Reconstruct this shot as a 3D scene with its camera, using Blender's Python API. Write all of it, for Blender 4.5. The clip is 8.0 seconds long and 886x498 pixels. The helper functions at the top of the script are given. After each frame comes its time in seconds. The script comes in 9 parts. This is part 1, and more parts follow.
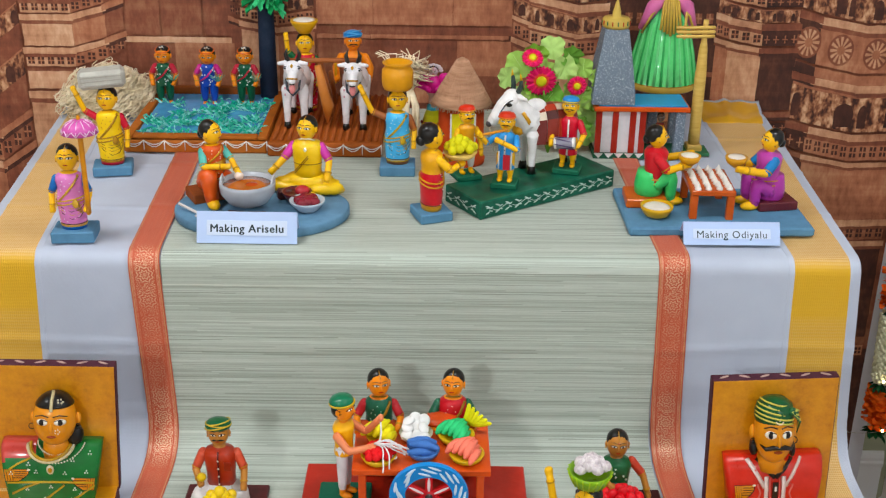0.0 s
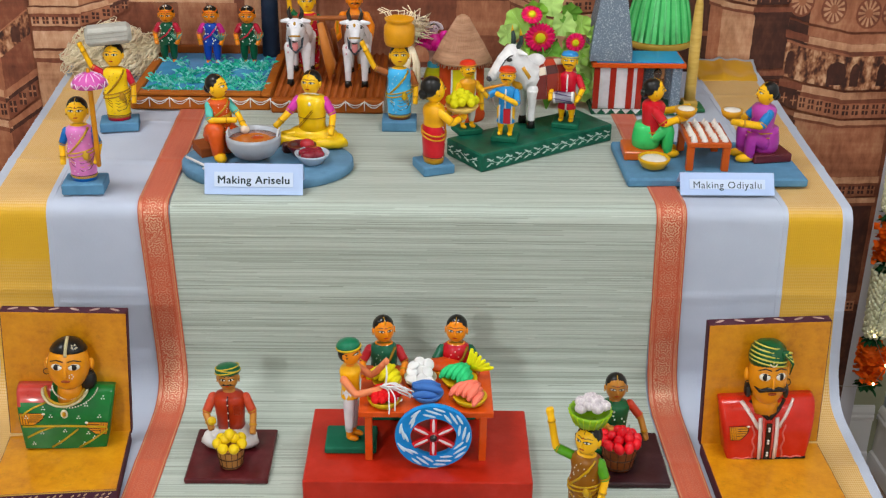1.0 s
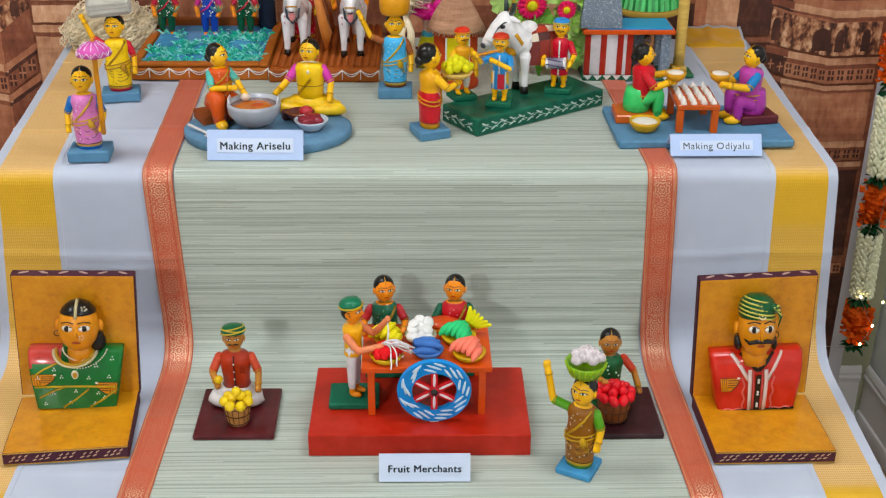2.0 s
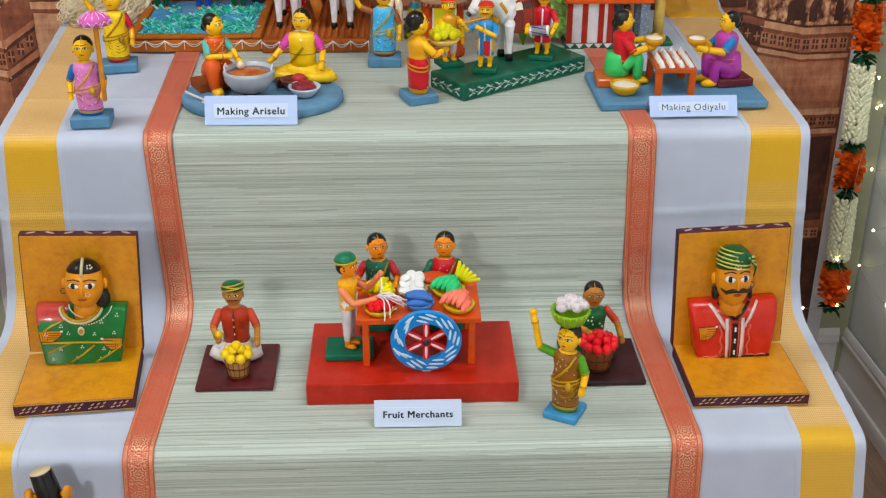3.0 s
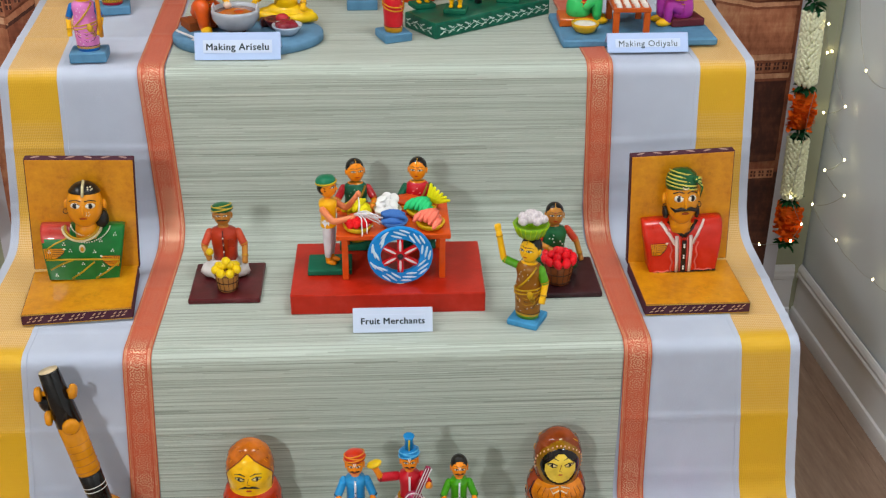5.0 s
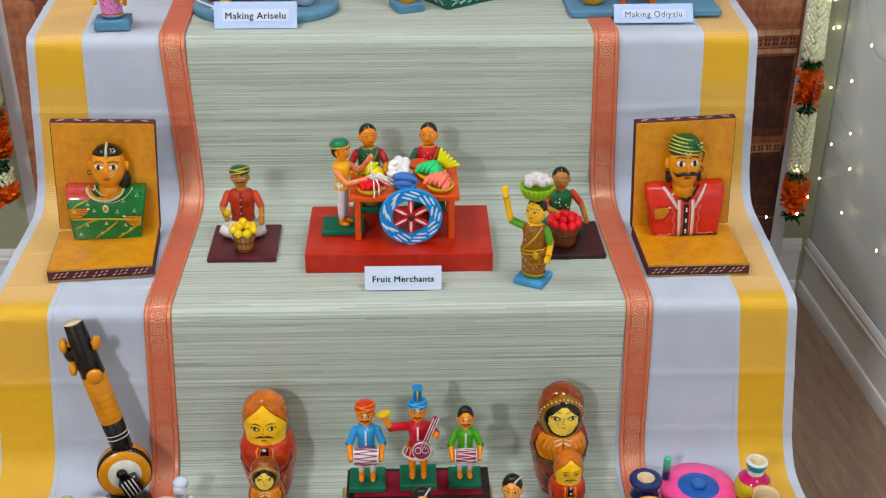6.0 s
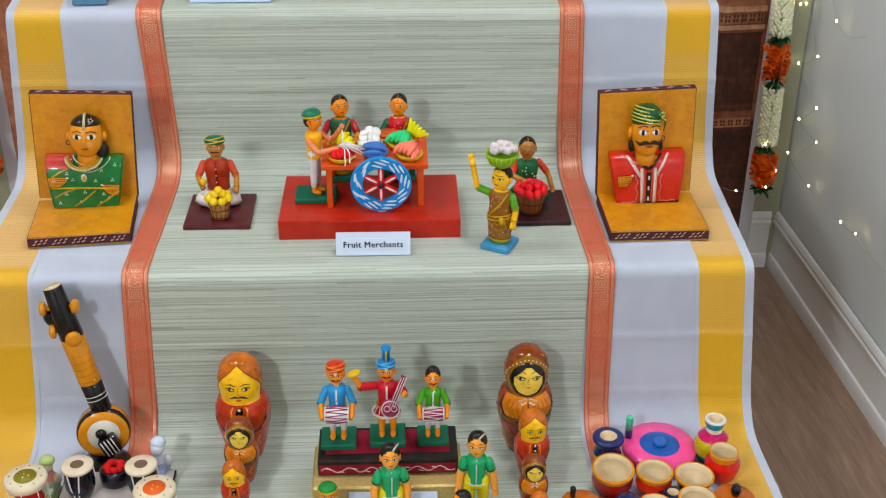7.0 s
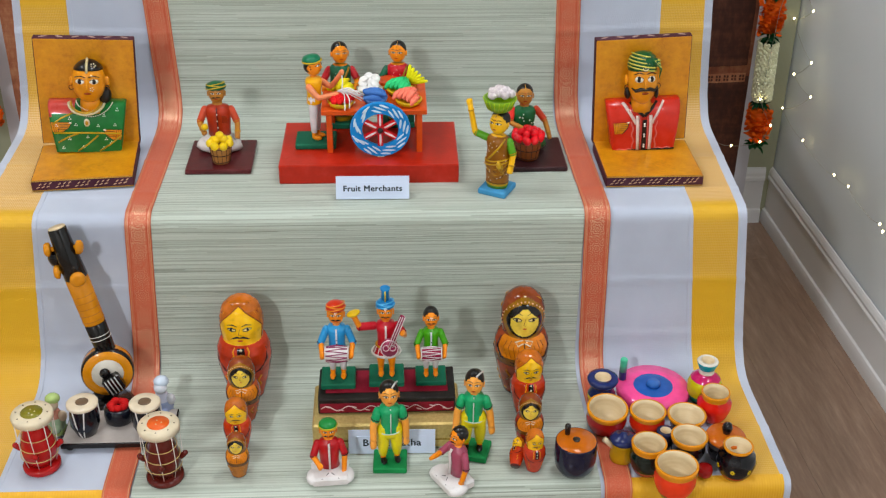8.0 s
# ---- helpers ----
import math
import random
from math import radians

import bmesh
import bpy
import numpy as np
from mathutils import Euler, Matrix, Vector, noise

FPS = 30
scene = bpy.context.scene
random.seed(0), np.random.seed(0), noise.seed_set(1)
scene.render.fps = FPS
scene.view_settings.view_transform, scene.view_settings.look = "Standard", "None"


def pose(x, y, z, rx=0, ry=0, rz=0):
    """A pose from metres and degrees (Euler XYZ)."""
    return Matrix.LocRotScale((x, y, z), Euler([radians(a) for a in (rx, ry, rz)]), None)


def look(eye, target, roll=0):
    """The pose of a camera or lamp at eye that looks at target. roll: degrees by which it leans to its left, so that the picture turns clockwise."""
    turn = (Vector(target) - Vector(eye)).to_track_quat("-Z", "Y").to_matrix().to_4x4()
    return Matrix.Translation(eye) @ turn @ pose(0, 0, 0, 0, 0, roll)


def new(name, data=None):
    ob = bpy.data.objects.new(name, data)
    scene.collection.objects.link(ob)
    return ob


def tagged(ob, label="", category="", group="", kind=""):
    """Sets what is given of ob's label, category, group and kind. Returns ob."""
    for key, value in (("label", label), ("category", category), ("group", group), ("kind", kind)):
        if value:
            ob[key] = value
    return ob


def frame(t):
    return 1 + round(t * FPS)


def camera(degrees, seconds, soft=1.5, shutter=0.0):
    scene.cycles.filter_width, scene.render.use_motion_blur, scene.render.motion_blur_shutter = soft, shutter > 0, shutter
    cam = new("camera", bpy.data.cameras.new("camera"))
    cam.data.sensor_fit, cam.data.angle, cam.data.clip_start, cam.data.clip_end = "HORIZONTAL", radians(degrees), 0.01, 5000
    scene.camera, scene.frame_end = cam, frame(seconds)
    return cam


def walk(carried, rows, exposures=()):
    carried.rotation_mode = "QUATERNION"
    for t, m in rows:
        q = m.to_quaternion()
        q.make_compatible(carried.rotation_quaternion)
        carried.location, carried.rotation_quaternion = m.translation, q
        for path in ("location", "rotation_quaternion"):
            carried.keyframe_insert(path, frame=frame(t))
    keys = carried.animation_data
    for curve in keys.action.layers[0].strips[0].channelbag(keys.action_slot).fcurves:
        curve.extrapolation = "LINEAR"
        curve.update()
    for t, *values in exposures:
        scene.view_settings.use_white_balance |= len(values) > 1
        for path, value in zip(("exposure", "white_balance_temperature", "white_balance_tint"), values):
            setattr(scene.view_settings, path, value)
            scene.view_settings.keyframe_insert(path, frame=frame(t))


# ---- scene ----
import collections

cam = camera(41.0, 8.0, 1.25)
PATH = [  # seconds, eye, target, roll
    (0.0, (0.0295, -1.5170, 1.6203), (0.0459, -0.0189, 0.9520), 0.9),
    (0.5, (0.0254, -1.5375, 1.6138), (0.0492, -0.0467, 0.9307), 0.9),
    (1.0, (0.0156, -1.5687, 1.6047), (0.0418, -0.0853, 0.9045), 0.9),
    (1.5, (0.0057, -1.5933, 1.6023), (0.0394, -0.1173, 0.8881), 0.7),
    (3.0, (-0.0033, -1.7130, 1.5900), (0.0541, -0.2485, 0.8536), 0.1),
    (3.5, (-0.0123, -1.7655, 1.5851), (0.0631, -0.3050, 0.8430), -0.0),
    (4.0, (-0.0131, -1.8122, 1.5859), (0.0804, -0.3567, 0.8348), -0.1),
    (5.5, (0.0164, -1.9254, 1.5883), (0.0836, -0.4830, 0.8110), 0.5),
    (6.0, (0.0197, -1.9680, 1.5826), (0.0722, -0.5289, 0.7979), 0.2),
    (6.5, (0.0385, -2.0115, 1.5810), (0.0935, -0.5773, 0.7880), 0.1),
    (7.0, (0.0525, -2.0377, 1.5826), (0.1181, -0.6084, 0.7815), 0.3),
    (7.5, (0.0582, -2.0615, 1.5719), (0.1279, -0.6421, 0.7536), 0.4),
    (8.0, (0.0467, -2.0869, 1.5596), (0.1173, -0.6781, 0.7232), 0.6),
]
walk(cam, [(t, look(eye, target, roll)) for t, eye, target, roll in PATH],
     [(0.0, -0.16), (1.5, -0.19), (3.5, -0.18), (5.5, -0.17), (6.5, -0.16), (8.0, -0.16)])

# ---- light ----
world = bpy.data.worlds.new("room_air")
world.use_nodes = True
world.node_tree.nodes["Background"].inputs[0].default_value = (0.95, 0.97, 1.0, 1)
world.node_tree.nodes["Background"].inputs[1].default_value = 0.03
scene.world = world


def unseen_lamp(x, y, z, size, watts, colour):
    data = bpy.data.lights.new("unseen_lamp_light", "AREA")
    data.shape, data.size, data.energy, data.color = "DISK", size, watts, colour
    new("unseen_lamp_light", data).matrix_world = pose(x, y, z)


COOL = (0.935, 0.96, 1.0)
# only the first follows the cast shadows; the rest are added, unseen fill
unseen_lamp(-1.20, -3.15, 2.33, 0.28, 87, COOL)
unseen_lamp(1.05, -2.30, 2.36, 0.45, 17, COOL)
unseen_lamp(0.50, -0.45, 2.36, 0.40, 11.5, COOL)
unseen_lamp(-0.60, -0.25, 2.36, 0.40, 12, COOL)
unseen_lamp(-1.50, -0.30, 2.36, 0.45, 7, COOL)

# ---- materials ----
def lin(h):
    c = [int(h[i:i + 2], 16) / 255 for i in (0, 2, 4)]
    return tuple(((v + 0.055) / 1.055) ** 2.4 if v > 0.04045 else v / 12.92 for v in c)


class Nodes:
    """A node material under way, with short ways to add nodes."""

    def __init__(self, name):
        self.mat = bpy.data.materials.new(name)
        self.mat.use_nodes = True
        self.tree = self.mat.node_tree
        self.bsdf = self.tree.nodes["Principled BSDF"]

    def node(self, kind, **props):
        n = self.tree.nodes.new(kind)
        if kind == "ShaderNodeTexNoise":
            n.noise_dimensions = "3D"
        for k, v in props.items():
            n.inputs[k].default_value = v
        return n

    def wire(self, a, b):
        self.tree.links.new(a, b)

    def math(self, op, a, b=None, clamp=False):
        n = self.tree.nodes.new("ShaderNodeMath")
        n.operation, n.use_clamp = op, clamp
        for i, v in enumerate((a, b)):
            if v is None:
                continue
            if isinstance(v, (int, float)):
                n.inputs[i].default_value = v
            else:
                self.wire(v, n.inputs[i])
        return n.outputs[0]

    def coords(self, scale=(1, 1, 1), uv=False):
        c = self.tree.nodes.new("ShaderNodeTexCoord")
        m = self.tree.nodes.new("ShaderNodeMapping")
        m.inputs["Scale"].default_value = scale
        self.wire(c.outputs["UV" if uv else "Object"], m.inputs[0])
        return m.outputs[0]

    def noise(self, vector, scale, detail=3.0, rough=0.55):
        n = self.node("ShaderNodeTexNoise", Scale=scale, Detail=detail, Roughness=rough)
        self.wire(vector, n.inputs["Vector"])
        return n.outputs["Fac"]

    def ramp(self, fac, stops):
        n = self.tree.nodes.new("ShaderNodeValToRGB")
        el = n.color_ramp.elements
        el[0].position, el[1].position = stops[0][0], stops[-1][0]
        for p, _ in stops[1:-1]:
            el.new(p)
        for e, (_, c) in zip(el, stops):
            e.color = (*c, 1) if len(c) == 3 else c
        self.wire(fac, n.inputs[0])
        return n.outputs[0]

    def mix(self, fac, a, b, mode="MIX"):
        n = self.tree.nodes.new("ShaderNodeMix")
        n.data_type, n.blend_type = "RGBA", mode
        for sock, v in ((n.inputs[0], fac), (n.inputs[6], a), (n.inputs[7], b)):
            if isinstance(v, (int, float)):
                sock.default_value = v
            elif isinstance(v, tuple):
                sock.default_value = (*v, 1)
            else:
                self.wire(v, sock)
        return n.outputs[2]

    def bump(self, height, strength, distance=0.001):
        n = self.node("ShaderNodeBump", Strength=strength, Distance=distance)
        self.wire(height, n.inputs["Height"])
        self.wire(n.outputs[0], self.bsdf.inputs["Normal"])

    def set(self, **props):
        for k, v in props.items():
            k = k.replace("_", " ")
            if isinstance(v, (int, float)):
                self.bsdf.inputs[k].default_value = v
            elif isinstance(v, tuple):
                self.bsdf.inputs[k].default_value = (*v, 1)
            else:
                self.wire(v, self.bsdf.inputs[k])
        return self.mat


PAINTS = {}


def vivid(c, k=1.14):
    """Poster paint is purer than the mixed tone; greys stay grey."""
    grey = 0.21 * c[0] + 0.72 * c[1] + 0.07 * c[2]
    return tuple(min(0.92, max(0.004, grey + (a - grey) * k)) for a in c)


def paint(code, rough=0.32, vary=0.10, coat=0.36):
    """Brush-laid enamel of the given sRGB code: slightly uneven in tone, gloss and relief."""
    key = (code, rough, coat)
    if key in PAINTS:
        return PAINTS[key]
    n = Nodes("enamel_" + code)
    v = n.coords()
    c = vivid(lin(code))
    wide = n.noise(v, 45, 3)
    fine = n.noise(v, 420, 2)
    dark = tuple(a * (1 - vary * 1.6) for a in c)
    light = tuple(min(1, a * (1 + vary) + 0.012) for a in c)
    tone = n.ramp(wide, [(0.25, dark), (0.5, c), (0.8, light)])
    tone = n.mix(n.math("MULTIPLY", fine, 0.10), tone, tuple(a * 0.6 for a in c))
    n.bump(n.math("ADD", n.noise(v, 160, 2), n.math("MULTIPLY", fine, 0.4)), 0.25, 0.0006)
    r = n.math("ADD", n.math("MULTIPLY", wide, 0.25), rough - 0.12, True)
    PAINTS[key] = n.set(Base_Color=tone, Roughness=r, Coat_Weight=coat, Coat_Roughness=0.045, Specular_IOR_Level=0.2)
    return PAINTS[key]


def dull(code):
    return paint(code, 0.62, 0.14, 0.0)


def cloth_white():
    n = Nodes("white_cotton")
    v = n.coords(uv=True)
    wide = n.noise(v, 6, 3)
    weave = n.math("ADD", n.math("SINE", n.math("MULTIPLY", n.node_split(v, 0), 5200)), n.math("SINE", n.math("MULTIPLY", n.node_split(v, 1), 5200)))
    tone = n.ramp(wide, [(0.3, lin("AEB6C6")), (0.7, lin("BEC6D4"))])
    n.bump(n.math("ADD", n.math("MULTIPLY", weave, 0.08), n.noise(v, 30, 3)), 0.3, 0.002)
    return n.set(Base_Color=tone, Roughness=0.85, Sheen_Weight=0.15)


def split(self, vector, axis):
    n = self.tree.nodes.new("ShaderNodeSeparateXYZ")
    self.wire(vector, n.inputs[0])
    return n.outputs[axis]


Nodes.node_split = split


def cloth_gold():
    """Yellow border woven with gilt thread in a fine diamond lattice; the treads' pale sheen is painted in."""
    n = Nodes("gilt_border")
    v = n.coords(uv=True)
    x, y = n.node_split(v, 0), n.node_split(v, 1)
    a = n.math("SINE", n.math("MULTIPLY", n.math("ADD", x, n.math("MULTIPLY", y, 0.6)), 1050))
    b = n.math("SINE", n.math("MULTIPLY", n.math("SUBTRACT", x, n.math("MULTIPLY", y, 0.6)), 1050))
    lattice = n.ramp(n.math("MULTIPLY", n.math("ADD", n.math("MULTIPLY", a, b), 1.0), 0.5), [(0.36, (0, 0, 0)), (0.64, (1, 1, 1))])
    # the gilt's sheen is painted by run: pale on treads, saturated on risers
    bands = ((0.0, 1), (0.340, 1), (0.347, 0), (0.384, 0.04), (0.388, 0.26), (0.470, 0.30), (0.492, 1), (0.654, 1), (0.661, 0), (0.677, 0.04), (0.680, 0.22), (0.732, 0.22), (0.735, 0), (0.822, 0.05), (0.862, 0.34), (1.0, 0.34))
    painted_sheen = n.ramp(n.math("MULTIPLY", y, 0.5), [(p, (q, q, q)) for p, q in bands])
    tone = n.mix(n.math("MULTIPLY", painted_sheen, 0.9), lin("DAA800"), lin("D09E4E"))
    tone = n.mix(n.math("MULTIPLY", lattice, n.math("MULTIPLY", painted_sheen, 0.62)), tone, lin("ECCFA0"))
    tone = n.mix(n.math("MULTIPLY", n.noise(v, 9, 3), 0.2), tone, lin("CB9C1E"))
    n.bump(lattice, 0.35, 0.0008)
    n.set(Sheen_Tint=lin("FFE3C0"), Sheen_Roughness=0.45)
    return n.set(Base_Color=tone, Roughness=0.55, Sheen_Weight=0.35)


def cloth_yellow():
    n = Nodes("plain_gilt_band")
    v = n.coords(uv=True)
    ribs = n.math("SINE", n.math("MULTIPLY", n.node_split(v, 0), 1500))
    n.bump(n.math("ADD", n.math("MULTIPLY", ribs, 0.3), n.noise(v, 40, 3)), 0.4, 0.001)
    return n.set(Base_Color=n.mix(n.noise(v, 14, 3), lin("D79A06"), lin("E2AE14")), Roughness=0.45, Sheen_Weight=0.2, Metallic=0.15)


def reed_mat():
    """Grass mat: thin pale reeds laid across its width, each of its own tone and length, with dark gaps."""
    n = Nodes("reed_weave")
    v = n.coords(uv=True)
    x, y = n.node_split(v, 0), n.node_split(v, 1)
    sway = n.math("MULTIPLY", n.noise(n.coords((1.2, 5, 1), True), 1.0, 1), 2.5)
    lane = n.math("ADD", n.math("MULTIPLY", y, 700), sway)
    reed = n.math("FLOOR", lane)
    across = n.math("SUBTRACT", n.math("FRACT", lane), 0.5)

    def chance(a, b):
        c = n.tree.nodes.new("ShaderNodeCombineXYZ")
        n.wire(a, c.inputs[0])
        n.wire(b, c.inputs[1])
        w = n.tree.nodes.new("ShaderNodeTexWhiteNoise")
        w.noise_dimensions = "2D"
        n.wire(c.outputs[0], w.inputs["Vector"])
        return w.outputs["Value"]
    shift = n.math("MULTIPLY", chance(reed, reed), 5.0)
    piece = n.math("FLOOR", n.math("ADD", n.math("MULTIPLY", x, 3.1), shift))
    own = chance(reed, piece)
    fine = n.noise(n.coords((0.9, 760, 1), True), 1.0, 2, 0.6)
    mid = n.noise(n.coords((0.8, 210, 1), True), 1.0, 2)
    wide = n.noise(n.coords((0.8, 26, 1), True), 1.0, 2)
    k = n.math("ADD", n.math("ADD", n.math("MULTIPLY", own, 0.17), n.math("MULTIPLY", fine, 0.52)), n.math("ADD", n.math("MULTIPLY", mid, 0.24), n.math("MULTIPLY", wide, 0.07)))
    tone = n.ramp(k, [(0.33, lin("7E867A")), (0.43, lin("9EA799")), (0.52, lin("B1BBAE")), (0.62, lin("BEC7BB")), (0.74, lin("CCD1C2"))])
    gap = n.math("GREATER_THAN", n.math("ABSOLUTE", across), 0.44)
    tone = n.mix(n.math("MULTIPLY", gap, 0.16), tone, lin("72745F"))
    round_top = n.math("SUBTRACT", 1.0, n.math("MULTIPLY", n.math("MULTIPLY", across, across), 3.6))
    ribs = n.math("MULTIPLY", n.math("SINE", n.math("MULTIPLY", x, 70)), 0.06)
    n.bump(n.math("ADD", n.math("ADD", n.math("MULTIPLY", round_top, 0.5), mid), ribs), 0.5, 0.0009)
    return n.set(Base_Color=tone, Roughness=0.6, Sheen_Weight=0.08)


def sari_border():
    """Rust-red silk band with gilt edge lines and a running row of gilt flower medallions."""
    n = Nodes("rust_silk_border")
    v = n.coords(uv=True)
    u, w = n.node_split(v, 0), n.node_split(v, 1)
    du = n.math("SUBTRACT", u, 0.5)
    cell = n.math("SUBTRACT", n.math("FRACT", n.math("MULTIPLY", w, 26)), 0.5)
    dw = n.math("MULTIPLY", cell, 0.9)
    r = n.math("SQRT", n.math("ADD", n.math("MULTIPLY", du, du), n.math("MULTIPLY", dw, dw)))
    th = n.math("ARCTAN2", dw, du)
    petal = n.math("ADD", 0.24, n.math("MULTIPLY", n.math("ABSOLUTE", n.math("COSINE", n.math("MULTIPLY", th, 4))), 0.09))
    inside = n.math("LESS_THAN", r, petal)
    veins = n.math("SINE", n.math("ADD", n.math("MULTIPLY", r, 58), n.math("MULTIPLY", n.math("COSINE", n.math("MULTIPLY", th, 8)), 1.6)))
    ring = n.math("GREATER_THAN", veins, 0.15)
    curl = n.noise(n.coords((5.5, 210, 1), True), 1.0, 1)
    scroll = n.math("GREATER_THAN", n.math("SINE", n.math("MULTIPLY", curl, 42)), 0.6)
    centre = n.math("LESS_THAN", n.math("ABSOLUTE", du), 0.31)
    motif = n.math("MULTIPLY", n.math("MAXIMUM", n.math("MULTIPLY", inside, ring), n.math("MULTIPLY", scroll, n.math("SUBTRACT", 1.0, inside))), centre)
    edge = n.math("ABSOLUTE", du)
    stripes = n.math("MULTIPLY", n.math("GREATER_THAN", n.math("SINE", n.math("MULTIPLY", edge, 190)), 0.3), n.math("GREATER_THAN", edge, 0.35))
    stripes = n.math("MULTIPLY", stripes, n.math("LESS_THAN", edge, 0.46))
    # gilt colour fades on treads and peaks at folds, painting in its glint
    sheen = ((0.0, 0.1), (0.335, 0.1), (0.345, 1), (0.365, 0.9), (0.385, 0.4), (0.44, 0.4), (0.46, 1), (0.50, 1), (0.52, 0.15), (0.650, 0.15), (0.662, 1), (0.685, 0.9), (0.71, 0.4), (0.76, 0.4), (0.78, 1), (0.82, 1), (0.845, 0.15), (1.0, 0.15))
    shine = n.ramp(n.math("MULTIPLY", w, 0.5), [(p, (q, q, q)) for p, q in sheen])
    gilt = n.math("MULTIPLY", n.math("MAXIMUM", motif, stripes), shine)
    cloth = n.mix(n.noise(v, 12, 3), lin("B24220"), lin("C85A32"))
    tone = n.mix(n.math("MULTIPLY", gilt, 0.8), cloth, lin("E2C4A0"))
    n.bump(n.math("ADD", gilt, n.noise(n.coords((60, 900, 1), True), 1.0, 1)), 0.25, 0.0005)
    return n.set(Base_Color=tone, Roughness=n.math("SUBTRACT", 0.62, n.math("MULTIPLY", gilt, 0.24)), Metallic=n.math("MULTIPLY", gilt, 0.45), Sheen_Weight=0.2)


def wall_paint(name, code):
    n = Nodes(name)
    v = n.coords()
    tone = n.mix(n.math("MULTIPLY", n.noise(v, 2.5, 4), 0.25), lin(code), tuple(a * 0.86 for a in lin(code)))
    n.bump(n.noise(v, 260, 3), 0.15, 0.001)
    return n.set(Base_Color=tone, Roughness=0.55)


def wood_floor():
    n = Nodes("grey_brown_plank")
    v = n.coords((9, 1.2, 1))
    info = n.tree.nodes.new("ShaderNodeObjectInfo")
    grain = n.noise(v, 5, 6, 0.7)
    tone = n.ramp(grain, [(0.3, lin("7E6350")), (0.55, lin("967B67")), (0.75, lin("AF957F"))])
    tone = n.mix(n.math("MULTIPLY", info.outputs["Random"], 0.35), tone, lin("8A6E5B"))
    n.bump(grain, 0.12, 0.0006)
    return n.set(Base_Color=tone, Roughness=0.30, Coat_Weight=0.2, Coat_Roughness=0.2)


def raw_wood(name, a, b, rough=0.45):
    n = Nodes(name)
    v = n.coords((14, 14, 90))
    grain = n.noise(v, 1.5, 5, 0.65)
    n.bump(grain, 0.2, 0.001)
    return n.set(Base_Color=n.ramp(grain, [(0.3, lin(a)), (0.7, lin(b))]), Roughness=rough, Coat_Weight=0.1)


def speckled(name, a, b):
    n = Nodes(name)
    v = n.coords()
    dots = n.math("GREATER_THAN", n.noise(v, 480, 2), 0.6)
    tone = n.mix(n.math("MULTIPLY", dots, 0.65), n.mix(n.noise(v, 40, 3), lin(a), tuple(c * 0.8 for c in lin(a))), lin(b))
    n.bump(n.noise(v, 400, 2), 0.3, 0.0008)
    return n.set(Base_Color=tone, Roughness=0.6)


def stone_print(name, a, b, c, scale=7.0):
    """Printed fabric showing weathered carved stone: blotches, seams and grain."""
    n = Nodes(name)
    v = n.coords()
    blot = n.noise(v, scale, 5, 0.65)
    streak = n.noise(n.coords((70, 70, 28)), 1.0, 5, 0.7)
    fade = n.noise(n.coords((5, 5, 9)), 1.0, 2)
    wash = n.noise(n.coords((3, 3, 42)), 1.0, 3, 0.6)
    tone = n.ramp(n.math("ADD", n.math("MULTIPLY", n.math("ADD", n.math("MULTIPLY", blot, 0.40), n.math("ADD", n.math("MULTIPLY", fade, 0.30), n.math("MULTIPLY", wash, 0.30))), 0.70), n.math("MULTIPLY", streak, 0.30)), [(0.38, lin(a)), (0.5, lin(b)), (0.63, lin(c))])
    n.bump(n.noise(v, 500, 2), 0.06, 0.0005)
    return n.set(Base_Color=tone, Roughness=0.75)


def carved_print(name, scale):
    """Printed fabric showing a crowded carved stone band: bosses and deep hollows."""
    n = Nodes(name)
    v = n.coords((1, 1, 0.6))
    knots = n.noise(v, scale, 2, 0.5)
    fine = n.noise(v, scale * 2.7, 2, 0.6)
    posts = n.math("SINE", n.math("MULTIPLY", n.node_split(n.coords(), 0), scale * 3.6))
    k = n.math("ADD", n.math("ADD", n.math("MULTIPLY", knots, 0.6), n.math("MULTIPLY", fine, 0.4)), n.math("MULTIPLY", posts, 0.05))
    tone = n.ramp(k, [(0.38, lin("3A1C12")), (0.46, lin("6E3C24")), (0.54, lin("B07650")), (0.66, lin("DEB088"))])
    return n.set(Base_Color=tone, Roughness=0.75)


WHITE_CLOTH, GOLD_CLOTH, REED, SILK, YELLOW_BAND = cloth_white(), cloth_gold(), reed_mat(), sari_border(), cloth_yellow()
WALL_GREY, WALL_SAGE, WALL_WHITE = wall_paint("pale_grey_blue_wall_paint", "E8F1F5"), wall_paint("sage_wall_paint", "A5A88C"), wall_paint("white_wall_paint", "BAB9B4")
CEIL_WHITE, TRIM_WHITE, PLANK = wall_paint("ceiling_white", "CBC9C4"), wall_paint("white_gloss_trim", "EAEBEC"), wood_floor()
CARD = wall_paint("pale_blue_card", "B0C5E8")
PAPER = wall_paint("white_paper", "C8D5EA")


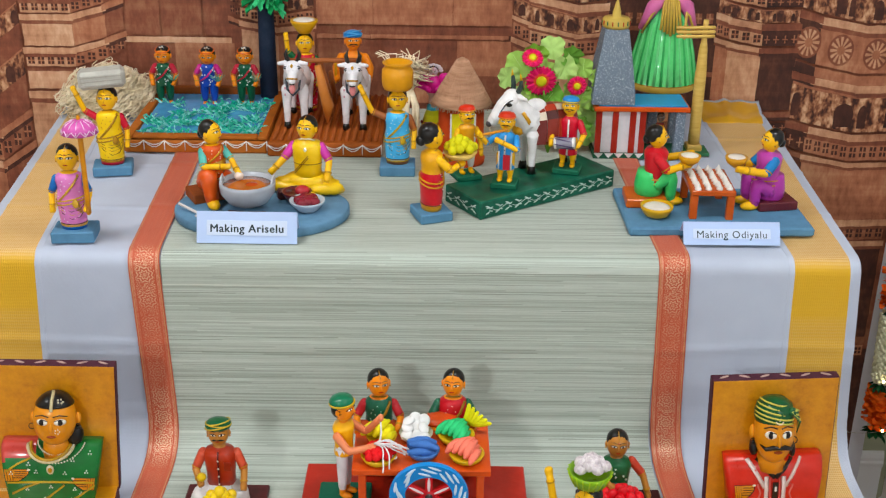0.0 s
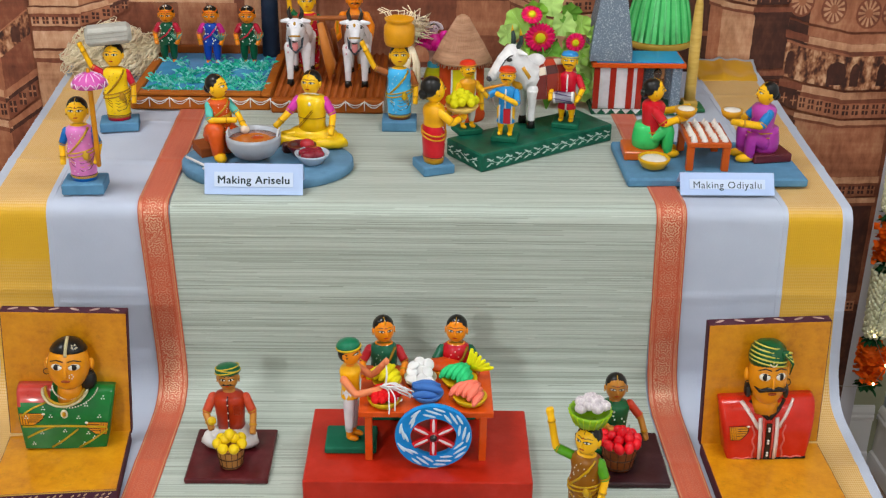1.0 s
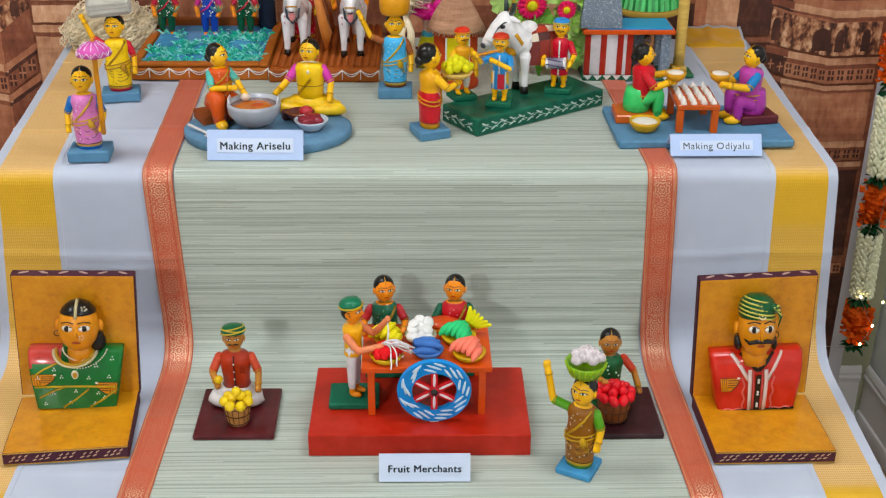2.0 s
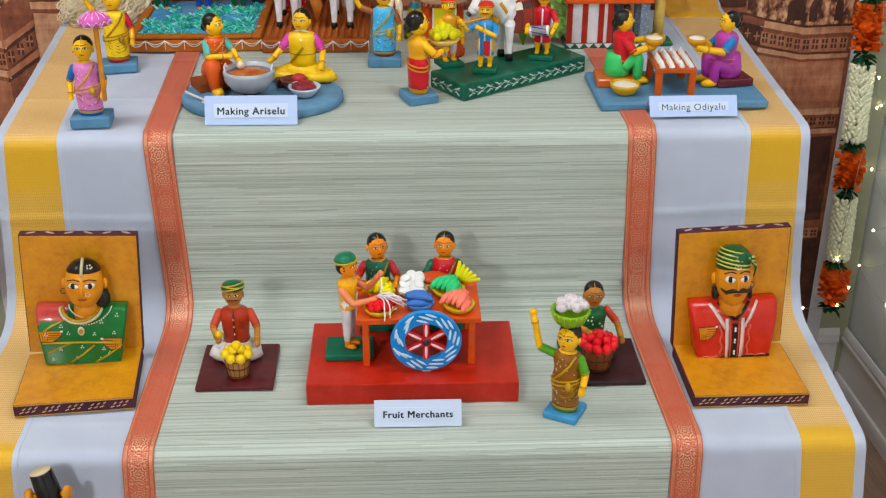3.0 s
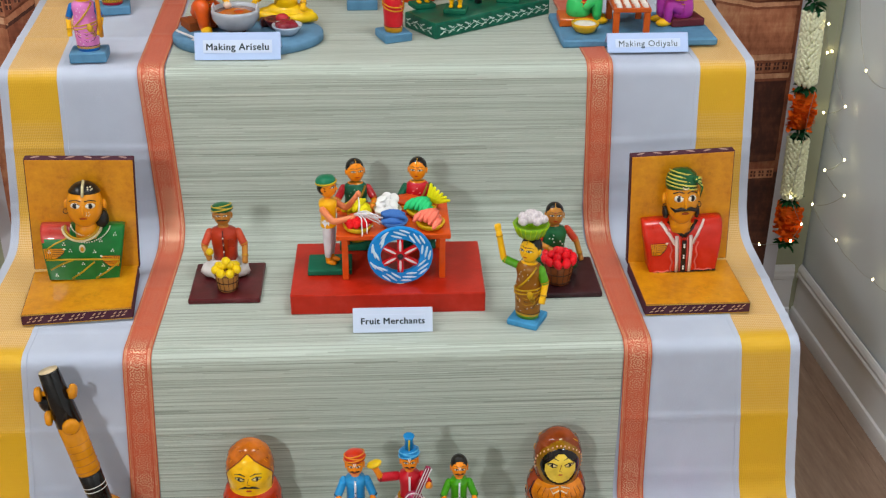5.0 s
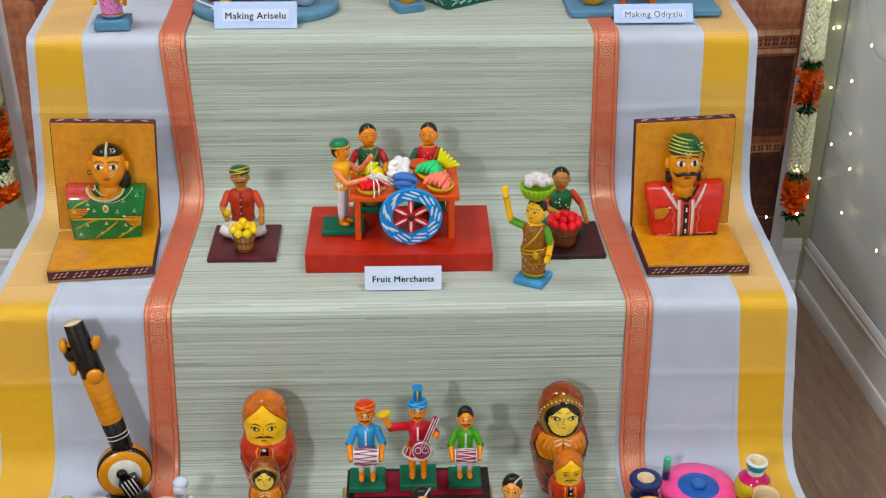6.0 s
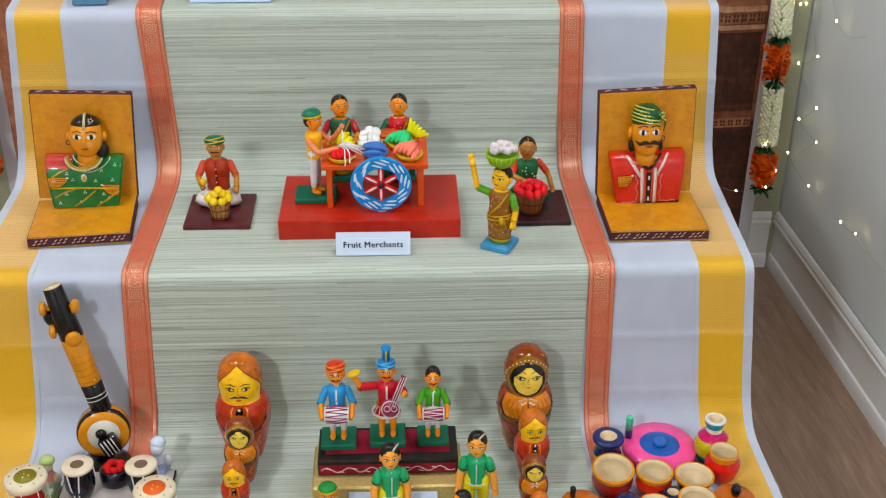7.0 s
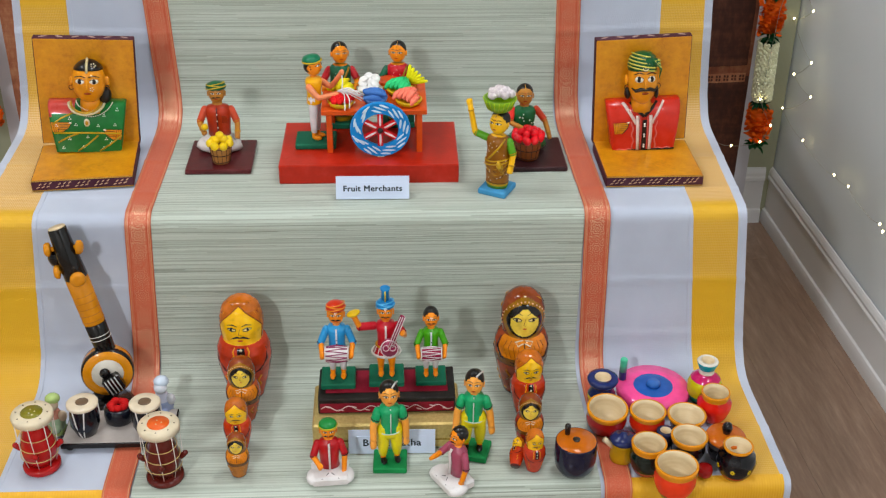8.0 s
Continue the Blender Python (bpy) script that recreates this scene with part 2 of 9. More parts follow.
def scuffed_ochre():
    """Yellow-ochre lacquer brushed over wood, with brown stains and rubbed pale spots."""
    n = Nodes("scuffed_ochre_lacquer")
    v = n.coords()
    wide = n.noise(v, 22, 4, 0.6)
    brush = n.noise(v, 75, 5, 0.7)
    stain = n.ramp(n.noise(v, 31, 5, 0.7), [(0.0, (0, 0, 0)), (0.60, (0, 0, 0)), (0.72, (1, 1, 1)), (1.0, (1, 1, 1))])
    tone = n.ramp(n.math("ADD", n.math("MULTIPLY", wide, 0.5), n.math("MULTIPLY", brush, 0.5)), [(0.34, lin("B46C04")), (0.50, lin("CC8606")), (0.66, lin("DA9610"))])
    tone = n.mix(n.math("MULTIPLY", stain, 0.45), tone, lin("7A5210"))
    n.bump(n.math("ADD", brush, n.noise(v, 260, 2)), 0.25, 0.0006)
    return n.set(Base_Color=tone, Roughness=n.math("ADD", 0.22, n.math("MULTIPLY", wide, 0.25)), Coat_Weight=0.35, Coat_Roughness=0.12)


OCHRE = scuffed_ochre()
THATCH = raw_wood("thatch_straw", "9A6C4C", "CC9E7C", 0.8)
RAFFIA = raw_wood("raffia_fibre", "F0DCB0", "FFF2D6", 0.8)
BAMBOO = raw_wood("pale_bamboo", "C79C3C", "E0BE62", 0.5)
RAWPALE = raw_wood("turned_pale_wood", "C8B088", "D8C49C", 0.5)
GRANITE = speckled("speckled_grey_paint", "6F7E8C", "C6CED4")


def gold_leaf():
    n = Nodes("gold_foil")
    v = n.coords()
    n.bump(n.noise(v, 700, 2), 0.6, 0.001)
    return n.set(Base_Color=n.mix(n.noise(v, 200, 2), lin("B89A52"), lin("E4CE8A")), Roughness=0.42, Metallic=0.6)


GOLD = gold_leaf()


def bulb_glow():
    n = Nodes("fairy_light_glow")
    return n.set(Base_Color=lin("FFE9B0"), Emission_Color=lin("FFE7A8"), Emission_Strength=14.0)


BULB = bulb_glow()
CARVED = carved_print("printed_carving", 62)
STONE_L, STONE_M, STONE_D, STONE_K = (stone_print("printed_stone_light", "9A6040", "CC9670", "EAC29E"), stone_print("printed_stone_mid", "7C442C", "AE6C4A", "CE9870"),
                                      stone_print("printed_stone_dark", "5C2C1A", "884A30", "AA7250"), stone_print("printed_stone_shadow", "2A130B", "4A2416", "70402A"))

# ---- mesh tools ----
class Build:
    """Collects rounded, turned and boxed pieces into one mesh with several paints."""

    def __init__(self, scale=1.0):
        self.v, self.f, self.m, self.s, self.mats, self.k = [], [], [], [], [], scale
        self.top = Matrix.Identity(4)

    def slot(self, mat):
        if isinstance(mat, str):
            mat = paint(mat)
        if mat not in self.mats:
            self.mats.append(mat)
        return self.mats.index(mat)

    def add(self, verts, faces, mat, smooth=True):
        base = len(self.v)
        self.v += [tuple(self.top @ Vector(p) * self.k) for p in verts]
        mats = mat if isinstance(mat, list) else [mat] * len(faces)
        for face, mm in zip(faces, mats):
            self.f.append(tuple(i + base for i in face))
            self.m.append(self.slot(mm))
            self.s.append(smooth)
        return self

    def lathe(self, profile, mat, at=(0, 0, 0), sx=1.0, sy=1.0, seg=20, turn=None, smooth=True, caps=True):
        """profile: (radius, height) from the bottom up; mat: one, or one for each step."""
        n = len(profile)
        verts, faces, mats = [], [], []
        rot = turn or Matrix.Identity(3)
        for r, z in profile:
            for i in range(seg):
                a = 2 * math.pi * i / seg
                verts.append(Vector(at) + rot @ Vector((r * sx * math.cos(a), r * sy * math.sin(a), z)))
        ml = mat if isinstance(mat, list) else [mat] * (n - 1)
        for j in range(n - 1):
            for i in range(seg):
                k = (i + 1) % seg
                faces.append((j * seg + i, j * seg + k, (j + 1) * seg + k, (j + 1) * seg + i))
                mats.append(ml[j])
        if caps and profile[0][0] > 1e-6:
            faces.append(tuple(reversed(range(seg))))
            mats.append(ml[0])
        if caps and profile[-1][0] > 1e-6:
            faces.append(tuple(range((n - 1) * seg, n * seg)))
            mats.append(ml[-1])
        return self.add(verts, faces, mats, smooth)

    def ball(self, at, r, mat, seg=14, rings=9, turn=None, cut=None):
        r = (r, r, r) if isinstance(r, (int, float)) else r
        lo, hi = cut or (0.0, 1.0)
        prof = []
        for j in range(rings + 1):
            a = -math.pi / 2 + math.pi * (lo + (hi - lo) * j / rings)
            prof.append((max(1e-7, math.cos(a)), math.sin(a)))
        m3 = (turn or Matrix.Identity(3)) @ Matrix.Diagonal(r)
        return self.lathe(prof, mat, at, 1, 1, seg, m3)

    def tube(self, pts, rad, mat, seg=8, closed=False, flat=1.0):
        pts = [Vector(p) for p in pts]
        n = len(pts)
        rad = [rad] * n if isinstance(rad, (int, float)) else rad
        verts, faces, mats = [], [], []
        ml = mat if isinstance(mat, list) else [mat] * n
        side = None
        for i, p in enumerate(pts):
            d = (pts[(i + 1) % n] - pts[i - 1]) if closed else (pts[min(i + 1, n - 1)] - pts[max(i - 1, 0)])
            d = d.normalized() if d.length > 1e-9 else Vector((0, 0, 1))
            if side is None:
                side = d.orthogonal().normalized()
            side = (side - d * side.dot(d))
            side = side.normalized() if side.length > 1e-6 else d.orthogonal().normalized()
            up = d.cross(side)
            for k in range(seg):
                a = 2 * math.pi * k / seg
                verts.append(p + (side * math.cos(a) + up * math.sin(a) * flat) * rad[i])
        for i in range(n if closed else n - 1):
            j = (i + 1) % n
            for k in range(seg):
                q = (k + 1) % seg
                faces.append((i * seg + k, i * seg + q, j * seg + q, j * seg + k))
                mats.append(ml[min(i, len(ml) - 1)])
        if not closed:
            faces.append(tuple(reversed(range(seg))))
            faces.append(tuple(range((n - 1) * seg, n * seg)))
            mats += [ml[0], ml[min(n - 2, len(ml) - 1)]]
        return self.add(verts, faces, mats)

    def limb(self, pts, rad, mat, seg=8):
        """A tube with round ends and rounded bends."""
        soft, radii = [], []
        n = len(pts)
        steps = 5
        rad = [rad] * n if isinstance(rad, (int, float)) else rad
        ml = mat if isinstance(mat, list) else [mat] * (n - 1)
        mats = []
        P = [Vector(p) for p in pts]
        for i in range(n - 1):
            for j in range(steps):
                t = j / steps
                a, b = P[i], P[i + 1]
                p = a.lerp(b, t)
                if i and t < 0.3:
                    p = p.lerp((P[i - 1].lerp(P[i], 0.85) + P[i].lerp(P[i + 1], 0.15)) / 2, 0.5 * (0.3 - t) / 0.3)
                soft.append(p)
                radii.append(rad[i] + (rad[i + 1] - rad[i]) * t)
                mats.append(ml[i])
        soft.append(P[-1])
        radii.append(rad[-1])
        self.tube(soft, radii, mats, seg)
        self.ball(P[0], rad[0], ml[0], seg, 6)
        self.ball(P[-1], rad[-1], ml[-1], seg, 6)
        return self

    def box(self, at, size, mat, bevel=0.002, turn=None):
        a, b, c = (s / 2 for s in size)
        e = min(bevel, a * 0.45, b * 0.45, c * 0.45)
        verts, ids = [], {}
        rot = turn or Matrix.Identity(3)
        for sx in (-1, 1):
            for sy in (-1, 1):
                for sz in (-1, 1):
                    for ax in range(3):
                        p = [sx * (a - e), sy * (b - e), sz * (c - e)]
                        p[ax] = (sx * a, sy * b, sz * c)[ax]
                        ids[sx, sy, sz, ax] = len(verts)
                        verts.append(Vector(at) + rot @ Vector(p))
        faces = []
        for ax in range(3):
            o = [i for i in range(3) if i != ax]
            for s in (-1, 1):
                ring = []
                for p, q in ((-1, -1), (1, -1), (1, 1), (-1, 1)):
                    key = [0, 0, 0]
                    key[ax], key[o[0]], key[o[1]] = s, p, q
                    ring.append(ids[(*key, ax)])
                faces.append(ring if (s > 0) != (ax == 1) else ring[::-1])
        for ax in range(3):
            o = [i for i in range(3) if i != ax]
            for p in (-1, 1):
                for q in (-1, 1):
                    k0, k1 = [0, 0, 0], [0, 0, 0]
                    k0[ax], k1[ax] = -1, 1
                    k0[o[0]] = k1[o[0]] = p
                    k0[o[1]] = k1[o[1]] = q
                    quad = [ids[(*k0, o[0])], ids[(*k1, o[0])], ids[(*k1, o[1])], ids[(*k0, o[1])]]
                    faces.append(quad)
        for sx in (-1, 1):
            for sy in (-1, 1):
                for sz in (-1, 1):
                    faces.append([ids[sx, sy, sz, i] for i in range(3)])
        fixed = []
        mid = Vector(at)
        for f in faces:
            pts = [verts[i] for i in f]
            nrm = (pts[1] - pts[0]).cross(pts[2] - pts[0])
            cen = sum(pts, Vector()) / len(pts)
            fixed.append(f if nrm.dot(cen - mid) > 0 else f[::-1])
        return self.add(verts, fixed, mat, False)

    def mesh(self, name):
        me = bpy.data.meshes.new(name)
        me.from_pydata(self.v, [], self.f)
        for m in self.mats:
            me.materials.append(m)
        me.polygons.foreach_set("material_index", self.m)
        me.polygons.foreach_set("use_smooth", self.s)
        me.update()
        return me


def rot3(rx=0, ry=0, rz=0):
    return Euler([radians(a) for a in (rx, ry, rz)]).to_matrix()


def thing(name, build, m, label, category, group="", kind=""):
    """A top-level thing: a mesh at the pose m, or an Empty where build is None."""
    ob = new(name, build.mesh(name) if build else None)
    ob.matrix_basis = m
    return tagged(ob, label, category, group, kind)


def part(name, build, parent, label="", m=None):
    """One mesh under a thing or a part, in the parent's own space."""
    ob = new(name, build.mesh(name) if isinstance(build, Build) else build)
    ob.parent = parent
    if m is not None:
        ob.matrix_basis = m
    return tagged(ob, label)


def ring_pts(rx, ry, z, tilt=0.0, n=20, lean=0.0):
    return [(rx * math.cos(2 * math.pi * i / n), ry * math.sin(2 * math.pi * i / n), z + tilt * math.cos(2 * math.pi * i / n) + lean * math.sin(2 * math.pi * i / n)) for i in range(n)]


def glyphs(name, text, size, mat, parent, m, bold=0.00050):
    """Raised flat lettering in the built-in font, as a mesh; struck twice, side by side, to make it bold."""
    cu = bpy.data.curves.new(name, "FONT")
    cu.body, cu.size, cu.align_x, cu.align_y, cu.resolution_u, cu.space_character = text, size, "CENTER", "CENTER", 3, 1.10
    tmp = new(name + "_tmp", cu)
    me = bpy.data.meshes.new_from_object(tmp.evaluated_get(bpy.context.evaluated_depsgraph_get()))
    bpy.data.objects.remove(tmp)
    b = Build()
    pts, faces = [tuple(v.co) for v in me.vertices], [tuple(p.vertices) for p in me.polygons]
    for i, (dx, dy) in enumerate(((-bold, 0), (bold, 0), (0, bold * 0.6), (0, -bold * 0.6))):
        b.add([(x + dx, y + dy, z + 0.00008 * i) for x, y, z in pts], faces, mat, False)
    return part(name, b, parent, "dark printed words", m)

# ---- the room ----
FLOOR_Z, CEIL_Z, BACK_Y = -0.05, 2.42, 0.756
TOP_Z, MID_Z, LOW_Z = 0.93, 0.62, 0.31
SKEW = 0.0465


def wall_x(y):
    return 1.086 + (BACK_Y - y) * SKEW


def slab(name, corners, z0, z1, mat, label):
    """An upright-sided block over a ground plan."""
    b = Build()
    n = len(corners)
    verts = [(x, y, z0) for x, y in corners] + [(x, y, z1) for x, y in corners]
    faces = [tuple(reversed(range(n))), tuple(range(n, 2 * n))] + [(i, (i + 1) % n, n + (i + 1) % n, n + i) for i in range(n)]
    b.add(verts, faces, mat, False)
    return thing(name, b, Matrix.Identity(4), label, name.split("_")[0], kind="structure")


FRONT_Y, LEFT_X = -4.2, -2.1
slab("wall_back", [(LEFT_X, BACK_Y), (wall_x(BACK_Y), BACK_Y), (wall_x(BACK_Y), BACK_Y + 0.12), (LEFT_X, BACK_Y + 0.12)], FLOOR_Z, CEIL_Z, WALL_SAGE, "sage painted plaster wall behind the printed backdrop")
slab("wall_right", [(wall_x(FRONT_Y), FRONT_Y), (wall_x(FRONT_Y) + 0.12, FRONT_Y), (wall_x(BACK_Y) + 0.12, BACK_Y + 0.12), (wall_x(BACK_Y), BACK_Y + 0.12)], FLOOR_Z, CEIL_Z, WALL_GREY, "pale grey-blue painted plaster wall with fairy lights")
slab("wall_left", [(LEFT_X - 0.12, FRONT_Y), (LEFT_X, FRONT_Y), (LEFT_X, BACK_Y + 0.12), (LEFT_X - 0.12, BACK_Y + 0.12)], FLOOR_Z, CEIL_Z, WALL_WHITE, "plain white plaster wall closing the room")
slab("wall_front", [(LEFT_X - 0.12, FRONT_Y - 0.12), (wall_x(FRONT_Y) + 0.12, FRONT_Y - 0.12), (wall_x(FRONT_Y) + 0.12, FRONT_Y), (LEFT_X - 0.12, FRONT_Y)], FLOOR_Z, CEIL_Z, WALL_WHITE, "plain white plaster wall closing the room")
slab("ceiling", [(LEFT_X - 0.12, FRONT_Y - 0.12), (wall_x(FRONT_Y) + 0.12, FRONT_Y - 0.12), (wall_x(BACK_Y) + 0.12, BACK_Y + 0.12), (LEFT_X - 0.12, BACK_Y + 0.12)], CEIL_Z, CEIL_Z + 0.1, CEIL_WHITE, "plain white ceiling")
floor = slab("floor", [(LEFT_X - 0.12, FRONT_Y - 0.12), (wall_x(FRONT_Y) + 0.12, FRONT_Y - 0.12), (wall_x(BACK_Y) + 0.12, BACK_Y + 0.12), (LEFT_X - 0.12, BACK_Y + 0.12)], FLOOR_Z - 0.1, FLOOR_Z - 0.006, dull("6A564C"), "grey-brown wood plank floor")


def skirting(name, a, b, inward):
    """Moulded skirting board from a to b along a wall; inward: into the room."""
    prof = [(0, 0), (0.014, 0), (0.014, 0.018), (0.013, 0.030), (0.011, 0.038), (0.006, 0.041), (0.005, 0.124), (0.010, 0.129), (0.011, 0.138), (0.008, 0.143), (0.009, 0.151), (0.006, 0.160), (0.003, 0.165), (0, 0.166)]
    bld = Build()
    verts = [(p[0] + inward[0] * d, p[1] + inward[1] * d, FLOOR_Z + h) for p in (a, b) for d, h in prof]
    n = len(prof)
    faces = [(i, i + 1, n + i + 1, n + i) for i in range(n - 1)] + [tuple(range(n)), tuple(range(n, 2 * n))]
    bld.add(verts, faces, TRIM_WHITE, False)
    return thing(name, bld, Matrix.Identity(4), "white moulded skirting board along the wall", "baseboard", kind="structure")


skirting("baseboard_right", (wall_x(BACK_Y), BACK_Y), (wall_x(FRONT_Y), FRONT_Y), (-0.9989, -0.0464))
skirting("baseboard_back", (LEFT_X, BACK_Y), (wall_x(BACK_Y) - 0.02, BACK_Y), (0, -1))

# ---- the stepped stand and its cloths ----
SUB = 0.0055  # the mat and cloths lie this much above the boards
STEPS = [(0.70, TOP_Z - SUB, 0.0), (0.008, TOP_Z - SUB, 0.020), (-0.004, MID_Z - SUB, 0.075), (-0.382, MID_Z - SUB, 0.020), (-0.394, LOW_Z - SUB, 0.075), (-0.704, LOW_Z - SUB, 0.020), (-0.711, FLOOR_Z + 0.006, 0.0)]


def drape_line(raise_by=0.0, end=None):
    """The line that a cloth follows down the steps: (y, z, run) with rounded folds, lifted off the stand."""
    pts = []
    P = [Vector((y, z)) for y, z, _ in STEPS]
    for i, (y, z, r) in enumerate(STEPS):
        if not r:
            pts.append(P[i])
            continue
        a, b = (P[i - 1] - P[i]).normalized(), (P[i + 1] - P[i]).normalized()
        p0, p1 = P[i] + a * r, P[i] + b * r
        for k in range(9):
            t = k / 8
            pts.append(p0 * (1 - t) ** 2 + P[i] * 2 * t * (1 - t) + p1 * t * t)
    fine = [pts[0]]
    for a, b in zip(pts, pts[1:]):
        m = max(1, int((b - a).length / 0.006))
        fine += [a.lerp(b, (k + 1) / m) for k in range(m)]
    out, run = [], 0.0
    for i, p in enumerate(fine):
        d = fine[min(i + 1, len(fine) - 1)] - fine[max(i - 1, 0)]
        nrm = Vector((d.y, -d.x)).normalized()
        if nrm.dot(Vector((-0.5, 0.8))) < 0:
            nrm = -nrm
        q = p + nrm * raise_by
        if i:
            run += (fine[i] - fine[i - 1]).length
        out.append((q.x, q.y, run))
    return out


def along(stations, run):
    for (r0, v0), (r1, v1) in zip(stations, stations[1:]):
        if run <= r1:
            t = max(0.0, (run - r0) / (r1 - r0))
            return v0 + (v1 - v0) * t
    return stations[-1][1]


CREASES = (0.15, 0.33, 0.52, 0.82, 0.93, 1.15, 1.27, 1.47, 1.58, 1.80)


def runner(name, columns, mats, raise_by, label, wrinkle=0.0, unit_u=False, since=-1.0, until=9.9, split_cols=4, thick=0.0012, parent=None):
    """A cloth laid down the steps. columns: for each edge line, stations of (run, x); mats: one for each column."""
    line = [p for p in drape_line(raise_by) if since <= p[2] <= until]
    me = bpy.data.meshes.new(name)
    verts, faces, uvs, slots = [], [], [], []
    cols = []
    for c in range(len(columns) - 1):
        for k in range(split_cols):
            cols.append((c, k / split_cols))
    cols.append((len(columns) - 2, 1.0))
    w = len(cols)
    for y, z, run in line:
        for c, t in cols:
            x0, x1 = along(columns[c], run), along(columns[c + 1], run)
            x = x0 + (x1 - x0) * t
            off = 0.0
            free = min(1.0, max(0.0, (abs(x) - 0.33) / 0.05)) if "white" in name else 1.0
            if wrinkle and free:
                off = wrinkle * (noise.noise((x * 9, run * 4, 1.7)) + 0.5 * noise.noise((x * 26, run * 9, 4.1)))
                off += wrinkle * 0.8 * noise.noise((x * 40, run * 1.3, 8.0))
                off += wrinkle * 1.7 * math.exp(-((run - 0.72) / 0.05) ** 2) * noise.noise((x * 62, run * 6, 3.0))
                off += wrinkle * 1.7 * math.exp(-((run - 1.37) / 0.05) ** 2) * noise.noise((x * 62, run * 6, 5.0))
                off += sum(wrinkle * 1.3 * math.exp(-((run - c0 - 0.01 * noise.noise((x * 6, c0, 0))) / 0.006) ** 2) for c0 in CREASES)
                off *= free
            verts.append((x, y - max(-0.0008, off) * 0.7, z + max(-0.0008, off) * 0.7))
            uvs.append(((c + t) / (len(columns) - 1) if unit_u else x, run))
    for i in range(len(line) - 1):
        for j in range(w - 1):
            faces.append((i * w + j, (i + 1) * w + j, (i + 1) * w + j + 1, i * w + j + 1))
            slots.append(cols[j][0])
    me.from_pydata(verts, [], faces)
    layer = me.uv_layers.new(name="UVMap")
    for lp in me.loops:
        layer.data[lp.index].uv = uvs[lp.vertex_index]
    kinds = []
    for m in mats:
        if m not in kinds:
            kinds.append(m)
            me.materials.append(m)
    me.polygons.foreach_set("material_index", [kinds.index(mats[s]) for s in slots])
    me.polygons.foreach_set("use_smooth", [True] * len(faces))
    count = collections.Counter(key for p in me.polygons for key in p.edge_keys)
    for e in me.edges:
        e.use_edge_sharp = count[e.key] == 1
    ob = new(name, me)
    sol = ob.modifiers.new("thickness", "SOLIDIFY")
    sol.thickness, sol.offset = thick, 0.0
    if parent:
        ob.parent = parent
        return tagged(ob, label)
    return tagged(ob, label, "cloth" if "mat" not in name else "mat")


# runs along the drape: back edge 0, top fold 0.70, foot of the riser 1.0, middle fold 1.38, its foot 1.68, front fold 1.98
def st(back, fold, foot, fold2, foot2, front):
    return [(0.0, back), (0.69, fold), (0.97, foot), (1.34, fold2), (1.62, foot2), (1.93, front), (2.4, front)]


stand = thing("stepped_stand", None, Matrix.Identity(4), "three-tier display stand hidden under white cloth and mat", "stand")
for i, (y0, y1, z) in enumerate(((0.012, 0.70, TOP_Z - SUB), (-0.378, 0.012, MID_Z - SUB), (-0.700, -0.378, LOW_Z - SUB))):
    b = Build()
    b.box((0, (y0 + y1) / 2 + 0.004, (z - 0.004 + FLOOR_Z) / 2), (1.20, y1 - y0 - 0.004, z - 0.004 - FLOOR_Z), dull("B9A88A"), 0.004)
    part("tier", b, stand)

cloth = thing("white_cloth_runner", None, Matrix.Identity(4), "white cotton cloth with yellow gilt borders draped over the steps", "cloth")
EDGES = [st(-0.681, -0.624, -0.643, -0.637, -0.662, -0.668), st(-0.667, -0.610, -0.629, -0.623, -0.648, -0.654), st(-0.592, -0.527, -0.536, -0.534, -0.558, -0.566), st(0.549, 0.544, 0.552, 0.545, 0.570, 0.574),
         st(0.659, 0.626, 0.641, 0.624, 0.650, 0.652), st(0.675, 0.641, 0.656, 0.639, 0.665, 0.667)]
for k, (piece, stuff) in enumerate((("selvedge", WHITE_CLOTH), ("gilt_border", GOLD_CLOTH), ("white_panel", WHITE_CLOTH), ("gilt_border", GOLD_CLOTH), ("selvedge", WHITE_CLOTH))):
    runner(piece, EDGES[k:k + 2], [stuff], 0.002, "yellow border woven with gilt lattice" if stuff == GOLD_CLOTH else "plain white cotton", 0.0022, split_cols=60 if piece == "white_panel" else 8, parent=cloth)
for a, c in ((EDGES[2], -0.003), (EDGES[3], -0.005)):
    runner("hem_fold", [[(r, x + c) for r, x in a], [(r, x + c + 0.008) for r, x in a]], [WHITE_CLOTH], 0.0029, "white stitched hem fold", 0.0022, split_cols=3, thick=0.0009, parent=cloth)
runner("reed_mat", [st(-0.372, -0.352, -0.350, -0.350, -0.355, -0.358), st(0.345, 0.356, 0.357, 0.366, 0.365, 0.366)], [REED], 0.0045, "pale green woven reed mat draped down the steps", 0.0012, split_cols=40, thick=0.002)
THREAD = raw_wood("gilt_thread", "B87A4E", "CC966C", 0.45)
